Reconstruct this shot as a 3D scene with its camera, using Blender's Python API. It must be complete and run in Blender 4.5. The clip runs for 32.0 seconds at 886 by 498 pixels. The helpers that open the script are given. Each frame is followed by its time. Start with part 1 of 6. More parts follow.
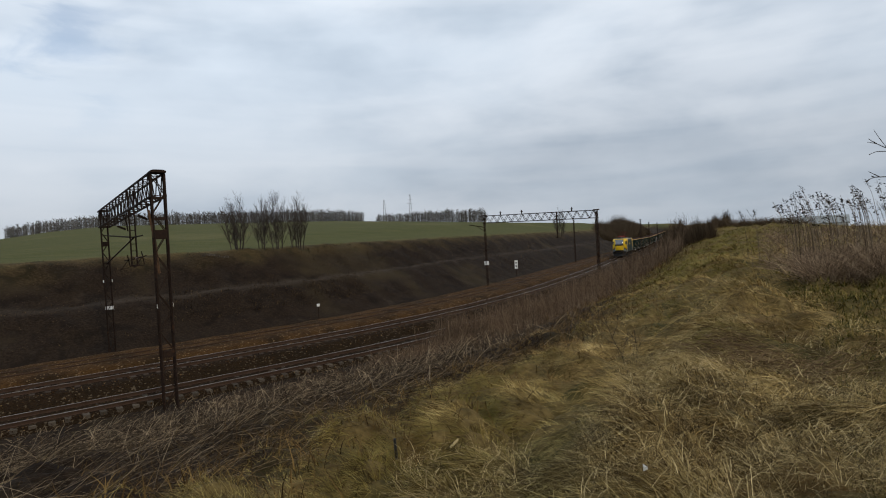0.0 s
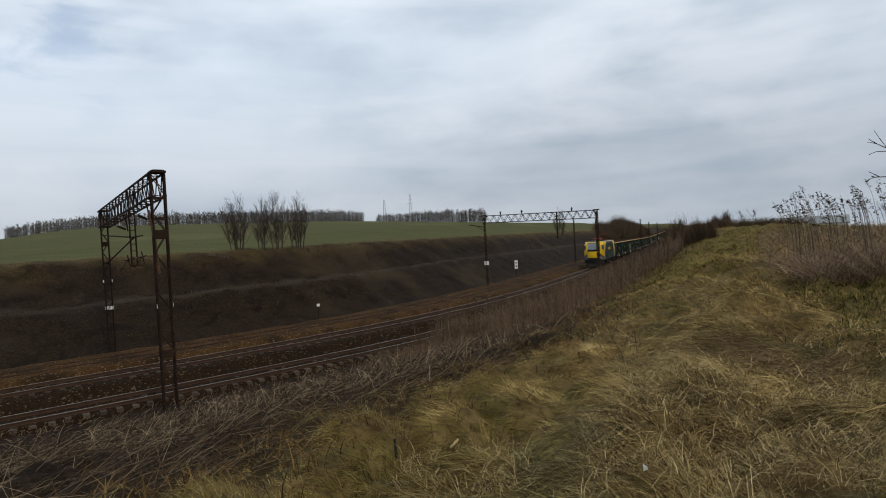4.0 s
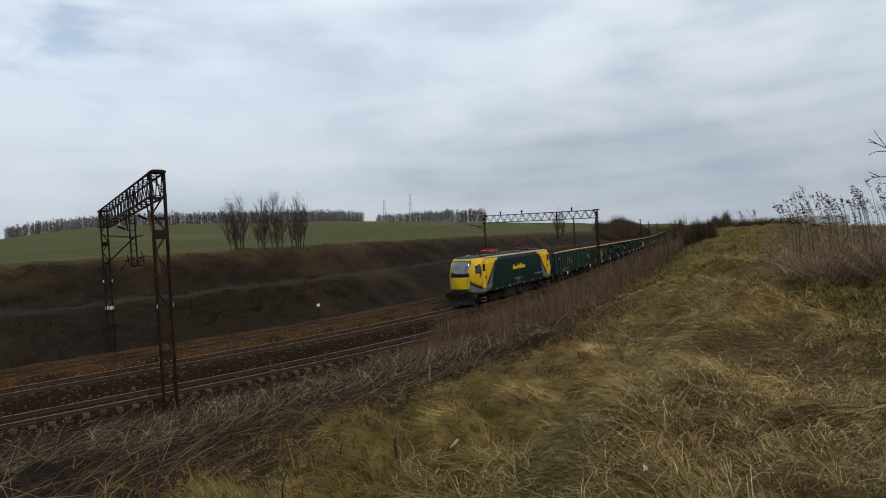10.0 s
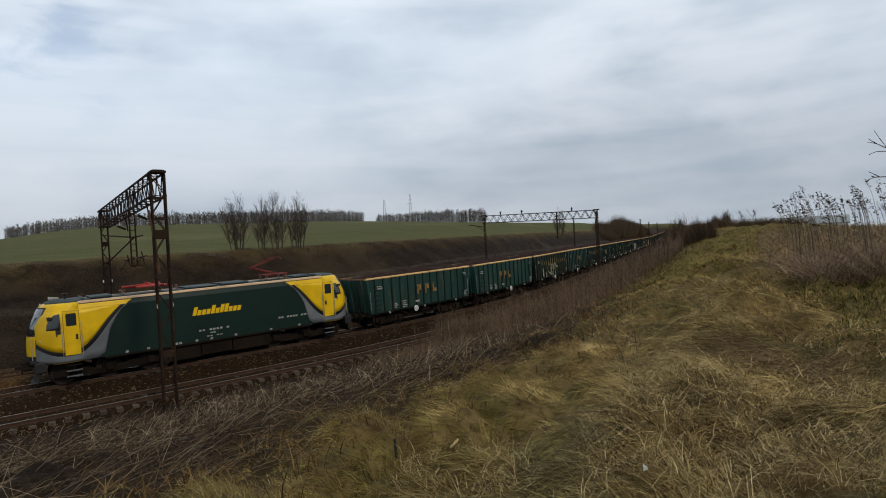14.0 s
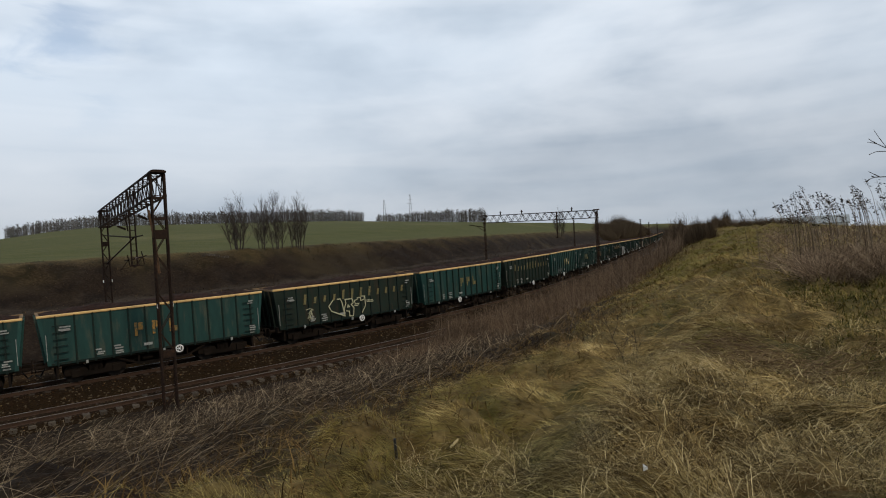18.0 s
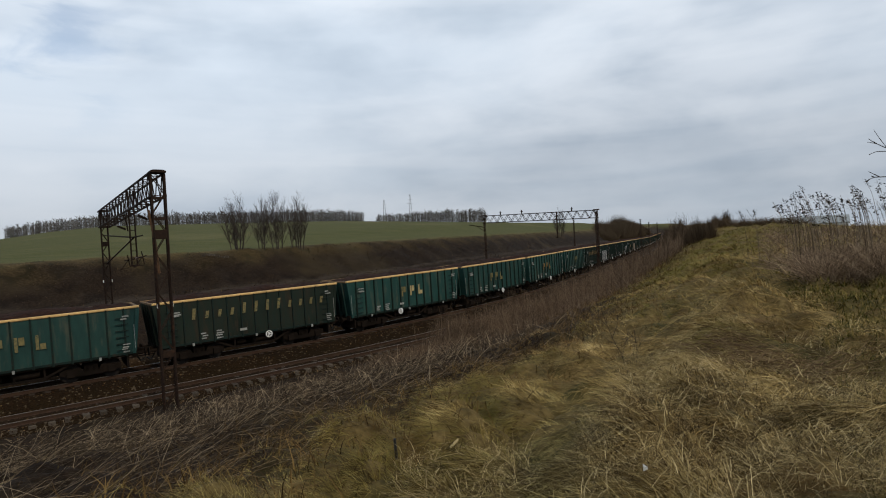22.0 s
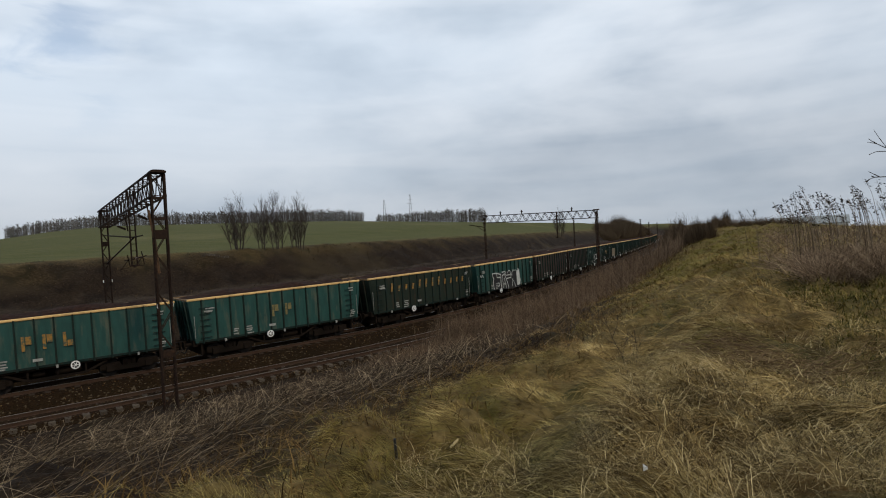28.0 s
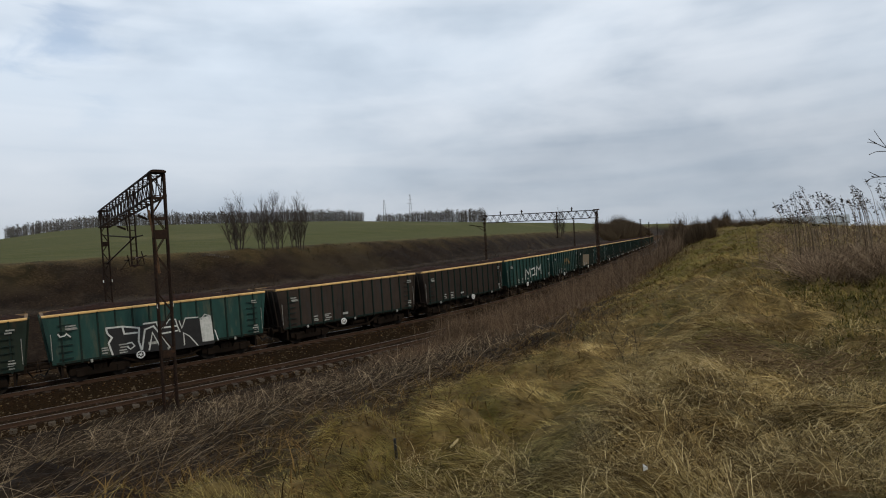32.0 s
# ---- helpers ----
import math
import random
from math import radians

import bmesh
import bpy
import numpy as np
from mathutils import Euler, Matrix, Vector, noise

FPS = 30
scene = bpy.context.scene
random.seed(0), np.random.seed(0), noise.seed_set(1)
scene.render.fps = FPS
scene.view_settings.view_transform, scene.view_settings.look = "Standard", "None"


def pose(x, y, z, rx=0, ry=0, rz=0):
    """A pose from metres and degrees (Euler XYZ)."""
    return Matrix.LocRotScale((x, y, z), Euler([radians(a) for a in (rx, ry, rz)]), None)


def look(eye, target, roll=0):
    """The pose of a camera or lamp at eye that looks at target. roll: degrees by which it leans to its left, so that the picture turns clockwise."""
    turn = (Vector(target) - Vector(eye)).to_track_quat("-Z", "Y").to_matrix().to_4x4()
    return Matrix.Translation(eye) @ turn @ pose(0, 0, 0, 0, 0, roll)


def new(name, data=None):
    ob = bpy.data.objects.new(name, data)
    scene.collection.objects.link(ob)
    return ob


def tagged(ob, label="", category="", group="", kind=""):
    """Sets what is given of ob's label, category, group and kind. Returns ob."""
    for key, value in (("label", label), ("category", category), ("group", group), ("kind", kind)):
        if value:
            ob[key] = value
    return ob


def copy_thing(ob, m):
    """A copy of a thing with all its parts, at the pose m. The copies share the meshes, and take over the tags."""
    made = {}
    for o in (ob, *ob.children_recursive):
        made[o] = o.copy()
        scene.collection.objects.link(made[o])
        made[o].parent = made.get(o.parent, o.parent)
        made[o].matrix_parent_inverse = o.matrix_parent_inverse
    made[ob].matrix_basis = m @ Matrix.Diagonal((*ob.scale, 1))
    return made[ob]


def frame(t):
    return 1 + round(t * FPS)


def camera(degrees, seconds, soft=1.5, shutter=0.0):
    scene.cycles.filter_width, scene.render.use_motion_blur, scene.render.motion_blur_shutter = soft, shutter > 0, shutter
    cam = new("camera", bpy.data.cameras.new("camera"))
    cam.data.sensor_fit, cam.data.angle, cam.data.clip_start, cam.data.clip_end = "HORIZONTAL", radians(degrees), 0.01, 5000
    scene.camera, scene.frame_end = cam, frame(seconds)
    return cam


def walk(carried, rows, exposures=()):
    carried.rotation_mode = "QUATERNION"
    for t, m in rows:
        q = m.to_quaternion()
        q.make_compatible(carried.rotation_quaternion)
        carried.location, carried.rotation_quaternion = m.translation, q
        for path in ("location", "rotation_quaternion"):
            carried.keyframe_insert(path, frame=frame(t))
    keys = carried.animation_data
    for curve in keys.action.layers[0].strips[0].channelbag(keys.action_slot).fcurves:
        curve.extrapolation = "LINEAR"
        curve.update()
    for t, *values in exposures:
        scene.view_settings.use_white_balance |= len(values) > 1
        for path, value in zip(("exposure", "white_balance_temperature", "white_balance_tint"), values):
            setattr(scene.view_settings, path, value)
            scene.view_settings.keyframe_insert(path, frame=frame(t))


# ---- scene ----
EYE = (0.0, 0.0, 5.90)
LENS = 74.56
cam = camera(LENS, 32.0, soft=1.05)
VIEW = look(EYE, (0.0, math.cos(0.0196), 5.90 - math.sin(0.0196)), -3.222)
walk(cam, [(0.0, VIEW), (32.0, VIEW)])

# ---------------------------------------------------------------- light
world = bpy.data.worlds.new("overcast_sky")
scene.world = world
world.use_nodes = True


def wire(tree, kind, **values):
    node = tree.nodes.new(kind)
    for key, value in values.items():
        if key in node.inputs:
            node.inputs[key].default_value = value
    return node


def make_sky():
    t = world.node_tree
    t.nodes.clear()
    out = t.nodes.new("ShaderNodeOutputWorld")
    back = t.nodes.new("ShaderNodeBackground")
    sky = t.nodes.new("ShaderNodeTexSky")
    sky.sky_type, sky.sun_disc = "NISHITA", False
    sky.sun_elevation, sky.sun_rotation = radians(SUN_UP), radians(SUN_TURN)
    blue = t.nodes.new("ShaderNodeMixRGB")
    blue.blend_type, blue.inputs[0].default_value = "MULTIPLY", 1.0
    blue.inputs[2].default_value = (0.10, 0.10, 0.10, 1)
    t.links.new(sky.outputs[0], blue.inputs[1])
    co = t.nodes.new("ShaderNodeTexCoord").outputs["Generated"]
    sep = t.nodes.new("ShaderNodeSeparateXYZ")
    t.links.new(co, sep.inputs[0])

    def maths(kind, a, b):
        n = t.nodes.new("ShaderNodeMath")
        n.operation = kind
        for k, v in ((0, a), (1, b)):
            if isinstance(v, (int, float)):
                n.inputs[k].default_value = v
            else:
                t.links.new(v, n.inputs[k])
        return n.outputs[0]

    def span(value, lo, hi, a=0.0, b=1.0):
        r = t.nodes.new("ShaderNodeMapRange")
        r.interpolation_type = "SMOOTHSTEP"
        for k, v in enumerate((lo, hi, a, b)):
            r.inputs[k + 1].default_value = v
        t.links.new(value, r.inputs[0])
        return r.outputs[0]

    def layer(scale, size, detail, lo, hi, shift, twist=0.4):
        mp = t.nodes.new("ShaderNodeMapping")
        mp.inputs["Scale"].default_value = scale
        mp.inputs["Location"].default_value = shift
        mp.inputs["Rotation"].default_value = (0, 0.07, 0)
        t.links.new(co, mp.inputs["Vector"])
        n = wire(t, "ShaderNodeTexNoise", Scale=size, Detail=detail, Roughness=0.5, Distortion=twist)
        t.links.new(mp.outputs[0], n.inputs["Vector"])
        return span(n.outputs["Fac"], lo, hi)

    def blend(a, b, fac):
        m = t.nodes.new("ShaderNodeMixRGB")
        for k, v in ((0, fac), (1, a), (2, b)):
            if isinstance(v, tuple):
                m.inputs[k].default_value = (*v, 1)
            else:
                t.links.new(v, m.inputs[k])
        return m.outputs[0]

    # grey heaps, a brighter veil between them, and rippled sheets
    heaps = layer((0.8, 0.8, 2.0), 2.6, 5.0, 0.30, 0.66, SKY_A, 0.1)
    veil = layer((1.0, 1.0, 2.6), 3.2, 5.0, 0.40, 0.72, SKY_B, 0.2)
    ripple = layer((0.7, 0.7, 6.5), 3.2, 3.0, 0.44, 0.68, SKY_C, 0.25)
    col = blend(SKY_DARK, SKY_LIGHT, heaps)
    col = blend(col, SKY_BAND, maths("MULTIPLY", veil, 0.55))
    col = blend(col, SKY_BAND, maths("MULTIPLY", ripple, 0.26))
    # a torn edge where the blue shows
    d = t.nodes.new("ShaderNodeVectorMath")
    d.operation = "DISTANCE"
    d.inputs[1].default_value = GAP_AT
    t.links.new(co, d.inputs[0])
    torn = maths("MULTIPLY", span(d.outputs["Value"], 0.19, 0.02), layer((1.0, 1.0, 2.6), 6.5, 5.0, 0.44, 0.64, SKY_A))
    col = blend(col, blue.outputs[0], maths("MULTIPLY", torn, 0.5))
    # the deck is thicker towards the horizon
    c4 = t.nodes.new("ShaderNodeVectorMath")
    c4.operation = "SCALE"
    t.links.new(col, c4.inputs[0])
    t.links.new(maths("MULTIPLY", span(sep.outputs[2], -0.02, 0.34, SKY_LOW, SKY_HIGH), span(sep.outputs[0], -0.45, 0.35, 1.05, 0.96)), c4.inputs["Scale"])
    t.links.new(c4.outputs[0], back.inputs["Color"])
    back.inputs["Strength"].default_value = SKY_POWER
    t.links.new(back.outputs[0], out.inputs["Surface"])


SUN_UP, SUN_TURN = 37.0, 141.0
SKY_A, SKY_B, SKY_C = (7.1, 0.9, 2.2), (0.9, 3.3, 1.7), (3.1, 0.2, 0.9)
GAP_AT, SKY_LOW, SKY_HIGH = (-0.54, 0.79, 0.31), 0.75, 1.14
SKY_DARK, SKY_LIGHT, SKY_BAND = (0.375, 0.455, 0.555), (0.61, 0.69, 0.785), (0.80, 0.85, 0.915)
SKY_POWER = 1.0
make_sky()
sun_data = bpy.data.lights.new("sun", "SUN")
sun_data.energy, sun_data.angle, sun_data.color = 1.45, radians(6), (1.0, 0.86, 0.66)
sun = new("sun", sun_data)
# the clouded sun stands behind the camera's shoulder
sun.matrix_world = look((24, -30, 29), (0, 0, 0))
scene.view_settings.exposure = 0.0

# ---------------------------------------------------------------- materials
def rgb(tree, a, b, fac):
    m = tree.nodes.new("ShaderNodeMixRGB")
    for i, v in ((0, fac), (1, a), (2, b)):
        if isinstance(v, (int, float)):
            m.inputs[i].default_value = v
        elif isinstance(v, tuple):
            m.inputs[i].default_value = (*v, 1)
        else:
            tree.links.new(v, m.inputs[i])
    return m.outputs[0]


def ramp(tree, value, lo, hi):
    r = tree.nodes.new("ShaderNodeMapRange")
    r.interpolation_type = "SMOOTHSTEP"
    r.inputs[1].default_value, r.inputs[2].default_value = lo, hi
    tree.links.new(value, r.inputs[0])
    return r.outputs[0]


def coords(tree, world_space):
    if world_space:
        return tree.nodes.new("ShaderNodeNewGeometry").outputs["Position"]
    return tree.nodes.new("ShaderNodeTexCoord").outputs["Object"]


def noise_of(tree, co, scale, detail=4.0, stretch=None, rough=0.55, distort=0.0):
    if stretch:
        mp = tree.nodes.new("ShaderNodeMapping")
        mp.inputs["Scale"].default_value = stretch
        tree.links.new(co, mp.inputs["Vector"])
        co = mp.outputs[0]
    n = wire(tree, "ShaderNodeTexNoise", Scale=scale, Detail=detail, Roughness=rough, Distortion=distort)
    tree.links.new(co, n.inputs["Vector"])
    return n.outputs["Fac"]


def start(name):
    m = bpy.data.materials.new(name)
    m.use_nodes = True
    t = m.node_tree
    return m, t, t.nodes["Principled BSDF"]


def relief(tree, shader, height, strength, distance):
    b = tree.nodes.new("ShaderNodeBump")
    b.inputs["Strength"].default_value, b.inputs["Distance"].default_value = strength, distance
    tree.links.new(height, b.inputs["Height"])
    tree.links.new(b.outputs[0], shader.inputs["Normal"])


def surf(name, a, b, grain, patch, rough=0.8, metal=0.0, bump=0.3, deep=0.01, world_space=False, c=None, c_cut=(0.55, 0.7), vary=0.0, streak=None, c_size=None):
    """A surface of two tones (grain and patches), with a third, c, in worn or dirty places."""
    m, t, s = start(name)
    co = coords(t, world_space)
    fine, wide = noise_of(t, co, grain, 5.0, streak), noise_of(t, co, patch, 3.0)
    col = rgb(t, a, b, ramp(t, fine, 0.3, 0.7))
    col = rgb(t, col, tuple(0.62 * v for v in a), ramp(t, wide, 0.45, 0.75))
    if c:
        worn = noise_of(t, co, c_size or patch * 2.3, 6.0, streak, 0.65)
        col = rgb(t, col, c, ramp(t, worn, *c_cut))
    if vary:
        rnd = t.nodes.new("ShaderNodeObjectInfo").outputs["Random"]
        hsv = wire(t, "ShaderNodeHueSaturation", Fac=1.0, Saturation=1.0, Hue=0.5)
        mr = t.nodes.new("ShaderNodeMapRange")
        mr.inputs[3].default_value, mr.inputs[4].default_value = 1 - vary, 1 + vary
        t.links.new(rnd, mr.inputs[0])
        t.links.new(mr.outputs[0], hsv.inputs["Value"])
        t.links.new(col, hsv.inputs["Color"])
        col = hsv.outputs[0]
    t.links.new(col, s.inputs["Base Color"])
    s.inputs["Roughness"].default_value, s.inputs["Metallic"].default_value = rough, metal
    s.inputs["Specular IOR Level"].default_value = 0.5 if rough < 0.36 else 0.25 if rough < 0.7 else 0.08
    if bump:
        relief(t, s, fine, bump, deep)
    return m


def warm(c, k=1.0):
    return (min(1, c[0] * 1.12 * k), c[1] * 0.97 * k, c[2] * 0.68 * k)


def island_mat(name, tones, rough=0.9, hot=True, patch=None, patch_tone=None, patch_cut=(0.5, 0.62)):
    """For joined blades, twigs and stones: the tone changes from piece to piece, patch by patch."""
    m, t, s = start(name)
    geo = t.nodes.new("ShaderNodeNewGeometry")
    cr = t.nodes.new("ShaderNodeValToRGB")
    cr.color_ramp.interpolation = "LINEAR"
    while len(cr.color_ramp.elements) < len(tones):
        cr.color_ramp.elements.new(0.5)
    for i, tone in enumerate(tones):
        cr.color_ramp.elements[i].position = i / (len(tones) - 1)
        cr.color_ramp.elements[i].color = (*(warm(tone) if hot else (tone[0], tone[1] * 0.96, tone[2] * 0.84)), 1)
    t.links.new(geo.outputs["Random Per Island"], cr.inputs[0])
    col = cr.outputs[0]
    if patch:
        n = noise_of(t, geo.outputs["Position"], patch, 3.0)
        col = rgb(t, col, patch_tone, ramp(t, n, *patch_cut))
    t.links.new(col, s.inputs["Base Color"])
    s.inputs["Roughness"].default_value = rough
    s.inputs["Specular IOR Level"].default_value = 0.08
    return m


M = {}
M["rust_steel"] = surf("rusted_steel", (0.036, 0.022, 0.0145), (0.018, 0.012, 0.0098), 9, 0.8, 0.85, 0.2, 0.4, 0.004, c=(0.075, 0.034, 0.017), c_cut=(0.58, 0.75))
M["rust_bright"] = surf("orange_brown_rust", (0.13, 0.075, 0.042), (0.085, 0.05, 0.03), 9, 0.8, 0.9, 0.1, 0.3, 0.004)
M["rail_rust"] = surf("rail_side_rust", (0.07, 0.040, 0.026), (0.045, 0.030, 0.022), 14, 1.5, 0.8, 0.2, 0.3, 0.003)
M["rail_top"] = surf("polished_rail_head", (0.27, 0.255, 0.235), (0.19, 0.175, 0.158), 8, 0.7, 0.40, 0.8, 0.05, 0.001)
M["rail_top_rusty"] = surf("rusty_rail_head", (0.06, 0.036, 0.022), (0.04, 0.027, 0.02), 8, 0.7, 0.7, 0.3, 0.1, 0.001)
M["concrete"] = surf("sleeper_concrete", (0.105, 0.088, 0.068), (0.060, 0.049, 0.038), 12, 2.0, 0.9, 0, 0.5, 0.008, c=(0.04, 0.031, 0.022), c_cut=(0.46, 0.66), vary=0.3)
M["wood_sleeper"] = surf("tarred_timber", (0.075, 0.056, 0.042), (0.042, 0.032, 0.025), 10, 2.0, 0.9, 0, 0.5, 0.008, vary=0.25)
M["white"] = surf("white_enamel", (0.78, 0.78, 0.76), (0.70, 0.70, 0.68), 20, 3, 0.5, 0, 0.05, 0.001, c=(0.45, 0.42, 0.38), c_cut=(0.6, 0.8))
M["black"] = surf("black_paint", (0.018, 0.018, 0.019), (0.012, 0.012, 0.012), 20, 3, 0.6, 0, 0.1, 0.002)
M["teal"] = surf("teal_wagon_paint", (0.0118, 0.048, 0.041), (0.0090, 0.037, 0.0315), 3.0, 0.35, 0.62, 0, 0.12, 0.004, c=(0.058, 0.066, 0.046), c_cut=(0.50, 0.74), vary=0.26, streak=(1.6, 1.6, 0.35), c_size=1.4)
M["darkgreen"] = surf("grimy_dark_green_paint", (0.0145, 0.024, 0.0185), (0.0185, 0.023, 0.017), 3.0, 0.4, 0.7, 0, 0.15, 0.004, c=(0.032, 0.025, 0.017), c_cut=(0.50, 0.72), vary=0.18, streak=(1.6, 1.6, 0.35), c_size=1.4)
M["brown"] = surf("grimy_brown_paint", (0.027, 0.0215, 0.018), (0.035, 0.026, 0.021), 3.0, 0.4, 0.75, 0, 0.15, 0.004, c=(0.030, 0.028, 0.027), c_cut=(0.5, 0.72), vary=0.2, streak=(1.6, 1.6, 0.35), c_size=1.4)
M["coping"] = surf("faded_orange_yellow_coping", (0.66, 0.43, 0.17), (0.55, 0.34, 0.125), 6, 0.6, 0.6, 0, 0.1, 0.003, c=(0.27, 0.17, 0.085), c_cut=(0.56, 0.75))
# darker rail colour for the wagon ends and the far side
M["coping_end"] = surf("dark_end_rail", (0.20, 0.125, 0.06), (0.09, 0.06, 0.035), 6, 0.6, 0.7, 0, 0.1, 0.003)
# post paint darkened for the shade along each post, with brown dirt patches
M["post_shade"] = surf("shade_dark_post_paint", (0.010, 0.024, 0.021), (0.016, 0.018, 0.015), 6, 1.0, 0.75, 0, 0.2, 0.004, c=(0.030, 0.022, 0.014))
# underframe grime and wheel steel, darkened to paint in the shade underneath
M["under"] = surf("shaded_underframe_grime", (0.011, 0.0080, 0.0060), (0.016, 0.0108, 0.0076), 8, 1.0, 0.9, 0.0, 0.3, 0.006)
M["wheel"] = surf("wheel_steel", (0.030, 0.024, 0.020), (0.018, 0.015, 0.013), 9, 1.0, 0.6, 0.5, 0.1, 0.002)
M["ore"] = surf("dark_crushed_load", (0.032, 0.0145, 0.0090), (0.013, 0.0070, 0.0048), 5, 0.6, 0.95, 0, 0.9, 0.06)
M["letter_orange"] = surf("faded_orange_lettering", (0.31, 0.16, 0.03), (0.17, 0.10, 0.03), 9, 1.0, 0.6, 0, 0.05, 0.001, c=(0.045, 0.07, 0.05), c_cut=(0.46, 0.64), c_size=5.0)
M["letter_cream"] = surf("faded_cream_lettering", (0.50, 0.40, 0.20), (0.36, 0.27, 0.12), 9, 1.0, 0.6, 0, 0.05, 0.001, c=(0.10, 0.11, 0.07), c_cut=(0.52, 0.7), c_size=5.0)
M["letter_grey"] = surf("faint_worn_lettering", (0.20, 0.165, 0.070), (0.12, 0.105, 0.052), 9, 1.0, 0.7, 0, 0.05, 0.001, c=(0.03, 0.05, 0.04), c_cut=(0.52, 0.70), c_size=5.0)
M["stencil"] = surf("white_stencil", (0.33, 0.335, 0.31), (0.21, 0.215, 0.195), 9, 1.5, 0.6, 0, 0.0, 0.001, c=(0.09, 0.11, 0.10), c_cut=(0.52, 0.72))
M["loco_green"] = surf("dark_green_locomotive_enamel", (0.0019, 0.0155, 0.0118), (0.0016, 0.0132, 0.0102), 2, 0.4, 0.5, 0, 0.02, 0.002)
M["loco_yellow"] = surf("yellow_locomotive_enamel", (0.68, 0.43, 0.005), (0.60, 0.38, 0.005), 2, 0.4, 0.40, 0, 0.02, 0.002)
M["loco_grey"] = surf("grey_locomotive_enamel", (0.14, 0.152, 0.166), (0.12, 0.132, 0.145), 2, 0.4, 0.40, 0, 0.02, 0.002)
M["loco_roof"] = surf("dusty_roof_paint", (0.020, 0.038, 0.038), (0.026, 0.036, 0.035), 3, 0.5, 0.6, 0, 0.1, 0.004, c=(0.055, 0.05, 0.042))
M["gutter"] = surf("pale_roof_gutter", (0.70, 0.50, 0.32), (0.60, 0.42, 0.27), 5, 0.8, 0.5, 0, 0.05, 0.002)
M["red"] = surf("red_pantograph_paint", (0.36, 0.032, 0.022), (0.28, 0.026, 0.018), 8, 1.0, 0.5, 0, 0.1, 0.002)
# darker red for the raised rear pantograph
M["red_dull"] = surf("dull_red_paint", (0.15, 0.030, 0.024), (0.09, 0.024, 0.020), 8, 1.0, 0.7, 0, 0.1, 0.002)
M["rubber"] = surf("black_rubber_seal", (0.014, 0.014, 0.015), (0.01, 0.01, 0.01), 20, 3, 0.6, 0, 0.05, 0.001)
M["insulator"] = surf("brown_glazed_insulator", (0.12, 0.05, 0.025), (0.10, 0.04, 0.02), 9, 2, 0.3, 0, 0.0, 0.001)


def glass_mat(name, ior):
    m, t, s = start(name)
    s.inputs["Base Color"].default_value = (0.02, 0.025, 0.028, 1)
    s.inputs["Roughness"].default_value = 0.06
    s.inputs["IOR"].default_value = ior
    return m


M["glass"] = glass_mat("tinted_cab_glass", 1.5)
M["windscreen"] = glass_mat("bright_windscreen_glass", 2.3)
_m, _t, _s = start("headlamp_glow")
_s.inputs["Base Color"].default_value = (0.35, 0.35, 0.34, 1)
_s.inputs["Roughness"].default_value = 0.15
M["headlamp"] = _m
M["graffiti_pale"] = surf("pale_yellow_spray", (0.46, 0.44, 0.28), (0.36, 0.35, 0.22), 8, 1, 0.6, 0, 0, 0.001)
M["graffiti_white"] = surf("white_spray", (0.50, 0.51, 0.49), (0.38, 0.40, 0.38), 8, 1, 0.6, 0, 0, 0.001, c=(0.2, 0.22, 0.21))
M["graffiti_tan"] = surf("tan_spray", (0.19, 0.15, 0.10), (0.13, 0.11, 0.08), 4, 1, 0.7, 0, 0, 0.001)

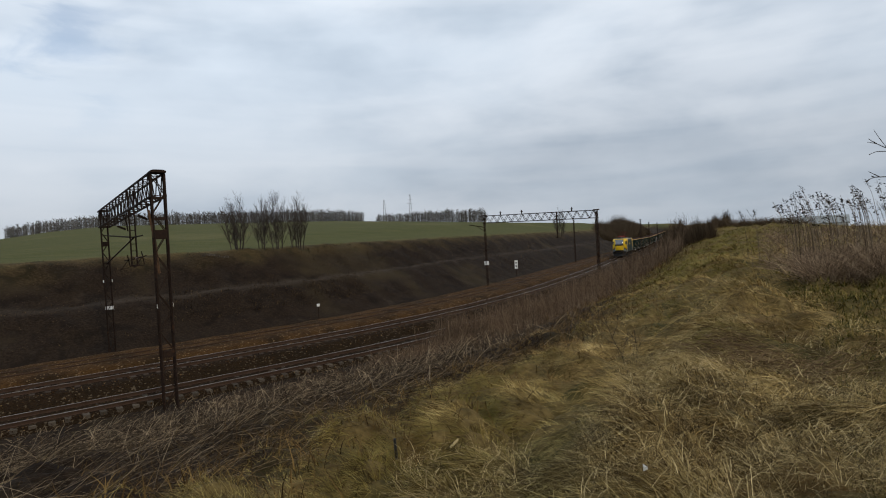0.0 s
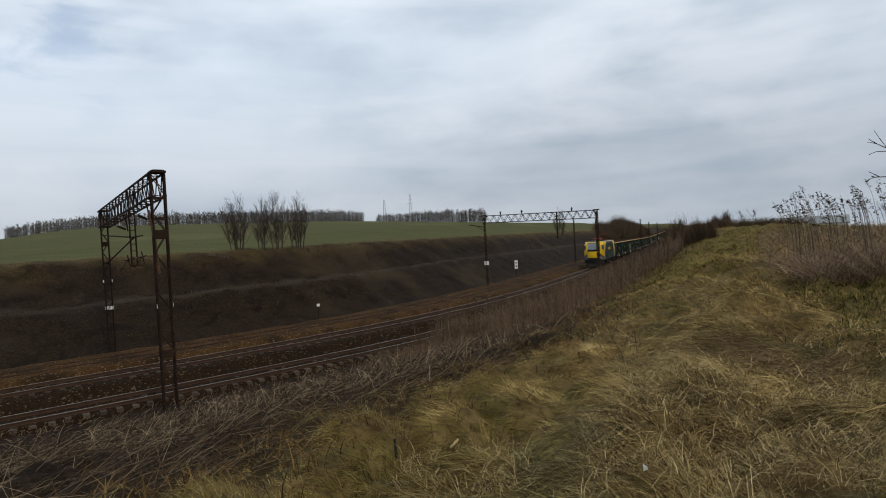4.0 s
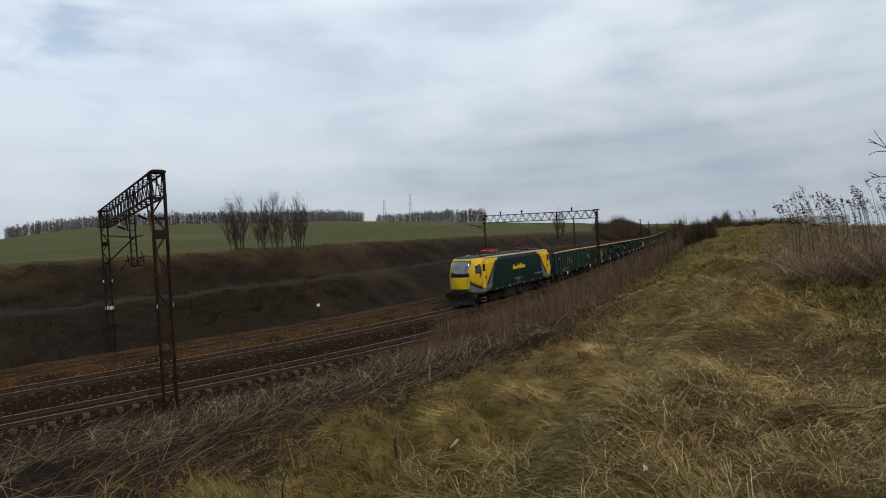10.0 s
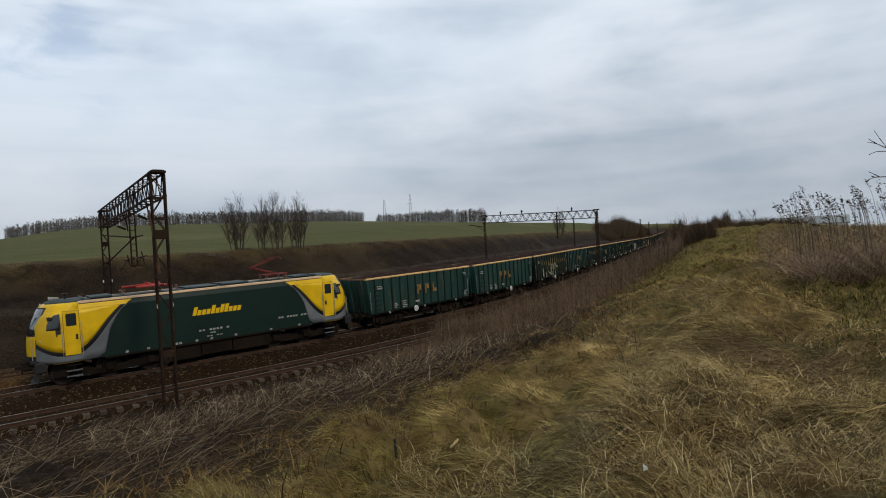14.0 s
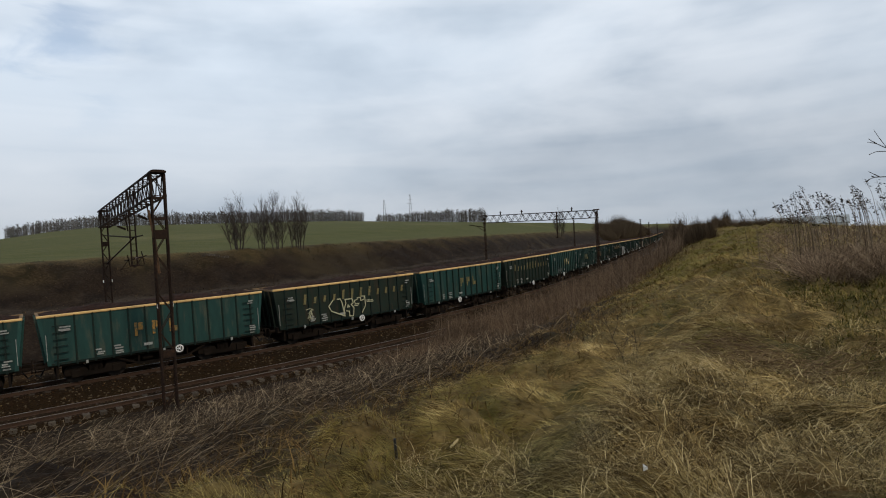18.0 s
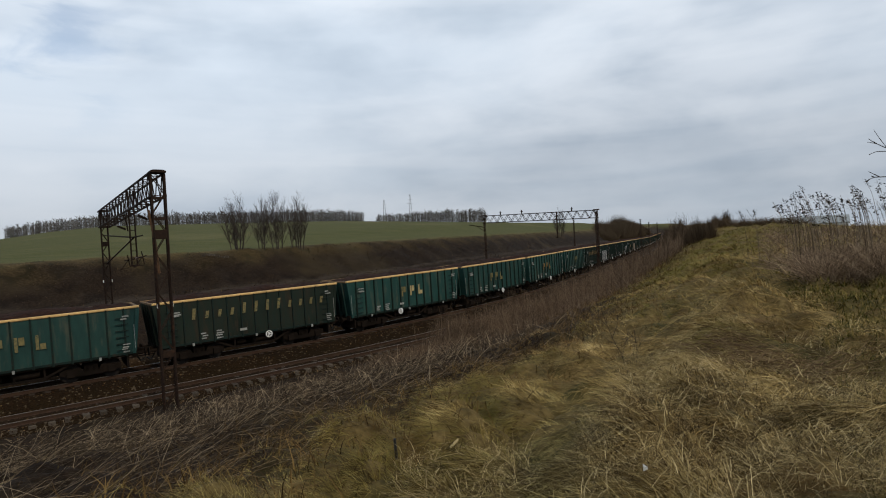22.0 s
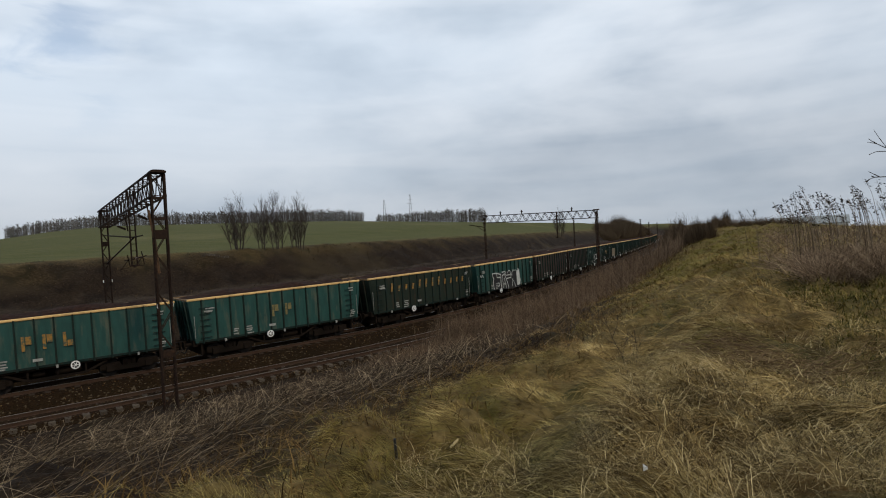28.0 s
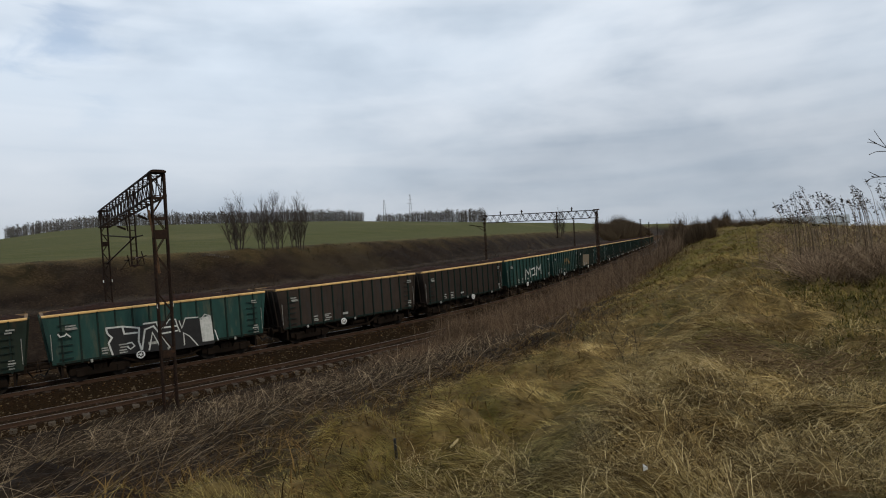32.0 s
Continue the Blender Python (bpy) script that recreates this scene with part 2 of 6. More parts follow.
# ---------------------------------------------------------------- mesh tools
class Mesh:
    """Gathers vertices and faces of one part."""

    def __init__(self):
        self.v, self.f = [], []

    def add(self, verts, faces):
        n = len(self.v)
        self.v += [tuple(p) for p in verts]
        self.f += [tuple(n + i for i in f) for f in faces]
        return self

    def box(self, x0, x1, y0, y1, z0, z1, b=0.0):
        """A block; b cuts its long edges."""
        if b <= 0:
            self.add([(x, y, z) for x in (x0, x1) for y in (y0, y1) for z in (z0, z1)],
                     [(0, 1, 3, 2), (4, 6, 7, 5), (0, 4, 5, 1), (2, 3, 7, 6), (0, 2, 6, 4), (1, 5, 7, 3)])
            return self
        ring = [(y0 + b, z0), (y1 - b, z0), (y1, z0 + b), (y1, z1 - b), (y1 - b, z1), (y0 + b, z1), (y0, z1 - b), (y0, z0 + b)]
        return self.loft([[(x, y, z) for y, z in ring] for x in (x0, x1)])

    def loft(self, rings, caps=True, closed=True):
        n, k = len(rings[0]), len(self.v)
        for r in rings:
            self.v += [tuple(p) for p in r]
        for i in range(len(rings) - 1):
            for j in range(n if closed else n - 1):
                a, b = k + i * n + j, k + i * n + (j + 1) % n
                self.f.append((a, b, b + n, a + n))
        if caps and closed:
            self.f.append(tuple(k + j for j in reversed(range(n))))
            self.f.append(tuple(k + (len(rings) - 1) * n + j for j in range(n)))
        return self

    def tube(self, p, q, r, seg=6, r2=None):
        p, q = Vector(p), Vector(q)
        d = (q - p).normalized()
        a = d.orthogonal().normalized()
        c = d.cross(a)
        rings = []
        for e, rr in ((p, r), (q, r if r2 is None else r2)):
            rings.append([e + (a * math.cos(2 * math.pi * i / seg) + c * math.sin(2 * math.pi * i / seg)) * rr for i in range(seg)])
        return self.loft(rings)

    def bar(self, p, q, w, h=None):
        """A square bar from p to q."""
        p, q = Vector(p), Vector(q)
        h = h or w
        d = (q - p).normalized()
        ref = Vector((0, 0, 1)) if abs(d.z) < 0.95 else Vector((1, 0, 0))
        a = d.cross(ref).normalized()
        c = a.cross(d)
        return self.loft([[e + a * sx * w / 2 + c * sz * h / 2 for sx, sz in ((-1, -1), (1, -1), (1, 1), (-1, 1))] for e in (p, q)])

    def disc(self, centre, axis, r, t, seg=16, hole=0.0):
        """A wheel-like disc of thickness t round an axis through centre."""
        c, d = Vector(centre), Vector(axis).normalized()
        a = d.orthogonal().normalized()
        b = d.cross(a)

        def ring(rr, off):
            return [c + d * off + (a * math.cos(2 * math.pi * i / seg) + b * math.sin(2 * math.pi * i / seg)) * rr for i in range(seg)]
        if hole:
            prof = [ring(hole, -t / 2), ring(r, -t / 2), ring(r, t / 2), ring(hole, t / 2), ring(hole, -t / 2)]
            return self.loft(prof, caps=False)
        return self.loft([ring(r, -t / 2), ring(r, t / 2)])

    def plate(self, outline, y, t, axis="y"):
        """A flat plate with that outline (x, z) at y, t thick outwards."""
        if axis == "y":
            return self.loft([[(x, y, z) for x, z in outline], [(x, y + t, z) for x, z in outline]])
        return self.loft([[(y, a, z) for a, z in outline], [(y + t, a, z) for a, z in outline]])


def data_of(name, mesh, material, smooth=False):
    me = bpy.data.meshes.new(name)
    me.from_pydata(mesh.v, [], mesh.f)
    bm = bmesh.new()
    bm.from_mesh(me)
    bmesh.ops.recalc_face_normals(bm, faces=bm.faces)
    bm.to_mesh(me)
    bm.free()
    if smooth:
        me.polygons.foreach_set("use_smooth", [True] * len(me.polygons))
    me.materials.append(material)
    me.update()
    return me


def part(name, mesh, material, parent, label="", smooth=False):
    ob = new(name, mesh if isinstance(mesh, bpy.types.Mesh) else data_of(name, mesh, material, smooth))
    ob.parent = parent
    return tagged(ob, label)


def thing(name, label, category, group="", kind="", m=None):
    ob = new(name)
    ob.empty_display_size = 0.3
    if m is not None:
        ob.matrix_world = m
    return tagged(ob, label, category, group, kind)


def big(name, verts, faces, material, label, category, kind, smooth=False):
    """A large mesh from arrays: verts (n, 3), faces (m, 3 or 4)."""
    me = bpy.data.meshes.new(name)
    verts, faces = np.asarray(verts, np.float32), np.asarray(faces, np.int32)
    me.vertices.add(len(verts))
    me.vertices.foreach_set("co", verts.ravel())
    k = faces.shape[1]
    me.loops.add(faces.size)
    me.loops.foreach_set("vertex_index", faces.ravel())
    me.polygons.add(len(faces))
    me.polygons.foreach_set("loop_start", np.arange(len(faces), dtype=np.int32) * k)
    me.polygons.foreach_set("use_smooth", np.full(len(faces), smooth))
    me.update(calc_edges=True)
    me.validate()
    me.materials.append(material)
    return tagged(new(name, me), label, category, "", kind)


# ---------------------------------------------------------------- the line of the railway
GS = np.arange(-230.0, 520.0, 0.5)
_curv = np.interp(GS, [-58, -57, -19, 19, 36, 37], [0, 0.0097, -0.01484, -0.00332, -0.0022, 0.0])
_head = np.concatenate([[0], np.cumsum((_curv[1:] + _curv[:-1]) / 4)])
_i0 = int(np.argmin(abs(GS)))
HD = _head - _head[_i0] + 0.5631
_mid = (HD[1:] + HD[:-1]) / 2
GX = np.concatenate([[0], np.cumsum(np.sin(_mid) * 0.5)])
GY = np.concatenate([[0], np.cumsum(np.cos(_mid) * 0.5)])
GX, GY = GX - GX[_i0] + 6.267, GY - GY[_i0] + 56.07
_u = np.clip(GS / 0.95, -65.0, 25.0)
GZ = 0.95 * (0.00519 * _u - 0.000103 * _u * _u) - 0.011 * np.clip(GS - 18.0, 0, 150.0)


def on_line(s, o=0.0, z=0.0):
    """The place s metres along the main line, o metres to the near side, z above its rails."""
    h = np.interp(s, GS, HD)
    return np.stack([np.interp(s, GS, GX) + o * np.cos(h), np.interp(s, GS, GY) - o * np.sin(h), np.interp(s, GS, GZ) + z + 0 * h], -1)


def to_line(x, y):
    """(s, o) of places in the plan: the nearest point of the main line and the distance to its near side."""
    x, y = np.asarray(x, float).ravel(), np.asarray(y, float).ravel()
    s, o = np.zeros(len(x)), np.zeros(len(x))
    gx, gy, gs, gh = GX[::4], GY[::4], GS[::4], HD[::4]
    for a in range(0, len(x), 4000):
        d = (x[a:a + 4000, None] - gx) ** 2 + (y[a:a + 4000, None] - gy) ** 2
        k = d.argmin(1)
        dx, dy = x[a:a + 4000] - gx[k], y[a:a + 4000] - gy[k]
        s[a:a + 4000] = gs[k] + dx * np.sin(gh[k]) + dy * np.cos(gh[k])
        side = dx * np.cos(gh[k]) - dy * np.sin(gh[k])
        o[a:a + 4000] = np.where(side < 0, -1, 1) * np.sqrt(d[np.arange(len(k)), k])
        near = abs(side) < 60
        o[a:a + 4000] = np.where(near & (abs(abs(side) - abs(o[a:a + 4000])) < 0.6), side, o[a:a + 4000])
    return s, o


def wave(x, y, size, seed=0):
    """Smooth bumps between -1 and 1, from a few crossed waves."""
    out = 0
    rs = np.random.RandomState(seed)
    for i in range(7):
        a, f, p = rs.uniform(0, math.tau), rs.uniform(0.6, 1.9) / size, rs.uniform(0, math.tau)
        out = out + np.sin((x * np.cos(a) + y * np.sin(a)) * f * math.tau + p)
    return out / 4.0


# cross-sections of the near bank: stations along the line, (offset, height) pairs
BANK_S = [-60.0, -45.0, -33.0, -25.0, -15.0, -5.0, 5.0, 30.0, 150.0]
BANK_O = [7.0, 10.0, 12.0, 14.0, 17.0, 20.0, 23.0, 26.0, 30.0, 36.0, 60.0]
BANK_Z = [
    [-0.9, -0.7, -0.3, 0.1, 0.8, 1.4, 2.0, 2.6, 3.3, 4.2, 4.5],
    [-0.9, -0.7, -0.3, 0.1, 0.8, 1.4, 2.0, 2.6, 3.4, 4.3, 4.6],
    [-0.9, -0.6, -0.2, 0.2, 0.9, 1.5, 2.2, 2.9, 3.8, 4.6, 4.8],
    [-0.9, -0.5, -0.1, 0.4, 1.2, 2.0, 2.9, 3.7, 4.4, 4.8, 4.8],
    [-0.8, 0.0, 0.5, 1.2, 2.4, 3.5, 4.3, 4.7, 4.8, 4.9, 4.8],
    [-0.6, 0.5, 1.2, 2.2, 4.0, 4.8, 5.0, 5.0, 5.0, 4.9, 4.7],
    [-0.5, 0.9, 2.0, 3.4, 5.15, 5.35, 5.3, 5.2, 5.05, 4.9, 4.6],
    [-0.4, 1.1, 2.2, 3.5, 5.3, 5.5, 5.4, 5.3, 5.1, 4.8, 4.4],
    [-0.4, 1.1, 2.2, 3.5, 5.3, 5.6, 5.5, 5.3, 5.0, 4.4, 2.5],
]


def bank(s, o):
    bz = np.array(BANK_Z)
    cols = np.stack([np.interp(s, BANK_S, bz[:, j]) for j in range(len(BANK_O))], -1)
    bo = np.array(BANK_O)
    k = np.clip(np.searchsorted(bo, o) - 1, 0, len(bo) - 2)
    t = np.clip((o - bo[k]) / (bo[k + 1] - bo[k]), 0, 1)
    i = np.arange(len(s))
    return cols[i, k] * (1 - t) + cols[i, k + 1] * t


FAR_O = [-400.0, -20.5, -19.0, -15.2, -13.2, -9.3, -8.4, -7.6, 7.0]
FAR_Z = [5.9, 5.9, 5.6, 3.0, 2.62, 0.35, -0.1, -0.45, -0.8]


def tussocks(x, y):
    """Rounded grass mounds with creases between, drawn out down the slope; about 0 to 1."""
    u, v = -0.88 * x + 0.47 * y, 0.47 * x + 0.88 * y
    u = u + 0.25 * wave(x, y, 2.4, 8)
    return 0.72 * np.abs(wave(0.62 * u, v, 2.0, 6)) ** 0.72 + 0.32 * np.abs(wave(0.7 * u, v, 0.95, 7)) ** 0.8


def fold(x, y):
    """Distance down the slope from the brow that runs up the bank."""
    return (0.62 * y - 1.6 - x) / 1.18


def on_fold(x, y):
    return np.exp(-((fold(x, y) + 0.3) / 0.75) ** 2) * np.clip((19 - y) / 6, 0, 1)


def height(x, y):
    """The lie of the land."""
    shape = np.shape(x)
    x, y = np.asarray(x, float).ravel(), np.asarray(y, float).ravel()
    s, o = to_line(x, y)
    zl = np.interp(s, GS, GZ)
    far = np.interp(o, FAR_O, FAR_Z) + zl * np.clip((o + 24) / 10, 0, 1)
    # the field behind the cutting rises to a low hill
    az = np.degrees(np.arctan2(x, np.maximum(y, 1e-3)))
    r = np.hypot(x, y)
    steep = np.interp(az, [-60, -38, -34, -30, -21, -10, 0, 9, 15, 22, 60], [0.030, 0.036, 0.0475, 0.0545, 0.052, 0.046, 0.033, 0.020, 0.012, 0.004, 0.0])
    beyond = np.clip((-o - 20.5) / 25, 0, 1)
    far = far + steep * np.clip(r - 62, 0, 300) * beyond
    near = bank(s, np.clip(o, 7.0, 60.0)) + zl * np.clip((24 - o) / 10, 0, 1)
    z = np.where(o < 7.0, far, near)
    rough = np.clip((abs(o) - 8) / 6, 0, 1)
    z = z + rough * (0.10 * wave(x, y, 6.0, 3) + 0.045 * wave(x, y, 1.9, 4)) * np.where(o < -20.5, 0.3, 1)
    z = z + np.where((o < -9) & (o > -21), 0.14 * wave(x, y, 3.3, 5), 0)
    tuft = np.clip((o - 16) / 8, 0, 1) * np.clip((95 - r) / 40, 0, 1)
    z = z + tuft * (0.46 * tussocks(x, y) - 0.23)
    z = z + 0.26 * on_fold(x, y) - 0.18 * np.exp(-((fold(x, y) - 1.2) / 0.9) ** 2) * np.clip((19 - y) / 6, 0, 1) * np.clip(y / 2, 0, 1)
    z = z - 0.034 * np.clip(r - 30, 0, 4000) * np.clip((o - 24) / 12, 0, 1) * np.clip((az - 22) / 9, 0, 1)
    return z.reshape(shape)

def edge_of_grass(s):
    return np.interp(s, [-60, -38, -37, -34.8, -33, -30, -27, -24, -20, -16.5, -11, 5, 40], [32.6, 31.0, 29.9, 28.0, 27.2, 26.2, 24.6, 22.6, 20.0, 18.1, 16.9, 16.0, 15.5])


# ---------------------------------------------------------------- the land
def ground_mat():
    m, t, s = start("earth_grass_and_field")
    co = coords(t, True)
    at = t.nodes.new("ShaderNodeAttribute")
    at.attribute_name = "cover"
    sep = t.nodes.new("ShaderNodeSeparateColor")
    t.links.new(at.outputs["Color"], sep.inputs[0])
    fine, mid, wide = noise_of(t, co, 7.0, 6.0), noise_of(t, co, 0.9, 5.0), noise_of(t, co, 0.11, 3.0)
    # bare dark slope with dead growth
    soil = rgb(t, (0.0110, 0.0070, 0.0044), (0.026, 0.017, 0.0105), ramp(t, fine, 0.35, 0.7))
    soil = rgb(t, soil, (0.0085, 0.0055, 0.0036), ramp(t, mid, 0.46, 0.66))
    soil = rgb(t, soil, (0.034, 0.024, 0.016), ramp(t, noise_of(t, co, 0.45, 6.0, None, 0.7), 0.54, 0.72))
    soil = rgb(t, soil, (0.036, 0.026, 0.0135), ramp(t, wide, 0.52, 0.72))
    # winter corn on the field
    rows = noise_of(t, co, 0.6, 4.0, (0.25, 1.0, 1.0))
    corn = rgb(t, (0.053, 0.057, 0.0160), (0.074, 0.073, 0.0235), ramp(t, rows, 0.3, 0.7))
    corn = rgb(t, corn, (0.105, 0.094, 0.037), ramp(t, noise_of(t, co, 0.025, 3.0), 0.55, 0.75))
    # dry grass
    dry = rgb(t, (0.070, 0.049, 0.018), (0.155, 0.110, 0.042), ramp(t, fine, 0.3, 0.7))
    dry = rgb(t, dry, (0.050, 0.044, 0.015), ramp(t, mid, 0.48, 0.68))
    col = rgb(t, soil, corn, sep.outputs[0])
    col = rgb(t, col, dry, sep.outputs[1])
    path = rgb(t, (0.036, 0.027, 0.020), (0.066, 0.051, 0.037), ramp(t, fine, 0.3, 0.7))
    col = rgb(t, col, path, sep.outputs[2])
    t.links.new(col, s.inputs["Base Color"])
    s.inputs["Roughness"].default_value = 1.0
    s.inputs["Specular IOR Level"].default_value = 0.1
    relief(t, s, fine, 0.8, 0.08)
    return m


def make_ground():
    radii = np.concatenate([[0.0], np.exp(np.arange(math.log(0.8), math.log(160), 0.0135)), np.exp(np.arange(math.log(160), math.log(3200), 0.035))])
    turn = np.radians(np.concatenate([np.arange(-48, 48, 0.4), np.arange(48, 312, 4.0)]))
    rr, aa = np.meshgrid(radii, turn, indexing="ij")
    x, y = rr * np.sin(aa), rr * np.cos(aa)
    z = height(x, y)
    n, k = len(radii), len(turn)
    verts = np.stack([x, y, z], -1).reshape(-1, 3)
    i, j = np.meshgrid(np.arange(n - 1), np.arange(k), indexing="ij")
    a, b = i * k + j, i * k + (j + 1) % k
    faces = np.stack([a, a + k, b + k, b], -1).reshape(-1, 4)
    ob = big("ground", verts, faces, ground_mat(), "cutting slopes of dead growth, dry grass bank and green field", "ground", "structure", True)
    s, o = to_line(x, y)
    x, y = x.ravel(), y.ravel()
    w1, w2 = wave(x, y, 5.0, 11), wave(x, y, 14.0, 12)
    field = np.clip((-o - 20.3 + 0.8 * w1) / 1.2, 0, 1)
    edge = edge_of_grass(s)
    grass = np.clip((o - edge + 0.6 - 0.5 * w1) / 1.6, 0, 1)
    # thin grass along the berm and on the top edge of the cutting
    berm = np.clip(1 - abs(o + 14.0 + 0.4 * w1) / 0.75, 0, 1) * 0.8
    rim = np.clip(1 - abs(o + 20.8 + w1) / 3.2, 0, 1) * 0.6
    grass = np.maximum(grass, rim)
    at = ob.data.attributes.new("cover", "FLOAT_COLOR", "POINT")
    at.data.foreach_set("color", np.stack([field, grass, berm, 1 + 0 * field], -1).astype(np.float32).ravel())
    return ob


make_ground()


# ---------------------------------------------------------------- tracks
def strip(name, s0, s1, step, section, material, label, category, kind, o0=0.0, z0=0.0, jitter=0.0, seed=0):
    """A bed or rail with that cross-section (offset, height), swept along the line."""
    ss = np.arange(s0, s1, step)
    rs = np.random.RandomState(seed)
    rows = []
    for o, z in section:
        jz = rs.uniform(-jitter, jitter, len(ss)) if jitter else 0
        jo = rs.uniform(-jitter, jitter, len(ss)) if jitter else 0
        rows.append(on_line(ss, o0 + o + jo, z0 + z + jz))
    v = np.stack(rows, 1)
    n, k = len(ss), len(section)
    i, j = np.meshgrid(np.arange(n - 1), np.arange(k - 1), indexing="ij")
    a = i * k + j
    f = np.stack([a, a + 1, a + k + 1, a + k], -1).reshape(-1, 4)
    return big(name, v.reshape(-1, 3), f, material, label, category, kind, bool(jitter))


def ballast_mat(name, a, b, c, fleck):
    m, t, s = start(name)
    co = coords(t, True)
    vor = wire(t, "ShaderNodeTexVoronoi", Scale=13.0)
    t.links.new(co, vor.inputs["Vector"])
    hue = t.nodes.new("ShaderNodeSeparateColor")
    t.links.new(vor.outputs["Color"], hue.inputs[0])
    col = rgb(t, a, b, hue.outputs[0])
    col = rgb(t, col, c, ramp(t, noise_of(t, co, 0.5, 4.0), 0.42, 0.68))
    col = rgb(t, col, fleck, ramp(t, hue.outputs[1], 0.93, 0.97))
    t.links.new(col, s.inputs["Base Color"])
    s.inputs["Roughness"].default_value = 0.95
    s.inputs["Specular IOR Level"].default_value = 0.06
    relief(t, s, vor.outputs["Distance"], 1.0, 0.05)
    return m


BED = [(-2.9, -0.95), (-1.75, -0.24), (-1.3, -0.17), (-0.8, -0.20), (0.0, -0.21), (0.8, -0.20), (1.3, -0.17), (1.75, -0.24), (2.9, -0.95)]
FLAT_BED = [(-3.7, -0.55), (-2.8, -0.10), (-1.9, -0.03), (-1.0, -0.05), (-0.5, -0.06), (0.0, -0.05), (0.5, -0.06), (1.0, -0.05), (1.9, -0.05), (2.4, -0.16), (3.0, -0.6)]
WORN_BED = [(-2.9, -0.95), (-1.75, -0.26), (-1.3, -0.165), (-0.8, -0.175), (0.0, -0.19), (0.8, -0.18), (1.10, -0.185), (1.32, -0.36), (2.0, -0.52), (2.9, -0.95)]
M["ballast"] = ballast_mat("rust_brown_ballast", (0.024, 0.0135, 0.0058), (0.0105, 0.0063, 0.0032), (0.0135, 0.0083, 0.0041), (0.085, 0.062, 0.038))
M["ballast_orange"] = ballast_mat("orange_brown_ballast", (0.070, 0.035, 0.0115), (0.032, 0.0165, 0.0062), (0.022, 0.0125, 0.0056), (0.17, 0.115, 0.060))
TRACKS = {"main": (0.0, 0.0), "near": (4.80, -0.375), "far": (-4.75, 0.10)}
RAIL = [(-0.070, -0.172), (-0.070, -0.155), (-0.012, -0.135), (-0.012, -0.045), (-0.036, -0.035), (-0.036, -0.004), (-0.030, 0.0), (0.030, 0.0), (0.036, -0.004), (0.036, -0.035), (0.012, -0.045), (0.012, -0.135), (0.070, -0.155), (0.070, -0.172)]


def make_track(key, bed, ballast, sleeper_mat, head, seed, s0=-120.0, s1=420.0):
    o, z = TRACKS[key]
    strip("ballast", s0, s1, 0.6, bed, ballast, "rust-brown stone ballast under the %s track" % key, "ballast", "structure", o, z, 0.035, seed)
    label = {"main": "running rails on dark sleepers in brown ballast", "near": "rails on pale concrete sleepers, partly overgrown", "far": "disused rusty rails in orange-brown ballast"}[key]
    track = thing("railway_track", label, "railway track", "three parallel tracks", "structure")
    for side in (-0.7525, 0.7525):
        r = strip("rail", s0, s1, 1.0, RAIL, M["rail_rust"], "", "", "", o + side, z)
        r.parent = track
        h = strip("rail_head", s0, s1, 1.0, [(-0.031, 0.0), (-0.028, 0.004), (0.028, 0.004), (0.031, 0.0)], head, "worn rail head", "", "", o + side, z)
        h.parent = r
    sl = Mesh()
    prof = [(-0.13, -0.40), (0.13, -0.40), (0.13, -0.19), (0.10, -0.172), (-0.10, -0.172), (-0.13, -0.19)]
    sl.loft([[(a, y, b + dz) for a, b in prof] for y, dz in ((-1.28, 0.0), (-0.95, 0.0), (-0.45, -0.03), (0.45, -0.03), (0.95, 0.0), (1.28, 0.0))])
    me = data_of("sleeper", sl, sleeper_mat)
    chair = Mesh()
    for side in (-0.7525, 0.7525):
        for e in (-1, 1):
            chair.box(-0.07, 0.07, side + e * 0.11 - 0.045, side + e * 0.11 + 0.045, -0.172, -0.125)
    fast = data_of("rail_fastening", chair, M["rail_rust"])
    rest_v, rest_f = [], []
    rs = random.Random(seed)
    k = 0
    # the disused track has its sleepers buried in stone
    for i, s in enumerate(np.arange(-48.0, 60.0, 0.62) if key != "far" else []):
        p, h = on_line(s, o, z), float(np.interp(s, GS, HD))
        m = Matrix.Translation(p) @ pose(0, 0, rs.uniform(-0.012, 0.012), 0, 0, 90 - math.degrees(h) + rs.uniform(-1.5, 1.5))
        if k < 110:
            ob = new("sleeper", me)
            ob.parent, ob.matrix_local = track, m
            k += 1
            if k < 70 and key == "near":
                f = new("rail_fastening", fast)
                f.parent = ob
        else:
            rest_f += [tuple(len(rest_v) + q for q in f) for f in sl.f]
            rest_v += [tuple(m @ Vector(q)) for q in sl.v]
    if rest_v:
        far = Mesh()
        far.v, far.f = rest_v, rest_f
        tagged(part("sleeper_row", far, sleeper_mat, track), "", "", "", "stuff")


make_track("main", BED, M["ballast"], M["wood_sleeper"], M["rail_top"], 1)
make_track("near", WORN_BED, M["ballast"], M["concrete"], M["rail_top"], 2)
make_track("far", FLAT_BED, M["ballast_orange"], M["wood_sleeper"], M["rail_top_rusty"], 3)

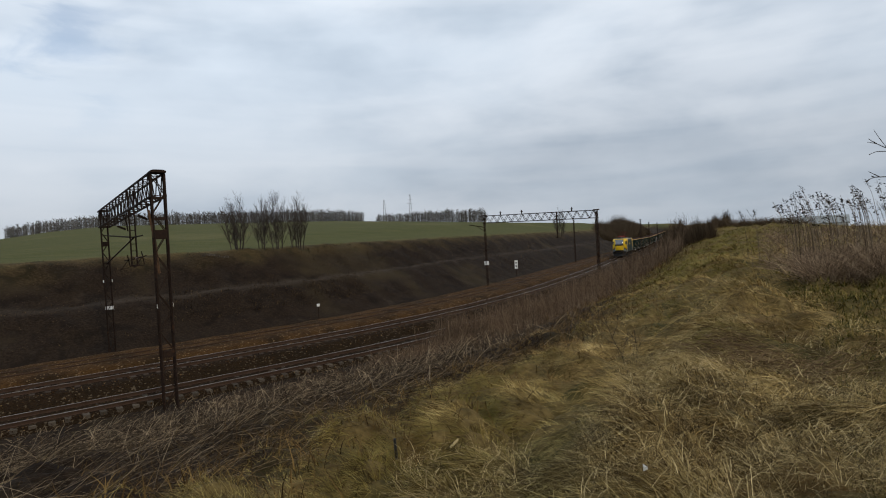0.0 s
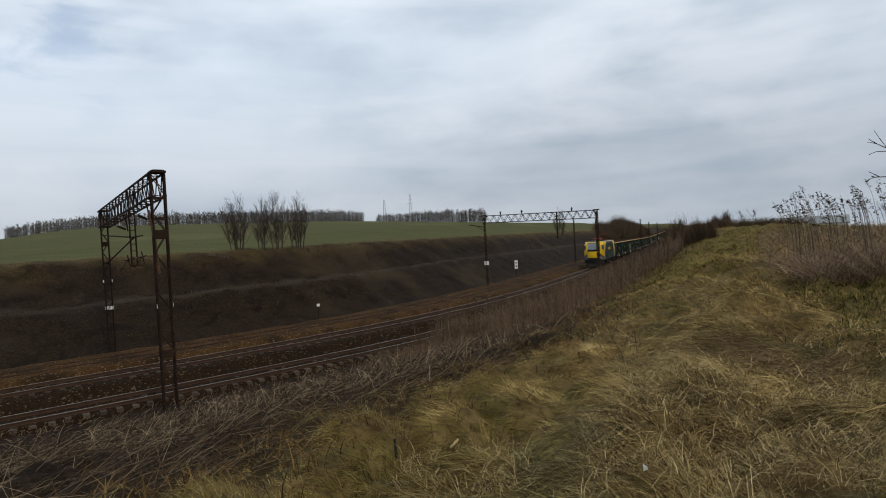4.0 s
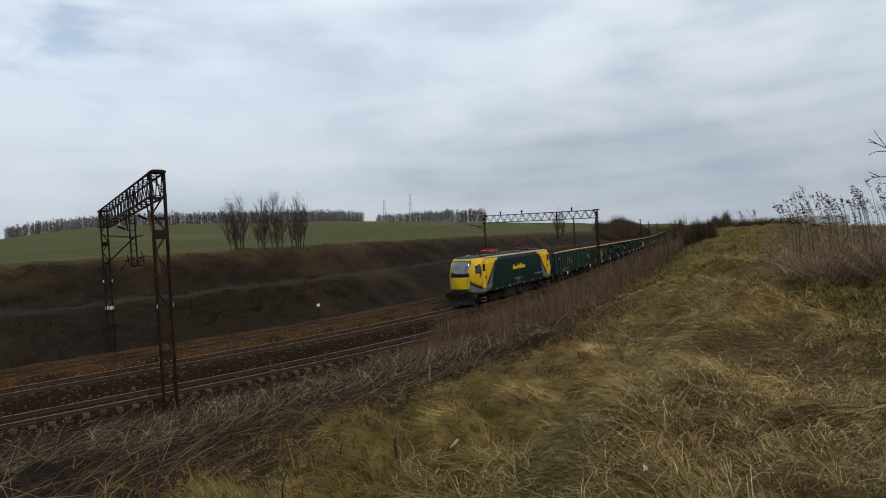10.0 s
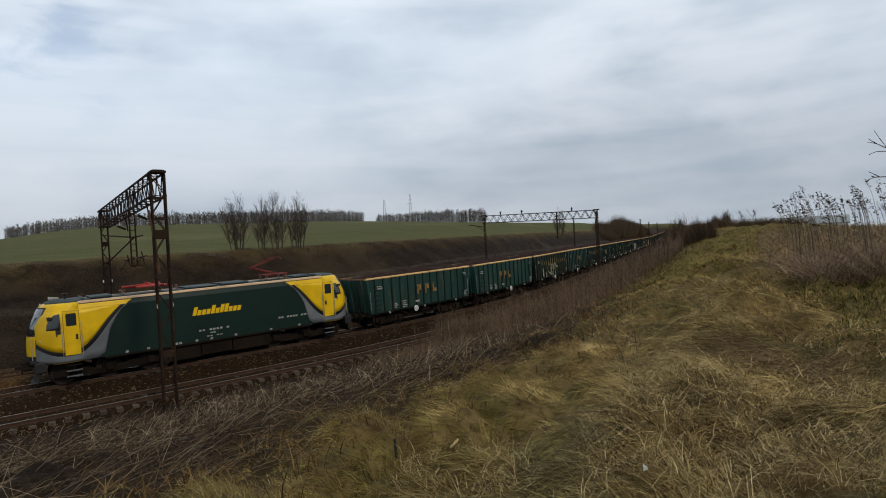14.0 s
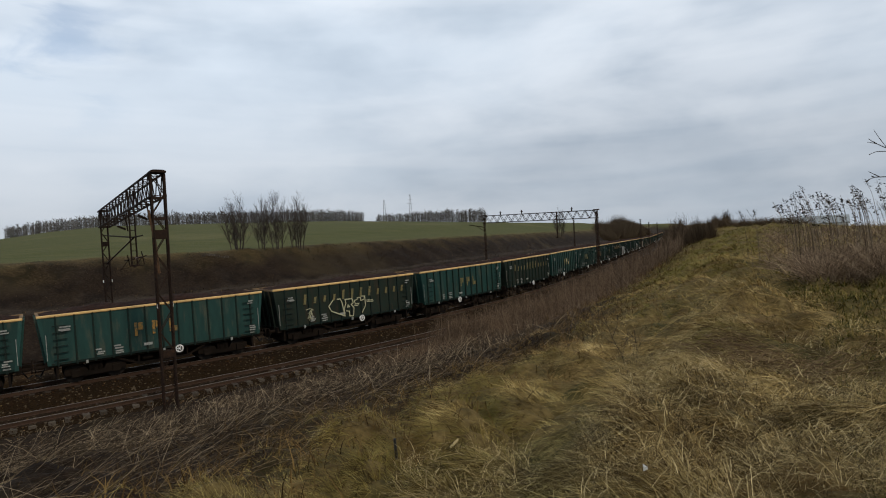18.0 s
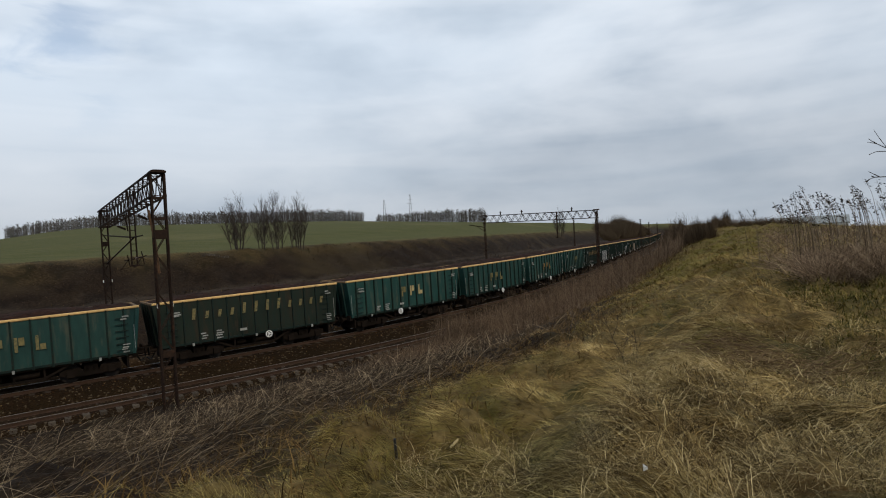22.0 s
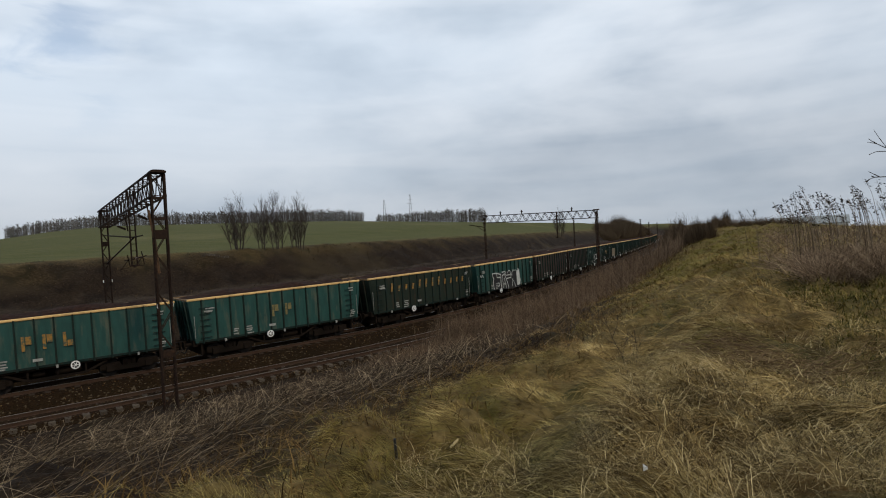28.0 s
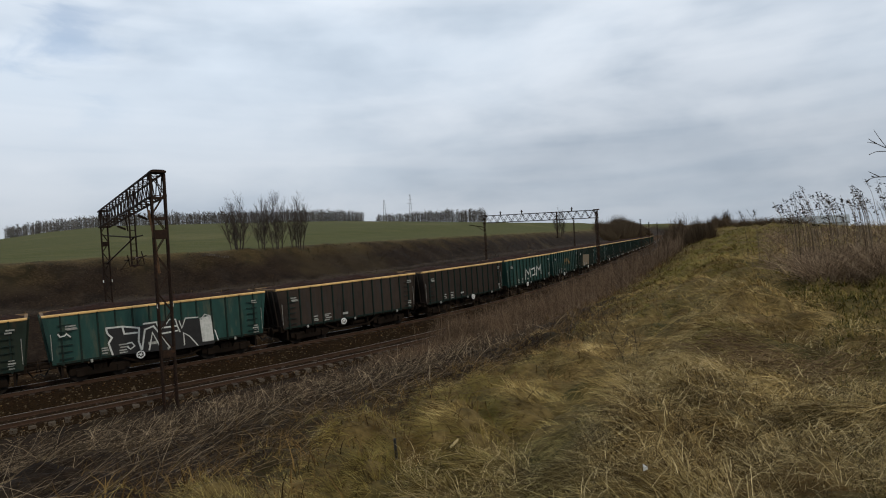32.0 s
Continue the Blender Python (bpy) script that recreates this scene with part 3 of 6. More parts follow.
# ---------------------------------------------------------------- overhead-line gantries
def lattice_mast(parent, base, top, w0, w1, turn, panels, plates=(), leg=0.075, deep=0.5):
    """A four-legged tapered lattice mast, standing upright; plates: heights below the top."""
    base, top = Vector(base), Vector(top)
    c, s = math.cos(turn), math.sin(turn)

    def corner(i, f):
        w = w0 + (w1 - w0) * f
        a, b = ((-1, -deep), (1, -deep), (1, deep), (-1, deep))[i]
        q = base.lerp(top, f)
        return q + Vector((a * w / 2 * c - b * w / 2 * s, a * w / 2 * s + b * w / 2 * c, 0))
    mast = part("mast", Mesh().bar(corner(0, 0), corner(0, 1), leg), M["rust_steel"], parent)
    for i in (1, 2, 3):
        part("leg", Mesh().bar(corner(i, 0), corner(i, 1), leg), M["rust_steel"], mast)
    lace = Mesh()
    for i, j in ((0, 1), (3, 2)):
        for k in range(panels):
            a, b = (i, j) if k % 2 else (j, i)
            lace.bar(corner(a, k / panels), corner(b, (k + 1) / panels), 0.034)
    for i, j in ((1, 2), (0, 3)):
        for k in range(0, panels, 2):
            lace.bar(corner(i, k / panels), corner(j, k / panels), 0.034)
    tagged(part("lacing", lace, M["rust_steel"], mast), "", "", "", "stuff")
    for drop, tall in plates:
        f = 1 - drop / (top.z - base.z)
        for a, b in ((0, 1), (3, 2)):
            part("batten_plate", Mesh().bar(corner(a, f), corner(b, f), 0.03, tall), M["rust_steel"], mast)
    return mast


def box_beam(parent, p, q, depth, width, panels):
    p, q = Vector(p), Vector(q)
    d = (q - p).normalized()
    side = d.cross(Vector((0, 0, 1))).normalized() * width / 2
    up = Vector((0, 0, depth))
    chords = {}
    beam = None
    for k, (sd, u) in enumerate(((-1, 0), (1, 0), (-1, 1), (1, 1))):
        a, b = p + side * sd - up * (1 - u), q + side * sd - up * (1 - u)
        chords[(sd, u)] = (a, b)
        ch = Mesh().bar(a, b, 0.075)
        if beam is None:
            beam = part("beam", ch, M["rust_steel"], parent)
        else:
            part("chord", ch, M["rust_steel"], beam)
    lace, ties = Mesh(), Mesh()
    for k in range(panels):
        f, g = k / panels, (k + 1) / panels
        h = (f + g) / 2
        for sd in (-1, 1):
            (a, b), (e, r) = chords[(sd, 0)], chords[(sd, 1)]
            lace.bar(a.lerp(b, f), e.lerp(r, h), 0.04).bar(e.lerp(r, h), a.lerp(b, g), 0.04)
        for u in (0, 1):
            (a, b), (e, r) = chords[(-1, u)], chords[(1, u)]
            ties.bar(a.lerp(b, f), e.lerp(r, f), 0.038)
            ties.bar(a.lerp(b, f), e.lerp(r, g), 0.03)
    tagged(part("web_lacing", lace, M["rust_steel"], beam), "", "", "", "stuff")
    tagged(part("cross_tie", ties, M["rust_steel"], beam), "", "", "", "stuff")
    return beam


def gantry(near, far, depth, width, label, wn, wf, cap, plates_near=(), plates_far=(), leg=0.075, lean=0.0):
    """near, far: (distance along the line, offset, foot, top) of the two masts."""
    g = thing("catenary_gantry", label, "catenary gantry", "gantries over the tracks")
    a, b = Vector(on_line(near[0], near[1])), Vector(on_line(far[0], far[1]))
    turn = math.atan2(b.y - a.y, b.x - a.x) + math.pi / 2
    pa, pb = Vector((a.x, a.y, near[3])), Vector((b.x, b.y, far[3]))
    foot = Vector((a.x, a.y, near[2])) - Vector((math.cos(turn), math.sin(turn), 0)) * lean
    lattice_mast(g, foot, pa - Vector((0, 0, 0.06)), wn * 0.97, wn, turn, 12, plates_near, leg)
    lattice_mast(g, (b.x, b.y, far[2]), pb - Vector((0, 0, 0.06)), wf * 0.97, wf, turn, 14, plates_far, leg * 0.85)
    d = (pb - pa).normalized()
    beam = box_beam(g, pa - d * 0.15, pb + d * 0.15, depth, width, 15)
    across = d.cross(Vector((0, 0, 1))).normalized()
    for q, w in ((pa, wn), (pb, wf)):
        h = w * 0.5 + cap
        plate = Mesh().loft([[q + across * y + d * x + Vector((0, 0, z)) for y, z in ((-h, -0.02), (h, -0.02), (h, 0.05), (h * 0.6, 0.10), (-h * 0.6, 0.10), (-h, 0.05))] for x in (-0.28, 0.28)])
        part("cap_plate", plate, M["rust_steel"], g)
    return g, pa, pb, d, across


def hanging_post(g, pa, pb, d, across, f, drop, gauge):
    """The lattice post that hangs from the girder."""
    top = pa.lerp(pb, f)
    post = Mesh()
    for sx in (-gauge / 2, gauge / 2):
        post.bar(top + across * sx + Vector((0, 0, 0.05)), top + across * sx - Vector((0, 0, drop)), 0.06)
    for k in range(int(drop / 0.36)):
        z = 0.2 + k * 0.36
        post.bar(top + across * -gauge / 2 - Vector((0, 0, z)), top + across * gauge / 2 - Vector((0, 0, z)), 0.035)
    hang = part("hanging_post", post, M["rust_steel"], g)
    low = top - Vector((0, 0, drop))
    part("foot_plate", Mesh().bar(low - across * gauge * 0.85, low + across * gauge * 0.85, 0.2, 0.09), M["rust_steel"], hang)
    return hang, top


def plate_on(parent, at, across, d, w, h, label, face=1, material=None):
    """A small plate on a mast, facing the camera."""
    at = Vector(at)
    n = Vector((-at.x, -at.y, 0)).normalized()
    u = n.cross(Vector((0, 0, 1)))
    m = Mesh().loft([[at + n * t + u * a * w / 2 + Vector((0, 0, b * h / 2)) for a, b in ((-1, -1), (1, -1), (1, 1), (-1, 1))] for t in (0.07, 0.085)])
    return part("number_plate", m, material or M["white"], parent, label)


LEAN = -0.04
near_gantry = gantry((-33.80, 7.6, -1.0, 9.44), (-34.28, -8.0, -0.3, 8.82), 1.02, 0.58, "tall rusty lattice gantry with a box girder over the tracks", 0.55, 0.38, 0.05, ((1.05, 0.10), (1.95, 0.12), (2.65, 0.40), (7.9, 0.30)), ((0.95, 0.10), (2.05, 0.30), (3.3, 0.10)), 0.064, LEAN)
far_gantry = gantry((8.1, 6.4, -0.6, 7.85), (8.9, -6.6, -0.3, 8.1), 0.80, 0.36, "dark lattice gantry spanning the line beside brown scrub", 0.36, 0.24, 0.03, ((4.5, 0.3),), ((4.9, 0.3),), 0.06)


def near_rigging():
    g, pa, pb, d, ac = near_gantry
    hang, top = hanging_post(g, pa, pb, d, ac, 0.40, 3.85, 0.26)
    arm = top - Vector((0, 0, 2.35))
    low = top - Vector((0, 0, 3.5))
    tie = pb - Vector((0, 0, 1.55))
    part("tie_tube", Mesh().tube(tie, arm + d * 0.2, 0.04, 8).tube(arm + d * 0.2, arm - d * 2.4 - Vector((0, 0, 0.1)), 0.035, 8), M["rust_steel"], hang)
    part("brace_tube", Mesh().tube(pb - Vector((0, 0, 3.4)), arm - d * 0.5 - Vector((0, 0, 0.02)), 0.04, 8), M["rust_steel"], hang)
    for e in (-1, 1):
        q = low + d * e * 1.9
        part("cantilever_arm", Mesh().tube(low, low + d * e * 3.0 + Vector((0, 0, 0.03)), 0.025, 6), M["rust_steel"], hang)
        reg = Mesh()
        reg.bar(q + Vector((0, 0, 0.3)), q - Vector((0, 0, 0.35)) + ac * 0.10, 0.04)
        reg.bar(q, q - Vector((0, 0, 0.5)) - ac * 0.35, 0.04).bar(q - Vector((0, 0, 0.4)) + ac * 0.05, q - Vector((0, 0, 0.45)) - ac * 0.4, 0.03)
        part("registration_arm", reg, M["rust_steel"], hang)
        ins = Mesh()
        for k in range(4):
            ins.disc(low + d * e * (0.5 + 0.09 * k), d, 0.06, 0.04, 10)
        part("insulator", ins, M["insulator"], hang, "brown ribbed insulator")
    # brackets under the girder and the bent strap on the near mast
    for f, z in ((0.52, 1.9), (0.16, 1.9)):
        q = pa.lerp(pb, f) - Vector((0, 0, 1.0))
        part("bracket", Mesh().bar(q, q - Vector((0, 0, z - 1.0)) + ac * 0.1, 0.05).bar(q - Vector((0, 0, z - 1.1)), q - Vector((0, 0, z - 1.3)) - ac * 0.4, 0.10), M["rust_steel"], g)
    p = pa - ac * 0.36 + d * 0.1
    part("bent_strap", Mesh().bar(p - Vector((0, 0, 1.6)) - ac * 0.05, p - Vector((0, 0, 2.9)) + ac * 0.12, 0.05, 0.09).bar(p - Vector((0, 0, 2.9)) + ac * 0.12, p - Vector((0, 0, 4.4)) + ac * 0.22, 0.05, 0.11), M["rust_bright"], g, "bent orange-brown rusty strap")


def far_rigging():
    g, pa, pb, d, ac = far_gantry
    hanging_post(g, pa, pb, d, ac, 0.33, 2.7, 0.2)
    q = pb - Vector((0, 0, 1.3))
    part("bracket_arm", Mesh().tube(q, q + d * 2.0 + Vector((0, 0, 0.35)), 0.04, 6).tube(q - Vector((0, 0, 0.5)), q + d * 1.0 + Vector((0, 0, 0.15)), 0.03, 6), M["rust_steel"], g)


near_rigging()
far_rigging()
for g, pa, pb, d, ac, zs in ((*near_gantry, 1.0), (*far_gantry, 1.0)):
    plate_on(g, (pb.x, pb.y, 2.55 if g is near_gantry[0] else 2.7), ac, d, 0.48 if g is near_gantry[0] else 0.5, 0.22 if g is near_gantry[0] else 0.45, "white enamel plate with worn face")
for e in (-1, 1):
    q, w = near_gantry[1] + near_gantry[4] * e * 0.30, near_gantry[2] + near_gantry[4] * e * 0.22
    plate_on(near_gantry[0], (q.x, q.y, 3.6), None, None, 0.075, 0.18, "small white reflector strip")
    plate_on(near_gantry[0], (w.x, w.y, 4.3), None, None, 0.10, 0.16, "small white reflector strip")
for f in (0.20, 0.64, 0.84):
    q = far_gantry[1].lerp(far_gantry[2], f)
    part("lug", Mesh().tube(q, q + Vector((0, 0, 0.45)), 0.07, 8, 0.05).disc(q + Vector((0, 0, 0.28)), (0, 0, 1), 0.13, 0.06, 10), M["rust_steel"], far_gantry[0], "stub insulator post on the girder")


def lone_mast(s, o, top, label):
    g = thing("catenary_mast", label, "catenary mast", "masts along the line")
    a = Vector(on_line(s, o))
    turn = math.atan2(-math.sin(0.4), math.cos(0.4)) + math.pi / 2
    lattice_mast(g, (a.x, a.y, -0.9), (a.x, a.y, top), 0.34, 0.30, turn, 11, (), 0.06)
    part("head_plate", Mesh().box(a.x - 0.2, a.x + 0.2, a.y - 0.12, a.y + 0.12, top - 0.02, top + 0.08, 0.02), M["rust_steel"], g)
    return g


lone_mast(61.0, -6.6, 7.9, "slim dark lattice mast against the far slope")
lone_mast(57.6, 6.0, 7.1, "slim dark lattice mast beside the scrub")
lone_mast(83.0, 6.0, 6.7, "slim dark lattice mast beside the scrub")
lone_mast(118.0, 6.2, 6.6, "slim dark lattice mast beside the scrub")


def marker(s, o, z0, z1, w, h, label, bars):
    g = thing("track_marker", label, "railway sign", "signs beside the far track")
    p = Vector(on_line(s, o))
    p.z = 0
    part("post", Mesh().tube((p.x, p.y, z0), (p.x, p.y, z1), 0.04, 8), M["rust_steel"], g)
    board = plate_on(g, (p.x, p.y, z1 - h / 2), None, None, w, h, "white sign board")
    board.name = "board"
    for k in range(bars):
        b = plate_on(g, (p.x * 0.9994, p.y * 0.9994, z1 - h * (0.3 + 0.38 * k)), None, None, w * 0.45, h * 0.16, "dark bar", 1, M["black"])
        b.name = "sign_bar"


marker(23.6, -8.0, -0.3, 2.2, 0.42, 1.15, "white distance board on a post at the foot of the slope", 2)
marker(-17.8, -8.2, -0.2, 1.05, 0.24, 0.22, "low white marker post beside the disused track", 0)

# ---------------------------------------------------------------- the train
SPEED, T0 = 7.353, 20.0
PITCH, BODY = 11.46, 10.3
LOCO_S, WAGON3_S = -74.15, -36.1


def ride(s, pivot):
    """Pose of a vehicle whose middle is s along the line: forward is towards smaller s."""
    f, r = Vector(on_line(s - pivot)), Vector(on_line(s + pivot))
    x = (f - r).normalized()
    y = Vector((0, 0, 1)).cross(x).normalized()
    z = x.cross(y)
    m = Matrix((x, y, z)).transposed().to_4x4()
    return Matrix.Translation((f + r) / 2) @ m


def wheelset(parent, x, r, y=0.75):
    w = Mesh()
    for e in (-1, 1):
        w.disc((0, e * y, 0), (0, 1, 0), r, 0.13, 18).disc((0, e * (y - 0.08), 0), (0, 1, 0), r + 0.03, 0.03, 18)
        w.disc((0, e * (y + 0.07), 0), (0, 1, 0), r * 0.45, 0.06, 12)
    w.tube((0, -1.0, 0), (0, 1.0, 0), 0.08, 8)
    ob = part("wheelset", w, M["wheel"], parent)
    ob.location = (x, 0, r)
    return ob


def bogie(parent, x, base=1.8, r=0.46, axles=2):
    b = Mesh()
    half = base / 2 * (axles - 1)
    for e in (-1, 1):
        y = e * 1.02
        ring = [(-half - 0.45, 0.42), (-half - 0.45, 0.70), (-half * 0.5, 0.74), (-0.35, 0.52), (0.35, 0.52), (half * 0.5, 0.74), (half + 0.45, 0.70), (half + 0.45, 0.42), (0.5, 0.30), (-0.5, 0.30)]
        b.loft([[(px, y - 0.06, pz) for px, pz in ring], [(px, y + 0.06, pz) for px, pz in ring]])
    b.box(-0.3, 0.3, -1.05, 1.05, 0.45, 0.86, 0.04)
    ob = part("bogie", b, M["under"], parent)
    ob.location = (x, 0, 0)
    for k in range(axles):
        wheelset(ob, -half + k * base, r)
    for k in range(axles):
        for e in (-1, 1):
            cx = -half + k * base
            part("axle_box", Mesh().box(cx - 0.17, cx + 0.17, e * 1.13 - 0.1, e * 1.13 + 0.1, r - 0.17, r + 0.19, 0.03), M["under"], ob)
    spring = Mesh()
    for e in (-1, 1):
        for px in (-0.16, 0.16):
            for k in range(5):
                spring.disc((px, e * 1.02, 0.56 + 0.05 * k), (0, 0, 1), 0.09, 0.03, 10)
    part("spring_nest", spring, M["under"], ob)
    return ob


def buffers(parent, x, e, z=1.0):
    for y in (-0.875, 0.875):
        b = Mesh().tube((x, y, z), (x + e * 0.32, y, z), 0.10, 10).disc((x + e * 0.42, y, z), (1, 0, 0), 0.23, 0.05, 14).tube((x + e * 0.3, y, z), (x + e * 0.42, y, z), 0.065, 8)
        part("buffer", b, M["under"], parent)


TOP, FLOOR = 3.56, 1.16


def make_wagon(paint, label):
    w = thing("open_wagon", label, "goods wagon", "wagons of the train")
    L, W = BODY / 2, 1.40
    frame = Mesh()
    for e in (-1, 1):
        frame.box(-L, L, e * 1.28 - 0.06, e * 1.28 + 0.06, 0.98, 1.22)
        frame.box(e * L - 0.12, e * L + 0.12, -1.3, 1.3, 0.90, 1.24)
    frame.box(-L, L, -0.25, 0.25, 0.86, 1.2).box(-1.6, -0.6, -0.4, 0.4, 0.55, 0.9).box(0.4, 1.5, -0.3, 0.5, 0.6, 0.9)
    part("underframe", frame, M["under"], w)
    # brake gear, with trough and truss added as dark fill for shade between the bogies
    part("shade_trough", Mesh().loft([[(x, y, z) for y, z in ((-0.75, 1.15), (0.75, 1.15), (0.5, 0.42), (-0.5, 0.42))] for x in (-2.1, 2.1)]), M["under"], w)
    for e in (-1, 1):
        part("side_truss", Mesh().bar((-L + 2.9, e * 1.2, 0.98), (-1.2, e * 1.2, 0.50), 0.07, 0.10).bar((-1.2, e * 1.2, 0.50), (1.2, e * 1.2, 0.50), 0.07, 0.10).bar((1.2, e * 1.2, 0.50), (L - 2.9, e * 1.2, 0.98), 0.07, 0.10).bar((-1.2, e * 1.2, 0.5), (-1.2, e * 1.2, 1.0), 0.08).bar((1.2, e * 1.2, 0.5), (1.2, e * 1.2, 1.0), 0.08).bar((0, e * 1.2, 0.5), (0, e * 1.2, 1.0), 0.08), M["under"], w)
    part("air_tank", Mesh().tube((-1.0, 0.95, 0.72), (0.1, 0.95, 0.72), 0.17, 12), M["under"], w)
    part("brake_cylinder", Mesh().tube((0.5, 0.9, 0.72), (1.0, 0.9, 0.72), 0.14, 12).tube((1.0, 0.9, 0.72), (2.2, 0.9, 0.6), 0.03, 6), M["under"], w)
    part("brake_rod", Mesh().tube((-L + 1.2, 0.5, 0.45), (L - 1.2, 0.5, 0.45), 0.035, 6).tube((-L + 1.2, -0.5, 0.45), (L - 1.2, -0.5, 0.45), 0.035, 6), M["under"], w)
    # aprons added to close off bright ballast, standing in for shade
    for x in (-L + 0.35, L - 0.35):
        part("shade_apron", Mesh().box(x - 0.05, x + 0.05, -1.25, 1.25, 0.38, 1.15), M["under"], w)
    part("floor", Mesh().box(-L, L, -W + 0.03, W - 0.03, 1.16, 1.24), M["under"], w)
    for e in (-1, 1):
        part("side_wall", Mesh().plate([(-L, FLOOR), (L, FLOOR), (L + 0.30, TOP - 0.1), (-L - 0.30, TOP - 0.1)], e * W - 0.025, 0.05), paint, w)
        # end walls lean outwards a little at the top
        end = Mesh().loft([[(e * (L - 0.04 + k), y, z) for y, z, k in ((-W, FLOOR, 0), (W, FLOOR, 0), (W, TOP - 0.1, 0.30), (-W, TOP - 0.1, 0.30))], [(e * (L + 0.03 + k), y, z) for y, z, k in ((-W, FLOOR, 0), (W, FLOOR, 0), (W, TOP - 0.1, 0.30), (-W, TOP - 0.1, 0.30))]])
        part("end_wall", end, paint, w)
        for y in (-0.9, -0.3, 0.3, 0.9):
            part("end_post", Mesh().bar((e * (L + 0.08), y, FLOOR), (e * (L + 0.36), y, TOP - 0.1), 0.12, 0.10), paint, w)
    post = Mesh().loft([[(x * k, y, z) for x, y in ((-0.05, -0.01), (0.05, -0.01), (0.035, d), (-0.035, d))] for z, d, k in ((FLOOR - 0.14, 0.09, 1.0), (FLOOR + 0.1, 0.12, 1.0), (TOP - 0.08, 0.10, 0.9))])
    # the dark colour paints in the shadow line of each post
    pm = data_of("side_post", post, M["post_shade"])
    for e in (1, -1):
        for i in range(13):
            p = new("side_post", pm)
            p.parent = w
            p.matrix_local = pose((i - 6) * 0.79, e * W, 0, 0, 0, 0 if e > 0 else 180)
        for x in (-1, 1):
            corner = Mesh().loft([[(x * (L - 0.05 + lean) + dx, e * (W + y), z) for dx, y in ((-0.08, -0.02), (0.08, -0.02), (0.08, 0.07), (-0.08, 0.07))] for z, lean in ((FLOOR - 0.05, 0.0), (TOP - 0.08, 0.30))])
            part("corner_post", corner, paint, w)
        part("sill", Mesh().box(-L, L, e * W - 0.03, e * W + 0.05, FLOOR - 0.08, FLOOR + 0.03), M["post_shade"], w)
        part("coping", Mesh().box(-L - 0.33, L + 0.33, e * W - 0.07, e * W + 0.09, TOP - 0.125, TOP, 0.03), M["coping"] if e > 0 else M["coping_end"], w, "orange-yellow top rail" if e > 0 else "dark top rail")
    for e in (-1, 1):
        part("end_coping", Mesh().box(e * (L + 0.27) - 0.07, e * (L + 0.27) + 0.07, -W + 0.07, W - 0.07, TOP - 0.13, TOP - 0.03), M["coping_end"], w, "dark end rail")
    # the heaped load
    rs = random.Random(5)
    nx, ny = 44, 11
    rows = []
    for i in range(nx):
        fx = i / (nx - 1)
        row = []
        for j in range(ny):
            fy = j / (ny - 1)
            hz = TOP - 0.12 + 0.36 * (max(0.0, math.sin(fx * math.pi)) ** 0.3) * max(0.0, math.sin(fy * math.pi)) ** 0.6 * (0.8 + 0.2 * math.cos(fx * 5 * math.pi)) + rs.uniform(-0.07, 0.07) * (0 < j < ny - 1)
            row.append((-L - 0.2 + fx * (2 * L + 0.4), -W + 0.05 + fy * (2 * W - 0.1), hz))
        rows.append(row)
    part("load", Mesh().loft(rows, closed=False), M["ore"], w, "heaped dark crushed load", True)
    for x in (-L + 2.0, L - 2.0):
        bogie(w, x)
    for e in (-1, 1):
        buffers(w, e * (L + 0.1), e)
        part("drawgear", Mesh().box(min(e * (L + 0.1), e * (L + 0.57)), max(e * (L + 0.1), e * (L + 0.57)), -0.16, 0.16, 0.82, 1.12, 0.03), M["under"], w)
        part("brake_hose", Mesh().tube((e * (L + 0.1), 0.42, 0.9), (e * (L + 0.35), 0.40, 0.48), 0.035, 6).tube((e * (L + 0.35), 0.40, 0.48), (e * (L + 0.55), 0.36, 0.62), 0.035, 6), M["rubber"], w)
    for x in (L - 0.55, -L + 0.55):
        rung = data_of("rung", Mesh().bar((-0.3, 0, 0), (0.3, 0, 0), 0.04), M["post_shade"])
        for k in range(6):
            part("rung", rung, None, w).location = (x, W + 0.13, 1.35 + 0.33 * k)
    for x in (L + 0.02, -L - 0.02):
        part("handrail", Mesh().tube((x, W + 0.06, 1.35), (x, W + 0.06, 2.6), 0.018, 6), M["stencil"], w, "pale grab rail")
    for x in (L - 1.6, -L + 1.6, 0.0):
        part("lashing_hook", Mesh().box(x - 0.05, x + 0.05, W + 0.06, W + 0.14, 0.98, 1.13), M["stencil"], w, "pale hook bracket")
    return w


W = 1.45
FRONT_Z = [1.12, 1.6, 2.1, 2.6, 3.0, 3.4, 3.7, 3.9, 4.0, 4.05]
FRONT_X = [8.70, 8.78, 8.78, 8.73, 8.62, 8.46, 8.30, 8.17, 8.06, 7.92]
FRONT_W = [1.45, 1.45, 1.45, 1.45, 1.45, 1.45, 1.45, 1.43, 1.40, 1.36]


TAPER, BOW = 1.12, 2.6


def flank(x, z):
    """Half the cab's width at that place along it: the sides draw in towards the front."""
    w = np.interp(z, FRONT_Z, FRONT_W)
    return float(w * min(1.0, max(0.02, (np.interp(z, FRONT_Z, FRONT_X) - x) / TAPER)) ** (1 / BOW))


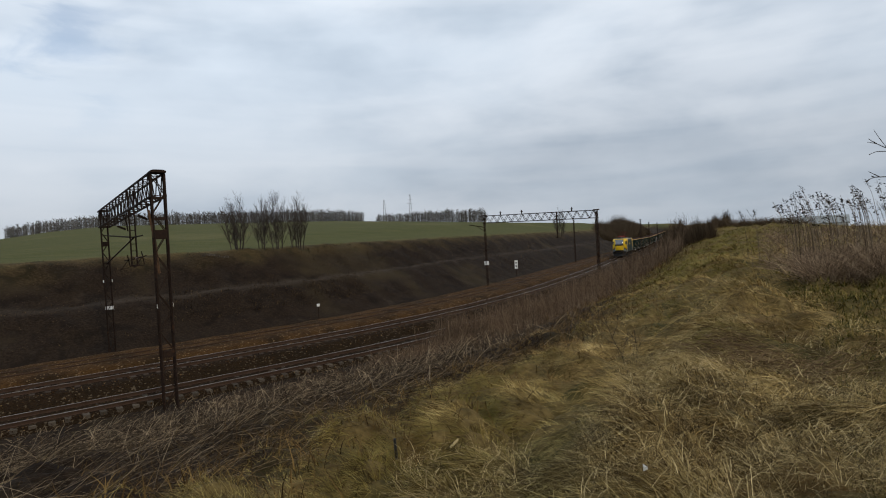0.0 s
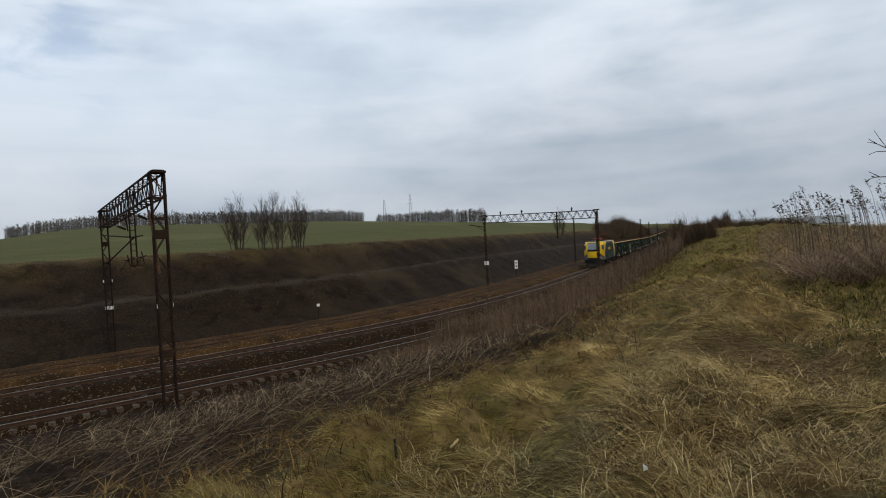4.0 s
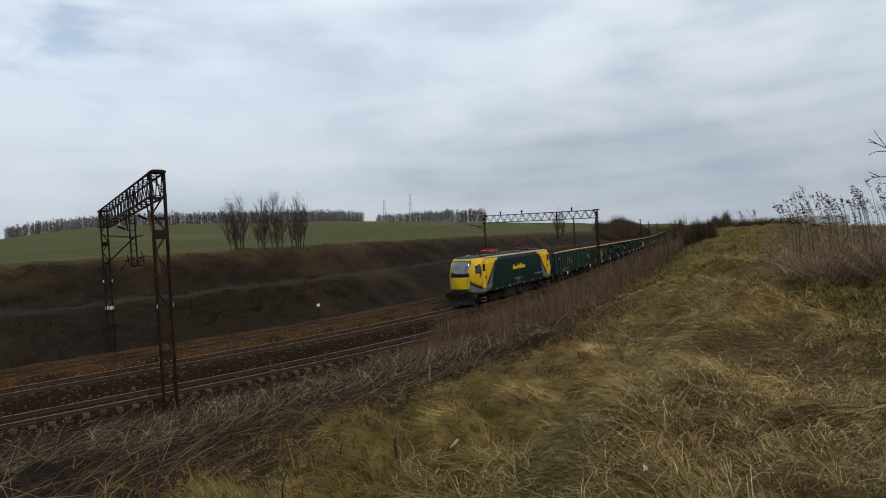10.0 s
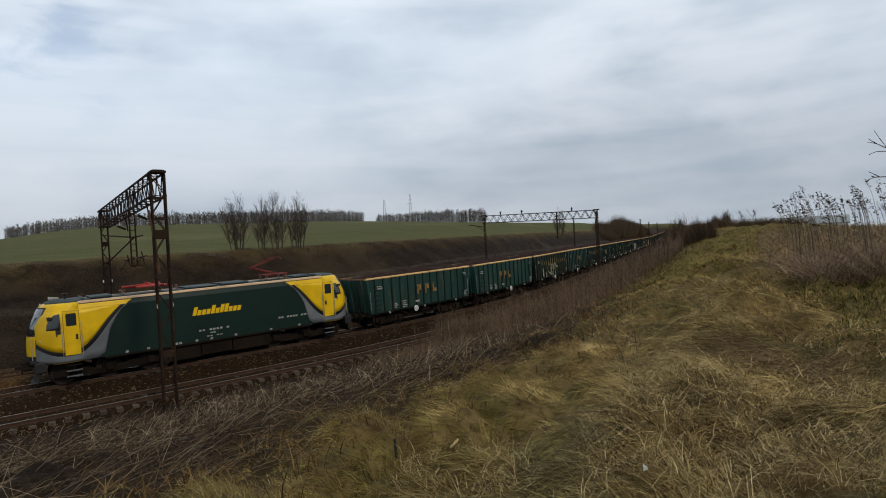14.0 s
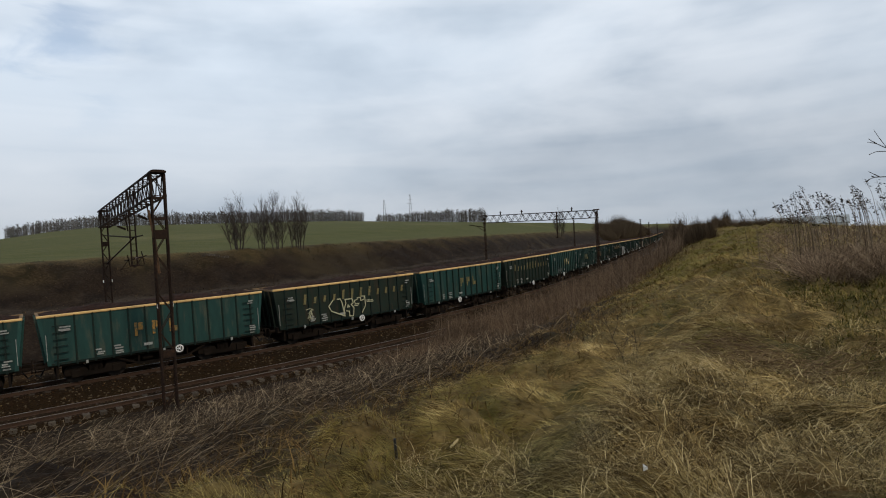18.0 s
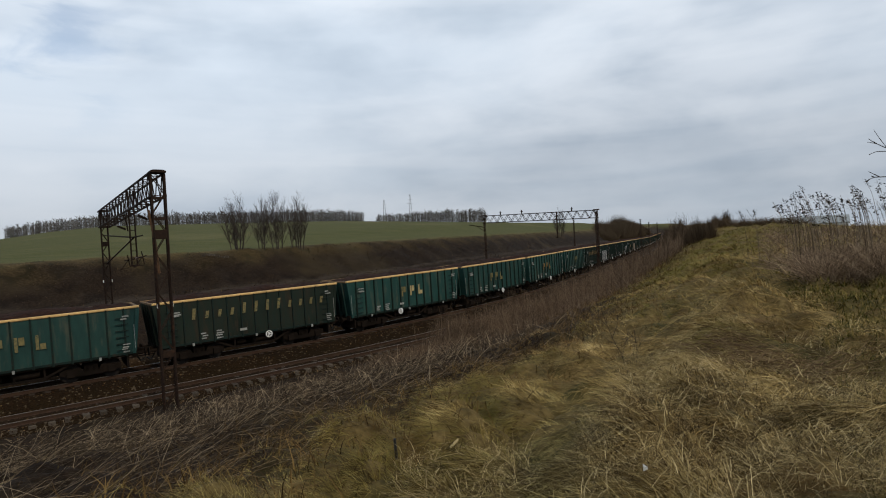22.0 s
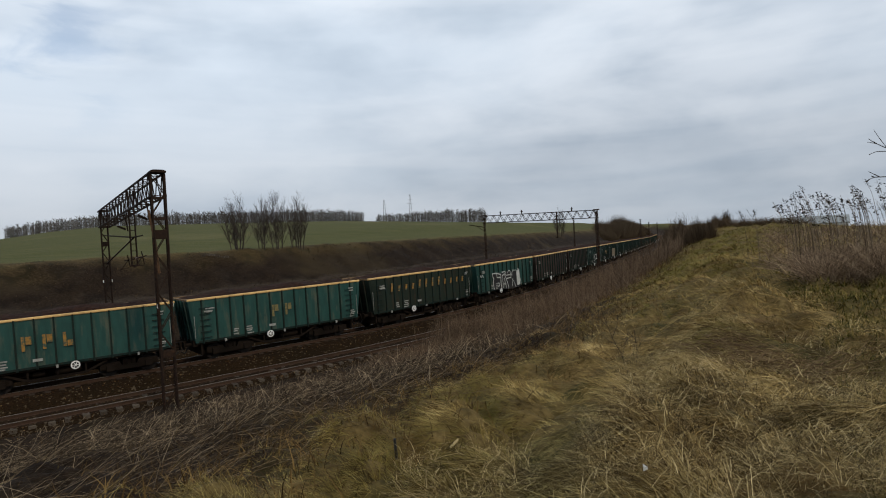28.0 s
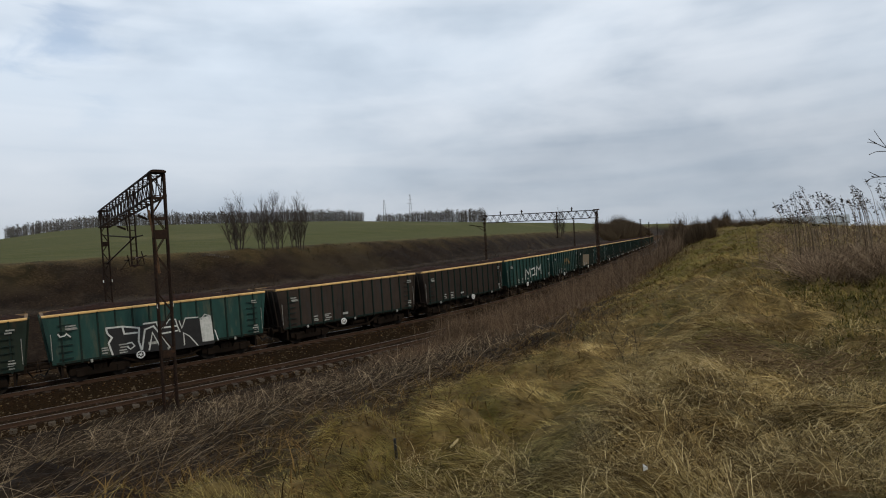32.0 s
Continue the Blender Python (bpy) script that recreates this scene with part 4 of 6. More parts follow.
def side_panel(e, y, outline, off, th, cols=14, rows=7):
    """A thin panel with that outline (x, z), wrapped on the cab's flank."""
    xs = [p[0] for p in outline]
    m = Mesh()
    for o in (off, off + th):
        for i in range(cols + 1):
            x = min(xs) + (max(xs) - min(xs)) * min(max(i / cols, 0.002), 0.998)
            cuts = []
            for (xa, za), (xb, zb) in zip(outline, outline[1:] + outline[:1]):
                if (xa - x) * (xb - x) < 0:
                    cuts.append(za + (zb - za) * (x - xa) / (xb - xa))
            lo, hi = min(cuts), max(cuts)
            for j in range(rows + 1):
                z = lo + (hi - lo) * j / rows
                m.v.append((e * x, y * (flank(x, z) + o), z))
    n, k = rows + 1, (cols + 1) * (rows + 1)
    for i in range(cols):
        for j in range(rows):
            a = i * n + j
            m.f += [(a, a + 1, a + n + 1, a + n), (k + a, k + a + n, k + a + n + 1, k + a + 1)]
    rim = [i * n for i in range(cols + 1)] + [cols * n + j for j in range(1, n)] + [i * n + rows for i in range(cols - 1, -1, -1)] + [j for j in range(rows - 1, 0, -1)]
    for a, b in zip(rim, rim[1:] + rim[:1]):
        m.f.append((a, b, k + b, k + a))
    return m


def nose(z, y):
    """How far forward the cab's skin lies at that height and offset."""
    x, w = np.interp(z, FRONT_Z, FRONT_X), np.interp(z, FRONT_Z, FRONT_W)
    return float(x - TAPER * min(1.0, abs(y) / w) ** BOW)


def cab_patch(e, zs, ys, off, th=0.012):
    """A curved panel on the cab's front between those heights and offsets."""
    m = Mesh()
    n = len(ys[0])
    for o in (off, off + th):
        for z, row in zip(zs, ys):
            m.v += [(e * (nose(z, y) + o), y, z) for y in row]
    k = len(zs) * n
    for i in range(len(zs) - 1):
        for j in range(n - 1):
            a = i * n + j
            m.f += [(a, a + 1, a + n + 1, a + n), (k + a, k + a + n, k + a + n + 1, k + a + 1)]
    rim = [j for j in range(n)] + [i * n + n - 1 for i in range(1, len(zs))] + [(len(zs) - 1) * n + j for j in range(n - 2, -1, -1)] + [i * n for i in range(len(zs) - 2, 0, -1)]
    for a, b in zip(rim, rim[1:] + rim[:1]):
        m.f.append((a, b, k + b, k + a))
    return m


def make_loco():
    g = thing("electric_locomotive", "dark green electric locomotive with yellow cabs and grey bands", "locomotive")
    half = [(-W, 1.15), (-W, 3.72), (-W + 0.06, 3.95), (-W + 0.24, 4.05), (-W + 0.30, 4.05), (-W + 0.34, 4.0), (-0.75, 4.12), (0.75, 4.12), (W - 0.34, 4.0), (W - 0.30, 4.05), (W - 0.24, 4.05), (W - 0.06, 3.95), (W, 3.72), (W, 1.15)]
    part("body", Mesh().loft([[(x, y, z) for y, z in half] for x in (-6.6, 6.6)]), M["loco_green"], g)
    for e in (-1, 1):
        rings = []
        for z, w in zip(FRONT_Z, FRONT_W):
            ys = [-1, -0.985, -0.95, -0.9, -0.82, -0.72, -0.6, -0.45, -0.25, 0, 0.25, 0.45, 0.6, 0.72, 0.82, 0.9, 0.95, 0.985, 1]
            rings.append([(e * 6.58, -w, z)] + [(e * nose(z, y * w), y * w, z) for y in ys] + [(e * 6.58, w, z)])
        cab = part("cab", Mesh().loft(rings), M["loco_yellow"], g, "yellow cab", True)
        for poly in cab.data.polygons:
            poly.use_smooth = abs(poly.normal.z) < 0.9
        # windscreen and its surround
        def rows(zs, w0, w1, n=11):
            return [[(-1 + 2 * j / (n - 1)) * (w0 + (w1 - w0) * i / (len(zs) - 1)) for j in range(n)] for i in range(len(zs))]
        zs = [2.62, 2.95, 3.3, 3.6, 3.84]
        ws = part("windscreen", cab_patch(e, zs, rows(zs, 0.92, 0.82), 0.016), M["windscreen"], cab, "large dark windscreen", True)
        zs2 = [2.56, 2.95, 3.3, 3.6, 3.9]
        part("windscreen_surround", cab_patch(e, zs2, rows(zs2, 0.97, 0.87), 0.004, 0.008), M["rubber"], ws)
        for y in (-0.5, 0.45):
            wp = Mesh().bar((e * (nose(2.7, y) + 0.05), y, 2.68), (e * (nose(3.45, y + 0.25) + 0.05), y + 0.25, 3.45), 0.025)
            part("wiper", wp, M["black"], cab)
        zs3 = [2.0, 2.2, 2.42]
        for y0, y1 in ((-1.26, -1.0), (1.0, 1.26)):
            lamp = part("headlight", cab_patch(e, zs3, [[y0 + (y1 - y0) * j / 4 for j in range(5)] for _ in zs3], 0.006, 0.02), M["glass"], cab, "dark headlight cluster")
            yl = (y0 + y1) / 2 * 0.98
            part("bulb", Mesh().disc((e * (nose(2.3, yl) + 0.035), yl, 2.3), (e, 0.4 * (1 if yl > 0 else -1), 0), 0.05, 0.03, 14), M["headlamp"] if e > 0 else M["red"], lamp)
        part("top_lamp", Mesh().disc((e * (nose(3.99, 0) + 0.03), 0, 3.99), (e, 0, 0.4), 0.09, 0.05, 14), M["headlamp"] if e > 0 else M["glass"], cab, "top headlight")
        part("bumper_band", cab_patch(e, [1.13, 1.35, 1.58], rows([0, 1, 2], 1.34, 1.34), 0.005, 0.012), M["black"], cab, "black lower front")
        for y in (-0.82, 0.82):
            rail = Mesh().tube((e * (nose(2.5, y) + 0.09), y, 2.5), (e * (nose(1.4, y) + 0.09), y, 1.4), 0.022, 8)
            part("front_handrail", rail, M["stencil"], cab, "pale front handrail")
        part("coupler_step", Mesh().box(min(e * 8.37, e * 8.68), max(e * 8.37, e * 8.68), -1.15, 1.15, 1.30, 1.36), M["black"], g)
        beam = part("buffer_beam", Mesh().box(min(e * 8.08, e * 8.53), max(e * 8.08, e * 8.53), -1.42, 1.42, 0.80, 1.30, 0.05), M["black"], g)
        plow = Mesh().loft([[(e * (8.48 + k), y, z) for y, z, k in ((-1.25, 0.30, 0.0), (0, 0.26, 0.25), (1.25, 0.30, 0.0), (1.25, 0.86, -0.15), (0, 0.86, 0.05), (-1.25, 0.86, -0.15))], [(e * (8.43 + k), y, z) for y, z, k in ((-1.25, 0.30, 0.0), (0, 0.26, 0.2), (1.25, 0.30, 0.0), (1.25, 0.86, -0.15), (0, 0.86, 0.0), (-1.25, 0.86, -0.15))]])
        part("plough", plow, M["black"], g)
        buffers(g, e * 8.62, e, 1.04)
        part("drawhook", Mesh().box(min(e * 8.5, e * 9.3), max(e * 8.5, e * 9.3), -0.07, 0.07, 0.95, 1.1, 0.02), M["under"], beam)
        # painted sides of the cab end
        for y in (-1, 1):
            def side(name, pts, off, material, label="", th=0.004, parent=g):
                off += 0.03
                if max(px for px, _ in pts) > 7.35:
                    return part(name, side_panel(e, y, pts, off, th), material, parent, label, True)
                return part(name, Mesh().plate([(e * px, pz) for px, pz in pts], y * (W + off), y * th), material, parent, label)
            side("grey_band", [(8.46, 1.16), (5.62, 1.16), (5.52, 1.7), (5.36, 2.4), (5.08, 3.0), (4.72, 3.5), (4.42, 3.71), (4.95, 3.71), (6.62, 3.71), (6.63, 2.1), (8.46, 2.1)], 0.002, M["loco_grey"], "grey swoosh band")
            side("black_stripe", [(4.54, 3.71), (4.90, 3.37), (5.28, 2.95), (5.69, 2.38), (6.09, 1.89), (6.50, 1.58), (7.0, 1.45), (7.5, 1.48), (8.04, 1.68), (8.44, 2.0), (8.44, 2.4), (8.04, 2.4), (6.62, 3.71)], 0.008, M["black"], "black edging stripe")
            side("yellow_panel", [(4.74, 3.71), (5.08, 3.42), (5.46, 2.99), (5.88, 2.44), (6.28, 1.99), (6.62, 1.75), (7.02, 1.63), (7.48, 1.66), (8.04, 1.86), (8.42, 2.2), (8.42, 3.0), (8.04, 3.71)], 0.014, M["loco_yellow"], "yellow cab side")
            slope = Mesh().loft([[(e * px, y * (W + o - k), z) for px, z, k in ((4.5, 3.72, 0.0), (6.6, 3.72, 0.0), (6.6, 3.94, 0.055), (4.2, 3.94, 0.055))] for o in (0.006, 0.042)])
            part("upper_panel", slope, M["loco_yellow"], g, "yellow cab side")
            door = side("cab_door", [(6.62, 1.50), (7.28, 1.50), (7.28, 3.66), (6.62, 3.66)], 0.020, M["loco_yellow"], "yellow cab door", 0.016)
            side("door_frame", [(6.60, 1.48), (6.617, 1.48), (6.617, 3.66), (7.283, 3.66), (7.283, 1.48), (7.30, 1.48), (7.30, 3.678), (6.60, 3.678)], 0.020, M["loco_roof"], "dark door seam", 0.006, door)
            side("door_window", [(6.76, 2.93), (7.14, 2.93), (7.17, 2.97), (7.17, 3.50), (7.14, 3.54), (6.76, 3.54), (6.73, 3.50), (6.73, 2.97)], 0.037, M["glass"], "dark door window", 0.006, door)
            side("side_window", [(7.40, 2.80), (7.98, 2.80), (7.94, 3.08), (7.82, 3.34), (7.64, 3.52), (7.40, 3.57)], 0.020, M["glass"], "dark arched side window", 0.008)
            for px in (6.54, 7.36):
                part("door_handrail", Mesh().tube((e * px, y * (W + 0.08), 1.45), (e * px, y * (W + 0.08), 3.1), 0.018, 6), M["stencil"], g, "pale grab rail")
            part("door_handle", Mesh().box(min(e * 6.70, e * 6.80), max(e * 6.70, e * 6.80), y * (W + 0.075) - 0.02, y * (W + 0.075) + 0.02, 2.25, 2.5), M["black"], door)
            for k in range(3):
                part("step", Mesh().box(min(e * 6.62, e * 7.28), max(e * 6.62, e * 7.28), y * 1.36 - 0.12, y * 1.36 + 0.12, 0.42 + 0.27 * k, 0.45 + 0.27 * k), M["loco_grey"] if k < 2 else M["under"], g, "steel footstep")
            part("mirror_camera", Mesh().box(min(e * 7.78, e * 7.92), max(e * 7.78, e * 7.92), y * 1.30 - 0.09, y * 1.30 + 0.09, 3.3, 3.45, 0.03), M["black"], g)
        # roof over the cab
        cap = Mesh().loft([[(e * x, y * w, z0 + dz) for y, dz in ((-1, -0.05), (-0.86, 0.09), (-0.46, 0.17), (0.46, 0.17), (0.86, 0.09), (1, -0.05))] for x, w, z0 in ((6.3, 1.30, 4.02), (7.1, 1.22, 4.03), (7.45, 1.06, 4.02), (7.72, 0.82, 3.99), (7.90, 0.55, 3.95))])
        part("cab_roof", cap, M["loco_roof"], g, "dusty grey-green cab roof")
        part("roof_step", Mesh().box(min(e * 6.25, e * 6.36), max(e * 6.25, e * 6.36), -1.30, 1.30, 3.98, 4.22, 0.06), M["loco_roof"], g)
    for y in (-1, 1):
        part("gutter", Mesh().box(-6.6, 6.6, y * (W - 0.10) - 0.06, y * (W - 0.10) + 0.06, 3.97, 4.10, 0.02), M["gutter"], g, "pale sunlit gutter rail")
        part("skirt_rail", Mesh().box(-5.6, 5.6, y * 1.40 - 0.05, y * 1.40 + 0.05, 1.04, 1.18, 0.02), M["under"], g)
        for k, x in enumerate((-4.9, -3.1, -1.0, 0.35, 1.15, 2.0, 2.2, 3.6, 4.6)):
            part("jacking_mark", Mesh().box(x - 0.07, x + 0.07, y * (W + 0.004) - 0.006, y * (W + 0.004) + 0.006, 1.18, 1.29), M["stencil"], g, "small white mark")
        # plain bars where the writing stands
        for k in range(11):
            x = (-0.07 + 0.6 - k * 0.245) if y > 0 else (-1.95 + k * 0.245 + 0.6)
            h = 0.46 if k in (0, 4, 6, 7) else 0.28
            part("name_bar", Mesh().plate([(x + 0.56, 2.62), (x + 0.76, 2.62), (x + 0.76 - 0.28 * h, 2.62 + h), (x + 0.56 - 0.28 * h, 2.62 + h)] if y > 0 else [(x, 2.62), (x + 0.12, 2.62), (x + 0.18, 2.62 + h), (x + 0.06, 2.62 + h)], y * (W + 0.003), y * 0.005), M["loco_yellow"], g, "yellow lettering bar")
        for x, z, w, h in ((0.15, 1.70, 1.7, 0.10), (0.15, 1.52, 0.5, 0.08), (0.15, 1.36, 0.9, 0.06), (-4.6, 1.78, 2.0, 0.10)):
            n = max(3, int(w / 0.17))
            for k in range(n):
                if k % 5 != 2:
                    xx = x + w / 2 - w * k / n
                    part("number_bar", Mesh().box(xx - w / n * 0.72, xx, y * (W + 0.004) - 0.004, y * (W + 0.004) + 0.004, z, z + h), M["stencil"], g, "pale number bar")
    # roof gear
    for x0, x1, w, z in ((-2.1, -0.6, 1.0, 4.22), (-0.3, 1.4, 1.0, 4.20), (5.0, 6.0, 0.9, 4.22), (-6.0, -5.0, 0.9, 4.22)):
        part("roof_box", Mesh().box(x0, x1, -w, w, 4.1, z, 0.05), M["loco_roof"], g, "flat roof equipment box")
    for x in (-4.6, -3.4, 2.6, 4.4, 1.8):
        for y in (-0.55, 0.55):
            ins = Mesh()
            for k in range(4):
                ins.disc((x, y, 4.16 + 0.07 * k), (0, 0, 1), 0.09 - 0.01 * (k % 2), 0.04, 10)
            part("roof_insulator", ins, M["insulator"], g)
    part("antenna", Mesh().tube((7.0, 0, 4.2), (7.0, 0, 4.46), 0.05, 8).disc((7.0, 0, 4.46), (0, 0, 1), 0.16, 0.04, 12), M["black"], g)
    part("horn", Mesh().tube((7.3, 0.4, 4.28), (7.75, 0.4, 4.30), 0.04, 8, 0.09), M["stencil"], g)
    for red, base, knee, head in ((M["red"], (3.0, 4.45), (4.4, 4.50), (2.9, 4.58)), (M["red_dull"], (-4.0, 4.42), (-2.65, 4.92), (-4.05, 5.42))):
        pt = part("pantograph", Mesh().box(base[0] - 0.75, base[0] + 0.75, -0.55, 0.55, base[1] - 0.04, base[1] + 0.04, 0.015), red, g, "red pantograph")
        part("lower_arm", Mesh().tube((base[0] - 0.2, 0, base[1] + 0.03), (knee[0], 0, knee[1]), 0.07, 8), red, pt)
        part("upper_arm", Mesh().bar((knee[0], -0.12, knee[1]), (head[0], -0.42, head[1]), 0.05).bar((knee[0], 0.12, knee[1]), (head[0], 0.42, head[1]), 0.05), red, pt)
        hd = Mesh()
        for dx in (-0.25, 0.25):
            hd.bar((head[0] + dx, -0.8, head[1] - 0.08), (head[0] + dx, -0.5, head[1] + 0.06), 0.05).bar((head[0] + dx, -0.5, head[1] + 0.06), (head[0] + dx, 0.5, head[1] + 0.06), 0.05).bar((head[0] + dx, 0.5, head[1] + 0.06), (head[0] + dx, 0.8, head[1] - 0.08), 0.05)
        part("contact_head", hd, red, pt)
    for x0, x1, z0 in ((-3.05, -0.85, 0.27), (-0.8, 0.9, 0.32), (0.95, 3.05, 0.25)):
        part("equipment_box", Mesh().box(x0, x1, -1.3, 1.3, z0, 1.12, 0.06), M["under"], g)
    for x in (-5.4, 5.4):
        bogie(g, x, 1.95, 0.58, 3)
    return g


loco = make_loco()
teal = make_wagon(M["teal"], "teal green open coal wagon with orange top rails, loaded")
dark = make_wagon(M["darkgreen"], "grimy dark green open wagon with orange top rails, loaded")
brown = make_wagon(M["brown"], "dirty brown open wagon with pale top rails, loaded")
KINDS = "ttdtdttttdtbbttdttdbttdttbdttd"
WAGONS = []
first = {"t": teal, "d": dark, "b": brown}
used = set()
for k, c in enumerate(KINDS):
    if c in used:
        WAGONS.append(copy_thing(first[c], Matrix.Identity(4)))
    else:
        used.add(c)
        WAGONS.append(first[c])


# brake handwheels: some wagons run the other way round
BACK = (1, 2, 4, 6, 7, 12, 15, 18, 21, 24, 27)


def handwheel():
    hw = Mesh().disc((0, 0, 0), (0, 1, 0), 0.205, 0.04, 18, 0.155)
    for k in range(3):
        a = k * math.pi / 3
        hw.bar((-0.18 * math.cos(a), 0, -0.18 * math.sin(a)), (0.18 * math.cos(a), 0, 0.18 * math.sin(a)), 0.028)
    me = data_of("brake_wheel", hw, M["white"])
    for k, w in enumerate(WAGONS):
        ob = new("brake_wheel", me)
        ob.parent, ob.location = w, (-0.75 if k in BACK else 1.35 if k in (9, 10) else 0.9, 1.52, 0.98)
        tagged(ob, "white brake handwheel")


handwheel()


# ---------------------------------------------------------------- paint marks on the wagons
SIDE_Y = 1.40 + 0.135


def mark(w, x0, x1, z0, z1, material, name, label, slant=0.0):
    part(name, Mesh().plate([(x0, z0), (x1, z0), (x1 + slant, z1), (x0 + slant, z1)], SIDE_Y, 0.004), material, w, label)


def stencils(w, rs, strength=1):
    """Bars for the small white data panels of a wagon side."""
    for x, z, n, ww in ((4.6, 2.9, 2, 0.5), (4.55, 2.72, 1, 0.5), (3.1, 1.55, 3, 0.35), (2.3, 1.6, 4, 0.45), (-4.6, 3.05, 2, 0.4), (-4.6, 1.6, 4, 0.35)):
        for k in range(n):
            z0 = z - 0.13 * k + rs.uniform(-0.02, 0.02)
            x0 = x + rs.uniform(-0.05, 0.05)
            mark(w, x0 - ww * rs.uniform(0.6, 1.0), x0, z0, z0 + 0.07, M["stencil"], "data_bar", "white data bar")
    mark(w, 0.55, 0.95, 1.42, 1.56, M["stencil"], "data_bar", "white data bar")


def scrawl(w, strokes, material, width, label):
    """Sprayed strokes: each a run of (x, z), drawn as one bent ribbon."""
    for run in strokes:
        pts = [Vector(q) for q in run]
        if (pts[0] - pts[-1]).length < 1e-3:
            pts[-1] = pts[-1].lerp(pts[-2], 0.12)
        rings = []
        for i, q in enumerate(pts):
            a = (q - pts[i - 1]).normalized() if i else (pts[1] - q).normalized()
            b = (pts[i + 1] - q).normalized() if i < len(pts) - 1 else a
            na, nb = Vector((-a.y, a.x)), Vector((-b.y, b.x))
            n = (na + nb)
            n = n.normalized() * min(1.6, 1 / max(0.3, n.normalized().dot(na))) * width / 2 if n.length > 0.2 else na * width / 2
            end = (a * -0.4 if i == 0 else a * 0.4 if i == len(pts) - 1 else a * 0) * width
            l, r = q + n + end, q - n + end
            y0, y1 = SIDE_Y + 0.006, SIDE_Y + 0.009
            rings.append([(l.x, y0, l.y), (r.x, y0, r.y), (r.x, y1, r.y), (l.x, y1, l.y)])
        part("graffiti", Mesh().loft(rings), material, w, label)


rs = random.Random(21)
for k, w in enumerate(WAGONS[:18]):
    stencils(w, rs)
    c = KINDS[k]
    if c == "t" and k in (0, 1, 3, 7, 8, 5, 6, 14):
        fade = "letter_orange" if k in (0, 1, 7, 14) else "letter_grey"
        for i, x in enumerate((0.72, -0.12, -0.95)):
            x += 0.62 if k in BACK else 0.0
            ink = M["letter_cream"] if k == 5 and i > 0 else M[fade]
            if k == 8 and i == 2:
                continue
            mark(w, x - 0.13, x, 1.98, 2.68, ink, "letter_bar", "faded orange lettering bar")
            mark(w, x - 0.40, x - 0.17, *((1.98, 2.26) if i == 2 else (2.28, 2.66)), ink, "letter_bar", "faded orange lettering bar")
    if c == "d" and k in (2, 4, 9):
        for i in range(12):
            x = 3.55 - i * 0.70
            h = 0.62 if i in (0, 4, 5, 6, 7) else 0.40
            mark(w, x - 0.17, x, 2.42, 2.42 + h, M["letter_grey" if k != 9 else "letter_orange"], "letter_bar", "worn yellow lettering bar", -0.08)
    if k == 2:
        tag = [[(1.44, 2.44), (1.77, 2.09), (1.6, 1.75), (0.6, 1.31)], [(1.12, 2.46), (0.89, 2.46), (0.76, 2.19), (0.6, 1.31)], [(0.6, 1.31), (0.62, 1.79), (0.47, 2.13), (0.52, 2.38), (-0.03, 2.37), (-0.1, 2.08), (0.07, 2.0), (-0.14, 1.75), (-0.06, 1.22), (0.23, 1.26), (0.24, 1.57), (0.47, 1.62)], [(0.31, 2.0), (0.2, 1.86), (0.36, 1.85), (0.31, 2.0)]]
        scrawl(w, tag, M["graffiti_pale"], 0.065, "pale yellow sprayed scrawl")
        tag = [[(-0.46, 2.31), (-0.19, 2.19), (-0.27, 1.98), (-0.56, 2.0), (-0.43, 1.85), (-0.17, 1.92)], [(-0.43, 2.38), (-0.72, 2.38), (-0.69, 2.16), (-0.96, 2.2), (-1.03, 2.37)], [(-0.76, 2.45), (-1.05, 2.42), (-1.07, 1.77), (-0.77, 1.36)], [(-1.22, 2.02), (-1.72, 2.0)], [(-1.19, 2.12), (-1.46, 2.16), (-1.27, 2.06), (-1.69, 2.13)]]
        scrawl(w, tag, M["graffiti_pale"], 0.055, "pale yellow sprayed scrawl")
        scrawl(w, [[(3.39, 2.07), (3.15, 2.13), (2.89, 2.01), (3.3, 1.85), (2.95, 1.8), (3.25, 1.6), (2.94, 1.45)], [(3.31, 1.52), (3.1, 2.0), (2.95, 1.6)], [(3.2, 1.4), (3.0, 2.1)]], M["graffiti_pale"], 0.035, "pale yellow sprayed scrawl")
    if k == 10:
        part("graffiti", Mesh().plate([(2.83, 2.53), (1.1, 2.47), (0.57, 2.63), (-0.88, 2.48), (-2.26, 2.43), (-2.41, 0.95), (-0.52, 0.93), (0.57, 1.03), (2.67, 1.16)], SIDE_Y, 0.003), M["black"], w, "black sprayed ground of a graffiti piece")
        part("graffiti", Mesh().plate([(-1.68, 2.49), (-2.3, 2.52), (-2.37, 1.13), (-1.75, 1.13)], SIDE_Y + 0.004, 0.003), M["graffiti_white"], w, "white sprayed block")
        tag = [[(2.83, 2.58), (2.8, 2.32), (2.6, 2.06), (2.77, 1.81), (2.63, 1.21)], [(2.83, 2.58), (2.1, 2.56), (2.03, 2.17), (1.37, 2.15)], [(2.03, 2.55), (1.33, 2.38), (1.4, 1.71), (1.3, 1.24)], [(1.27, 1.23), (1.07, 2.25), (0.65, 2.37), (0.28, 1.81), (-0.08, 1.12)], [(0.93, 1.16), (0.72, 2.04), (0.35, 1.11)], [(1.1, 2.56), (0.5, 2.56), (0.39, 2.24)], [(0.28, 2.22), (-0.52, 2.22)], [(0.28, 1.91), (-0.52, 1.96)]]
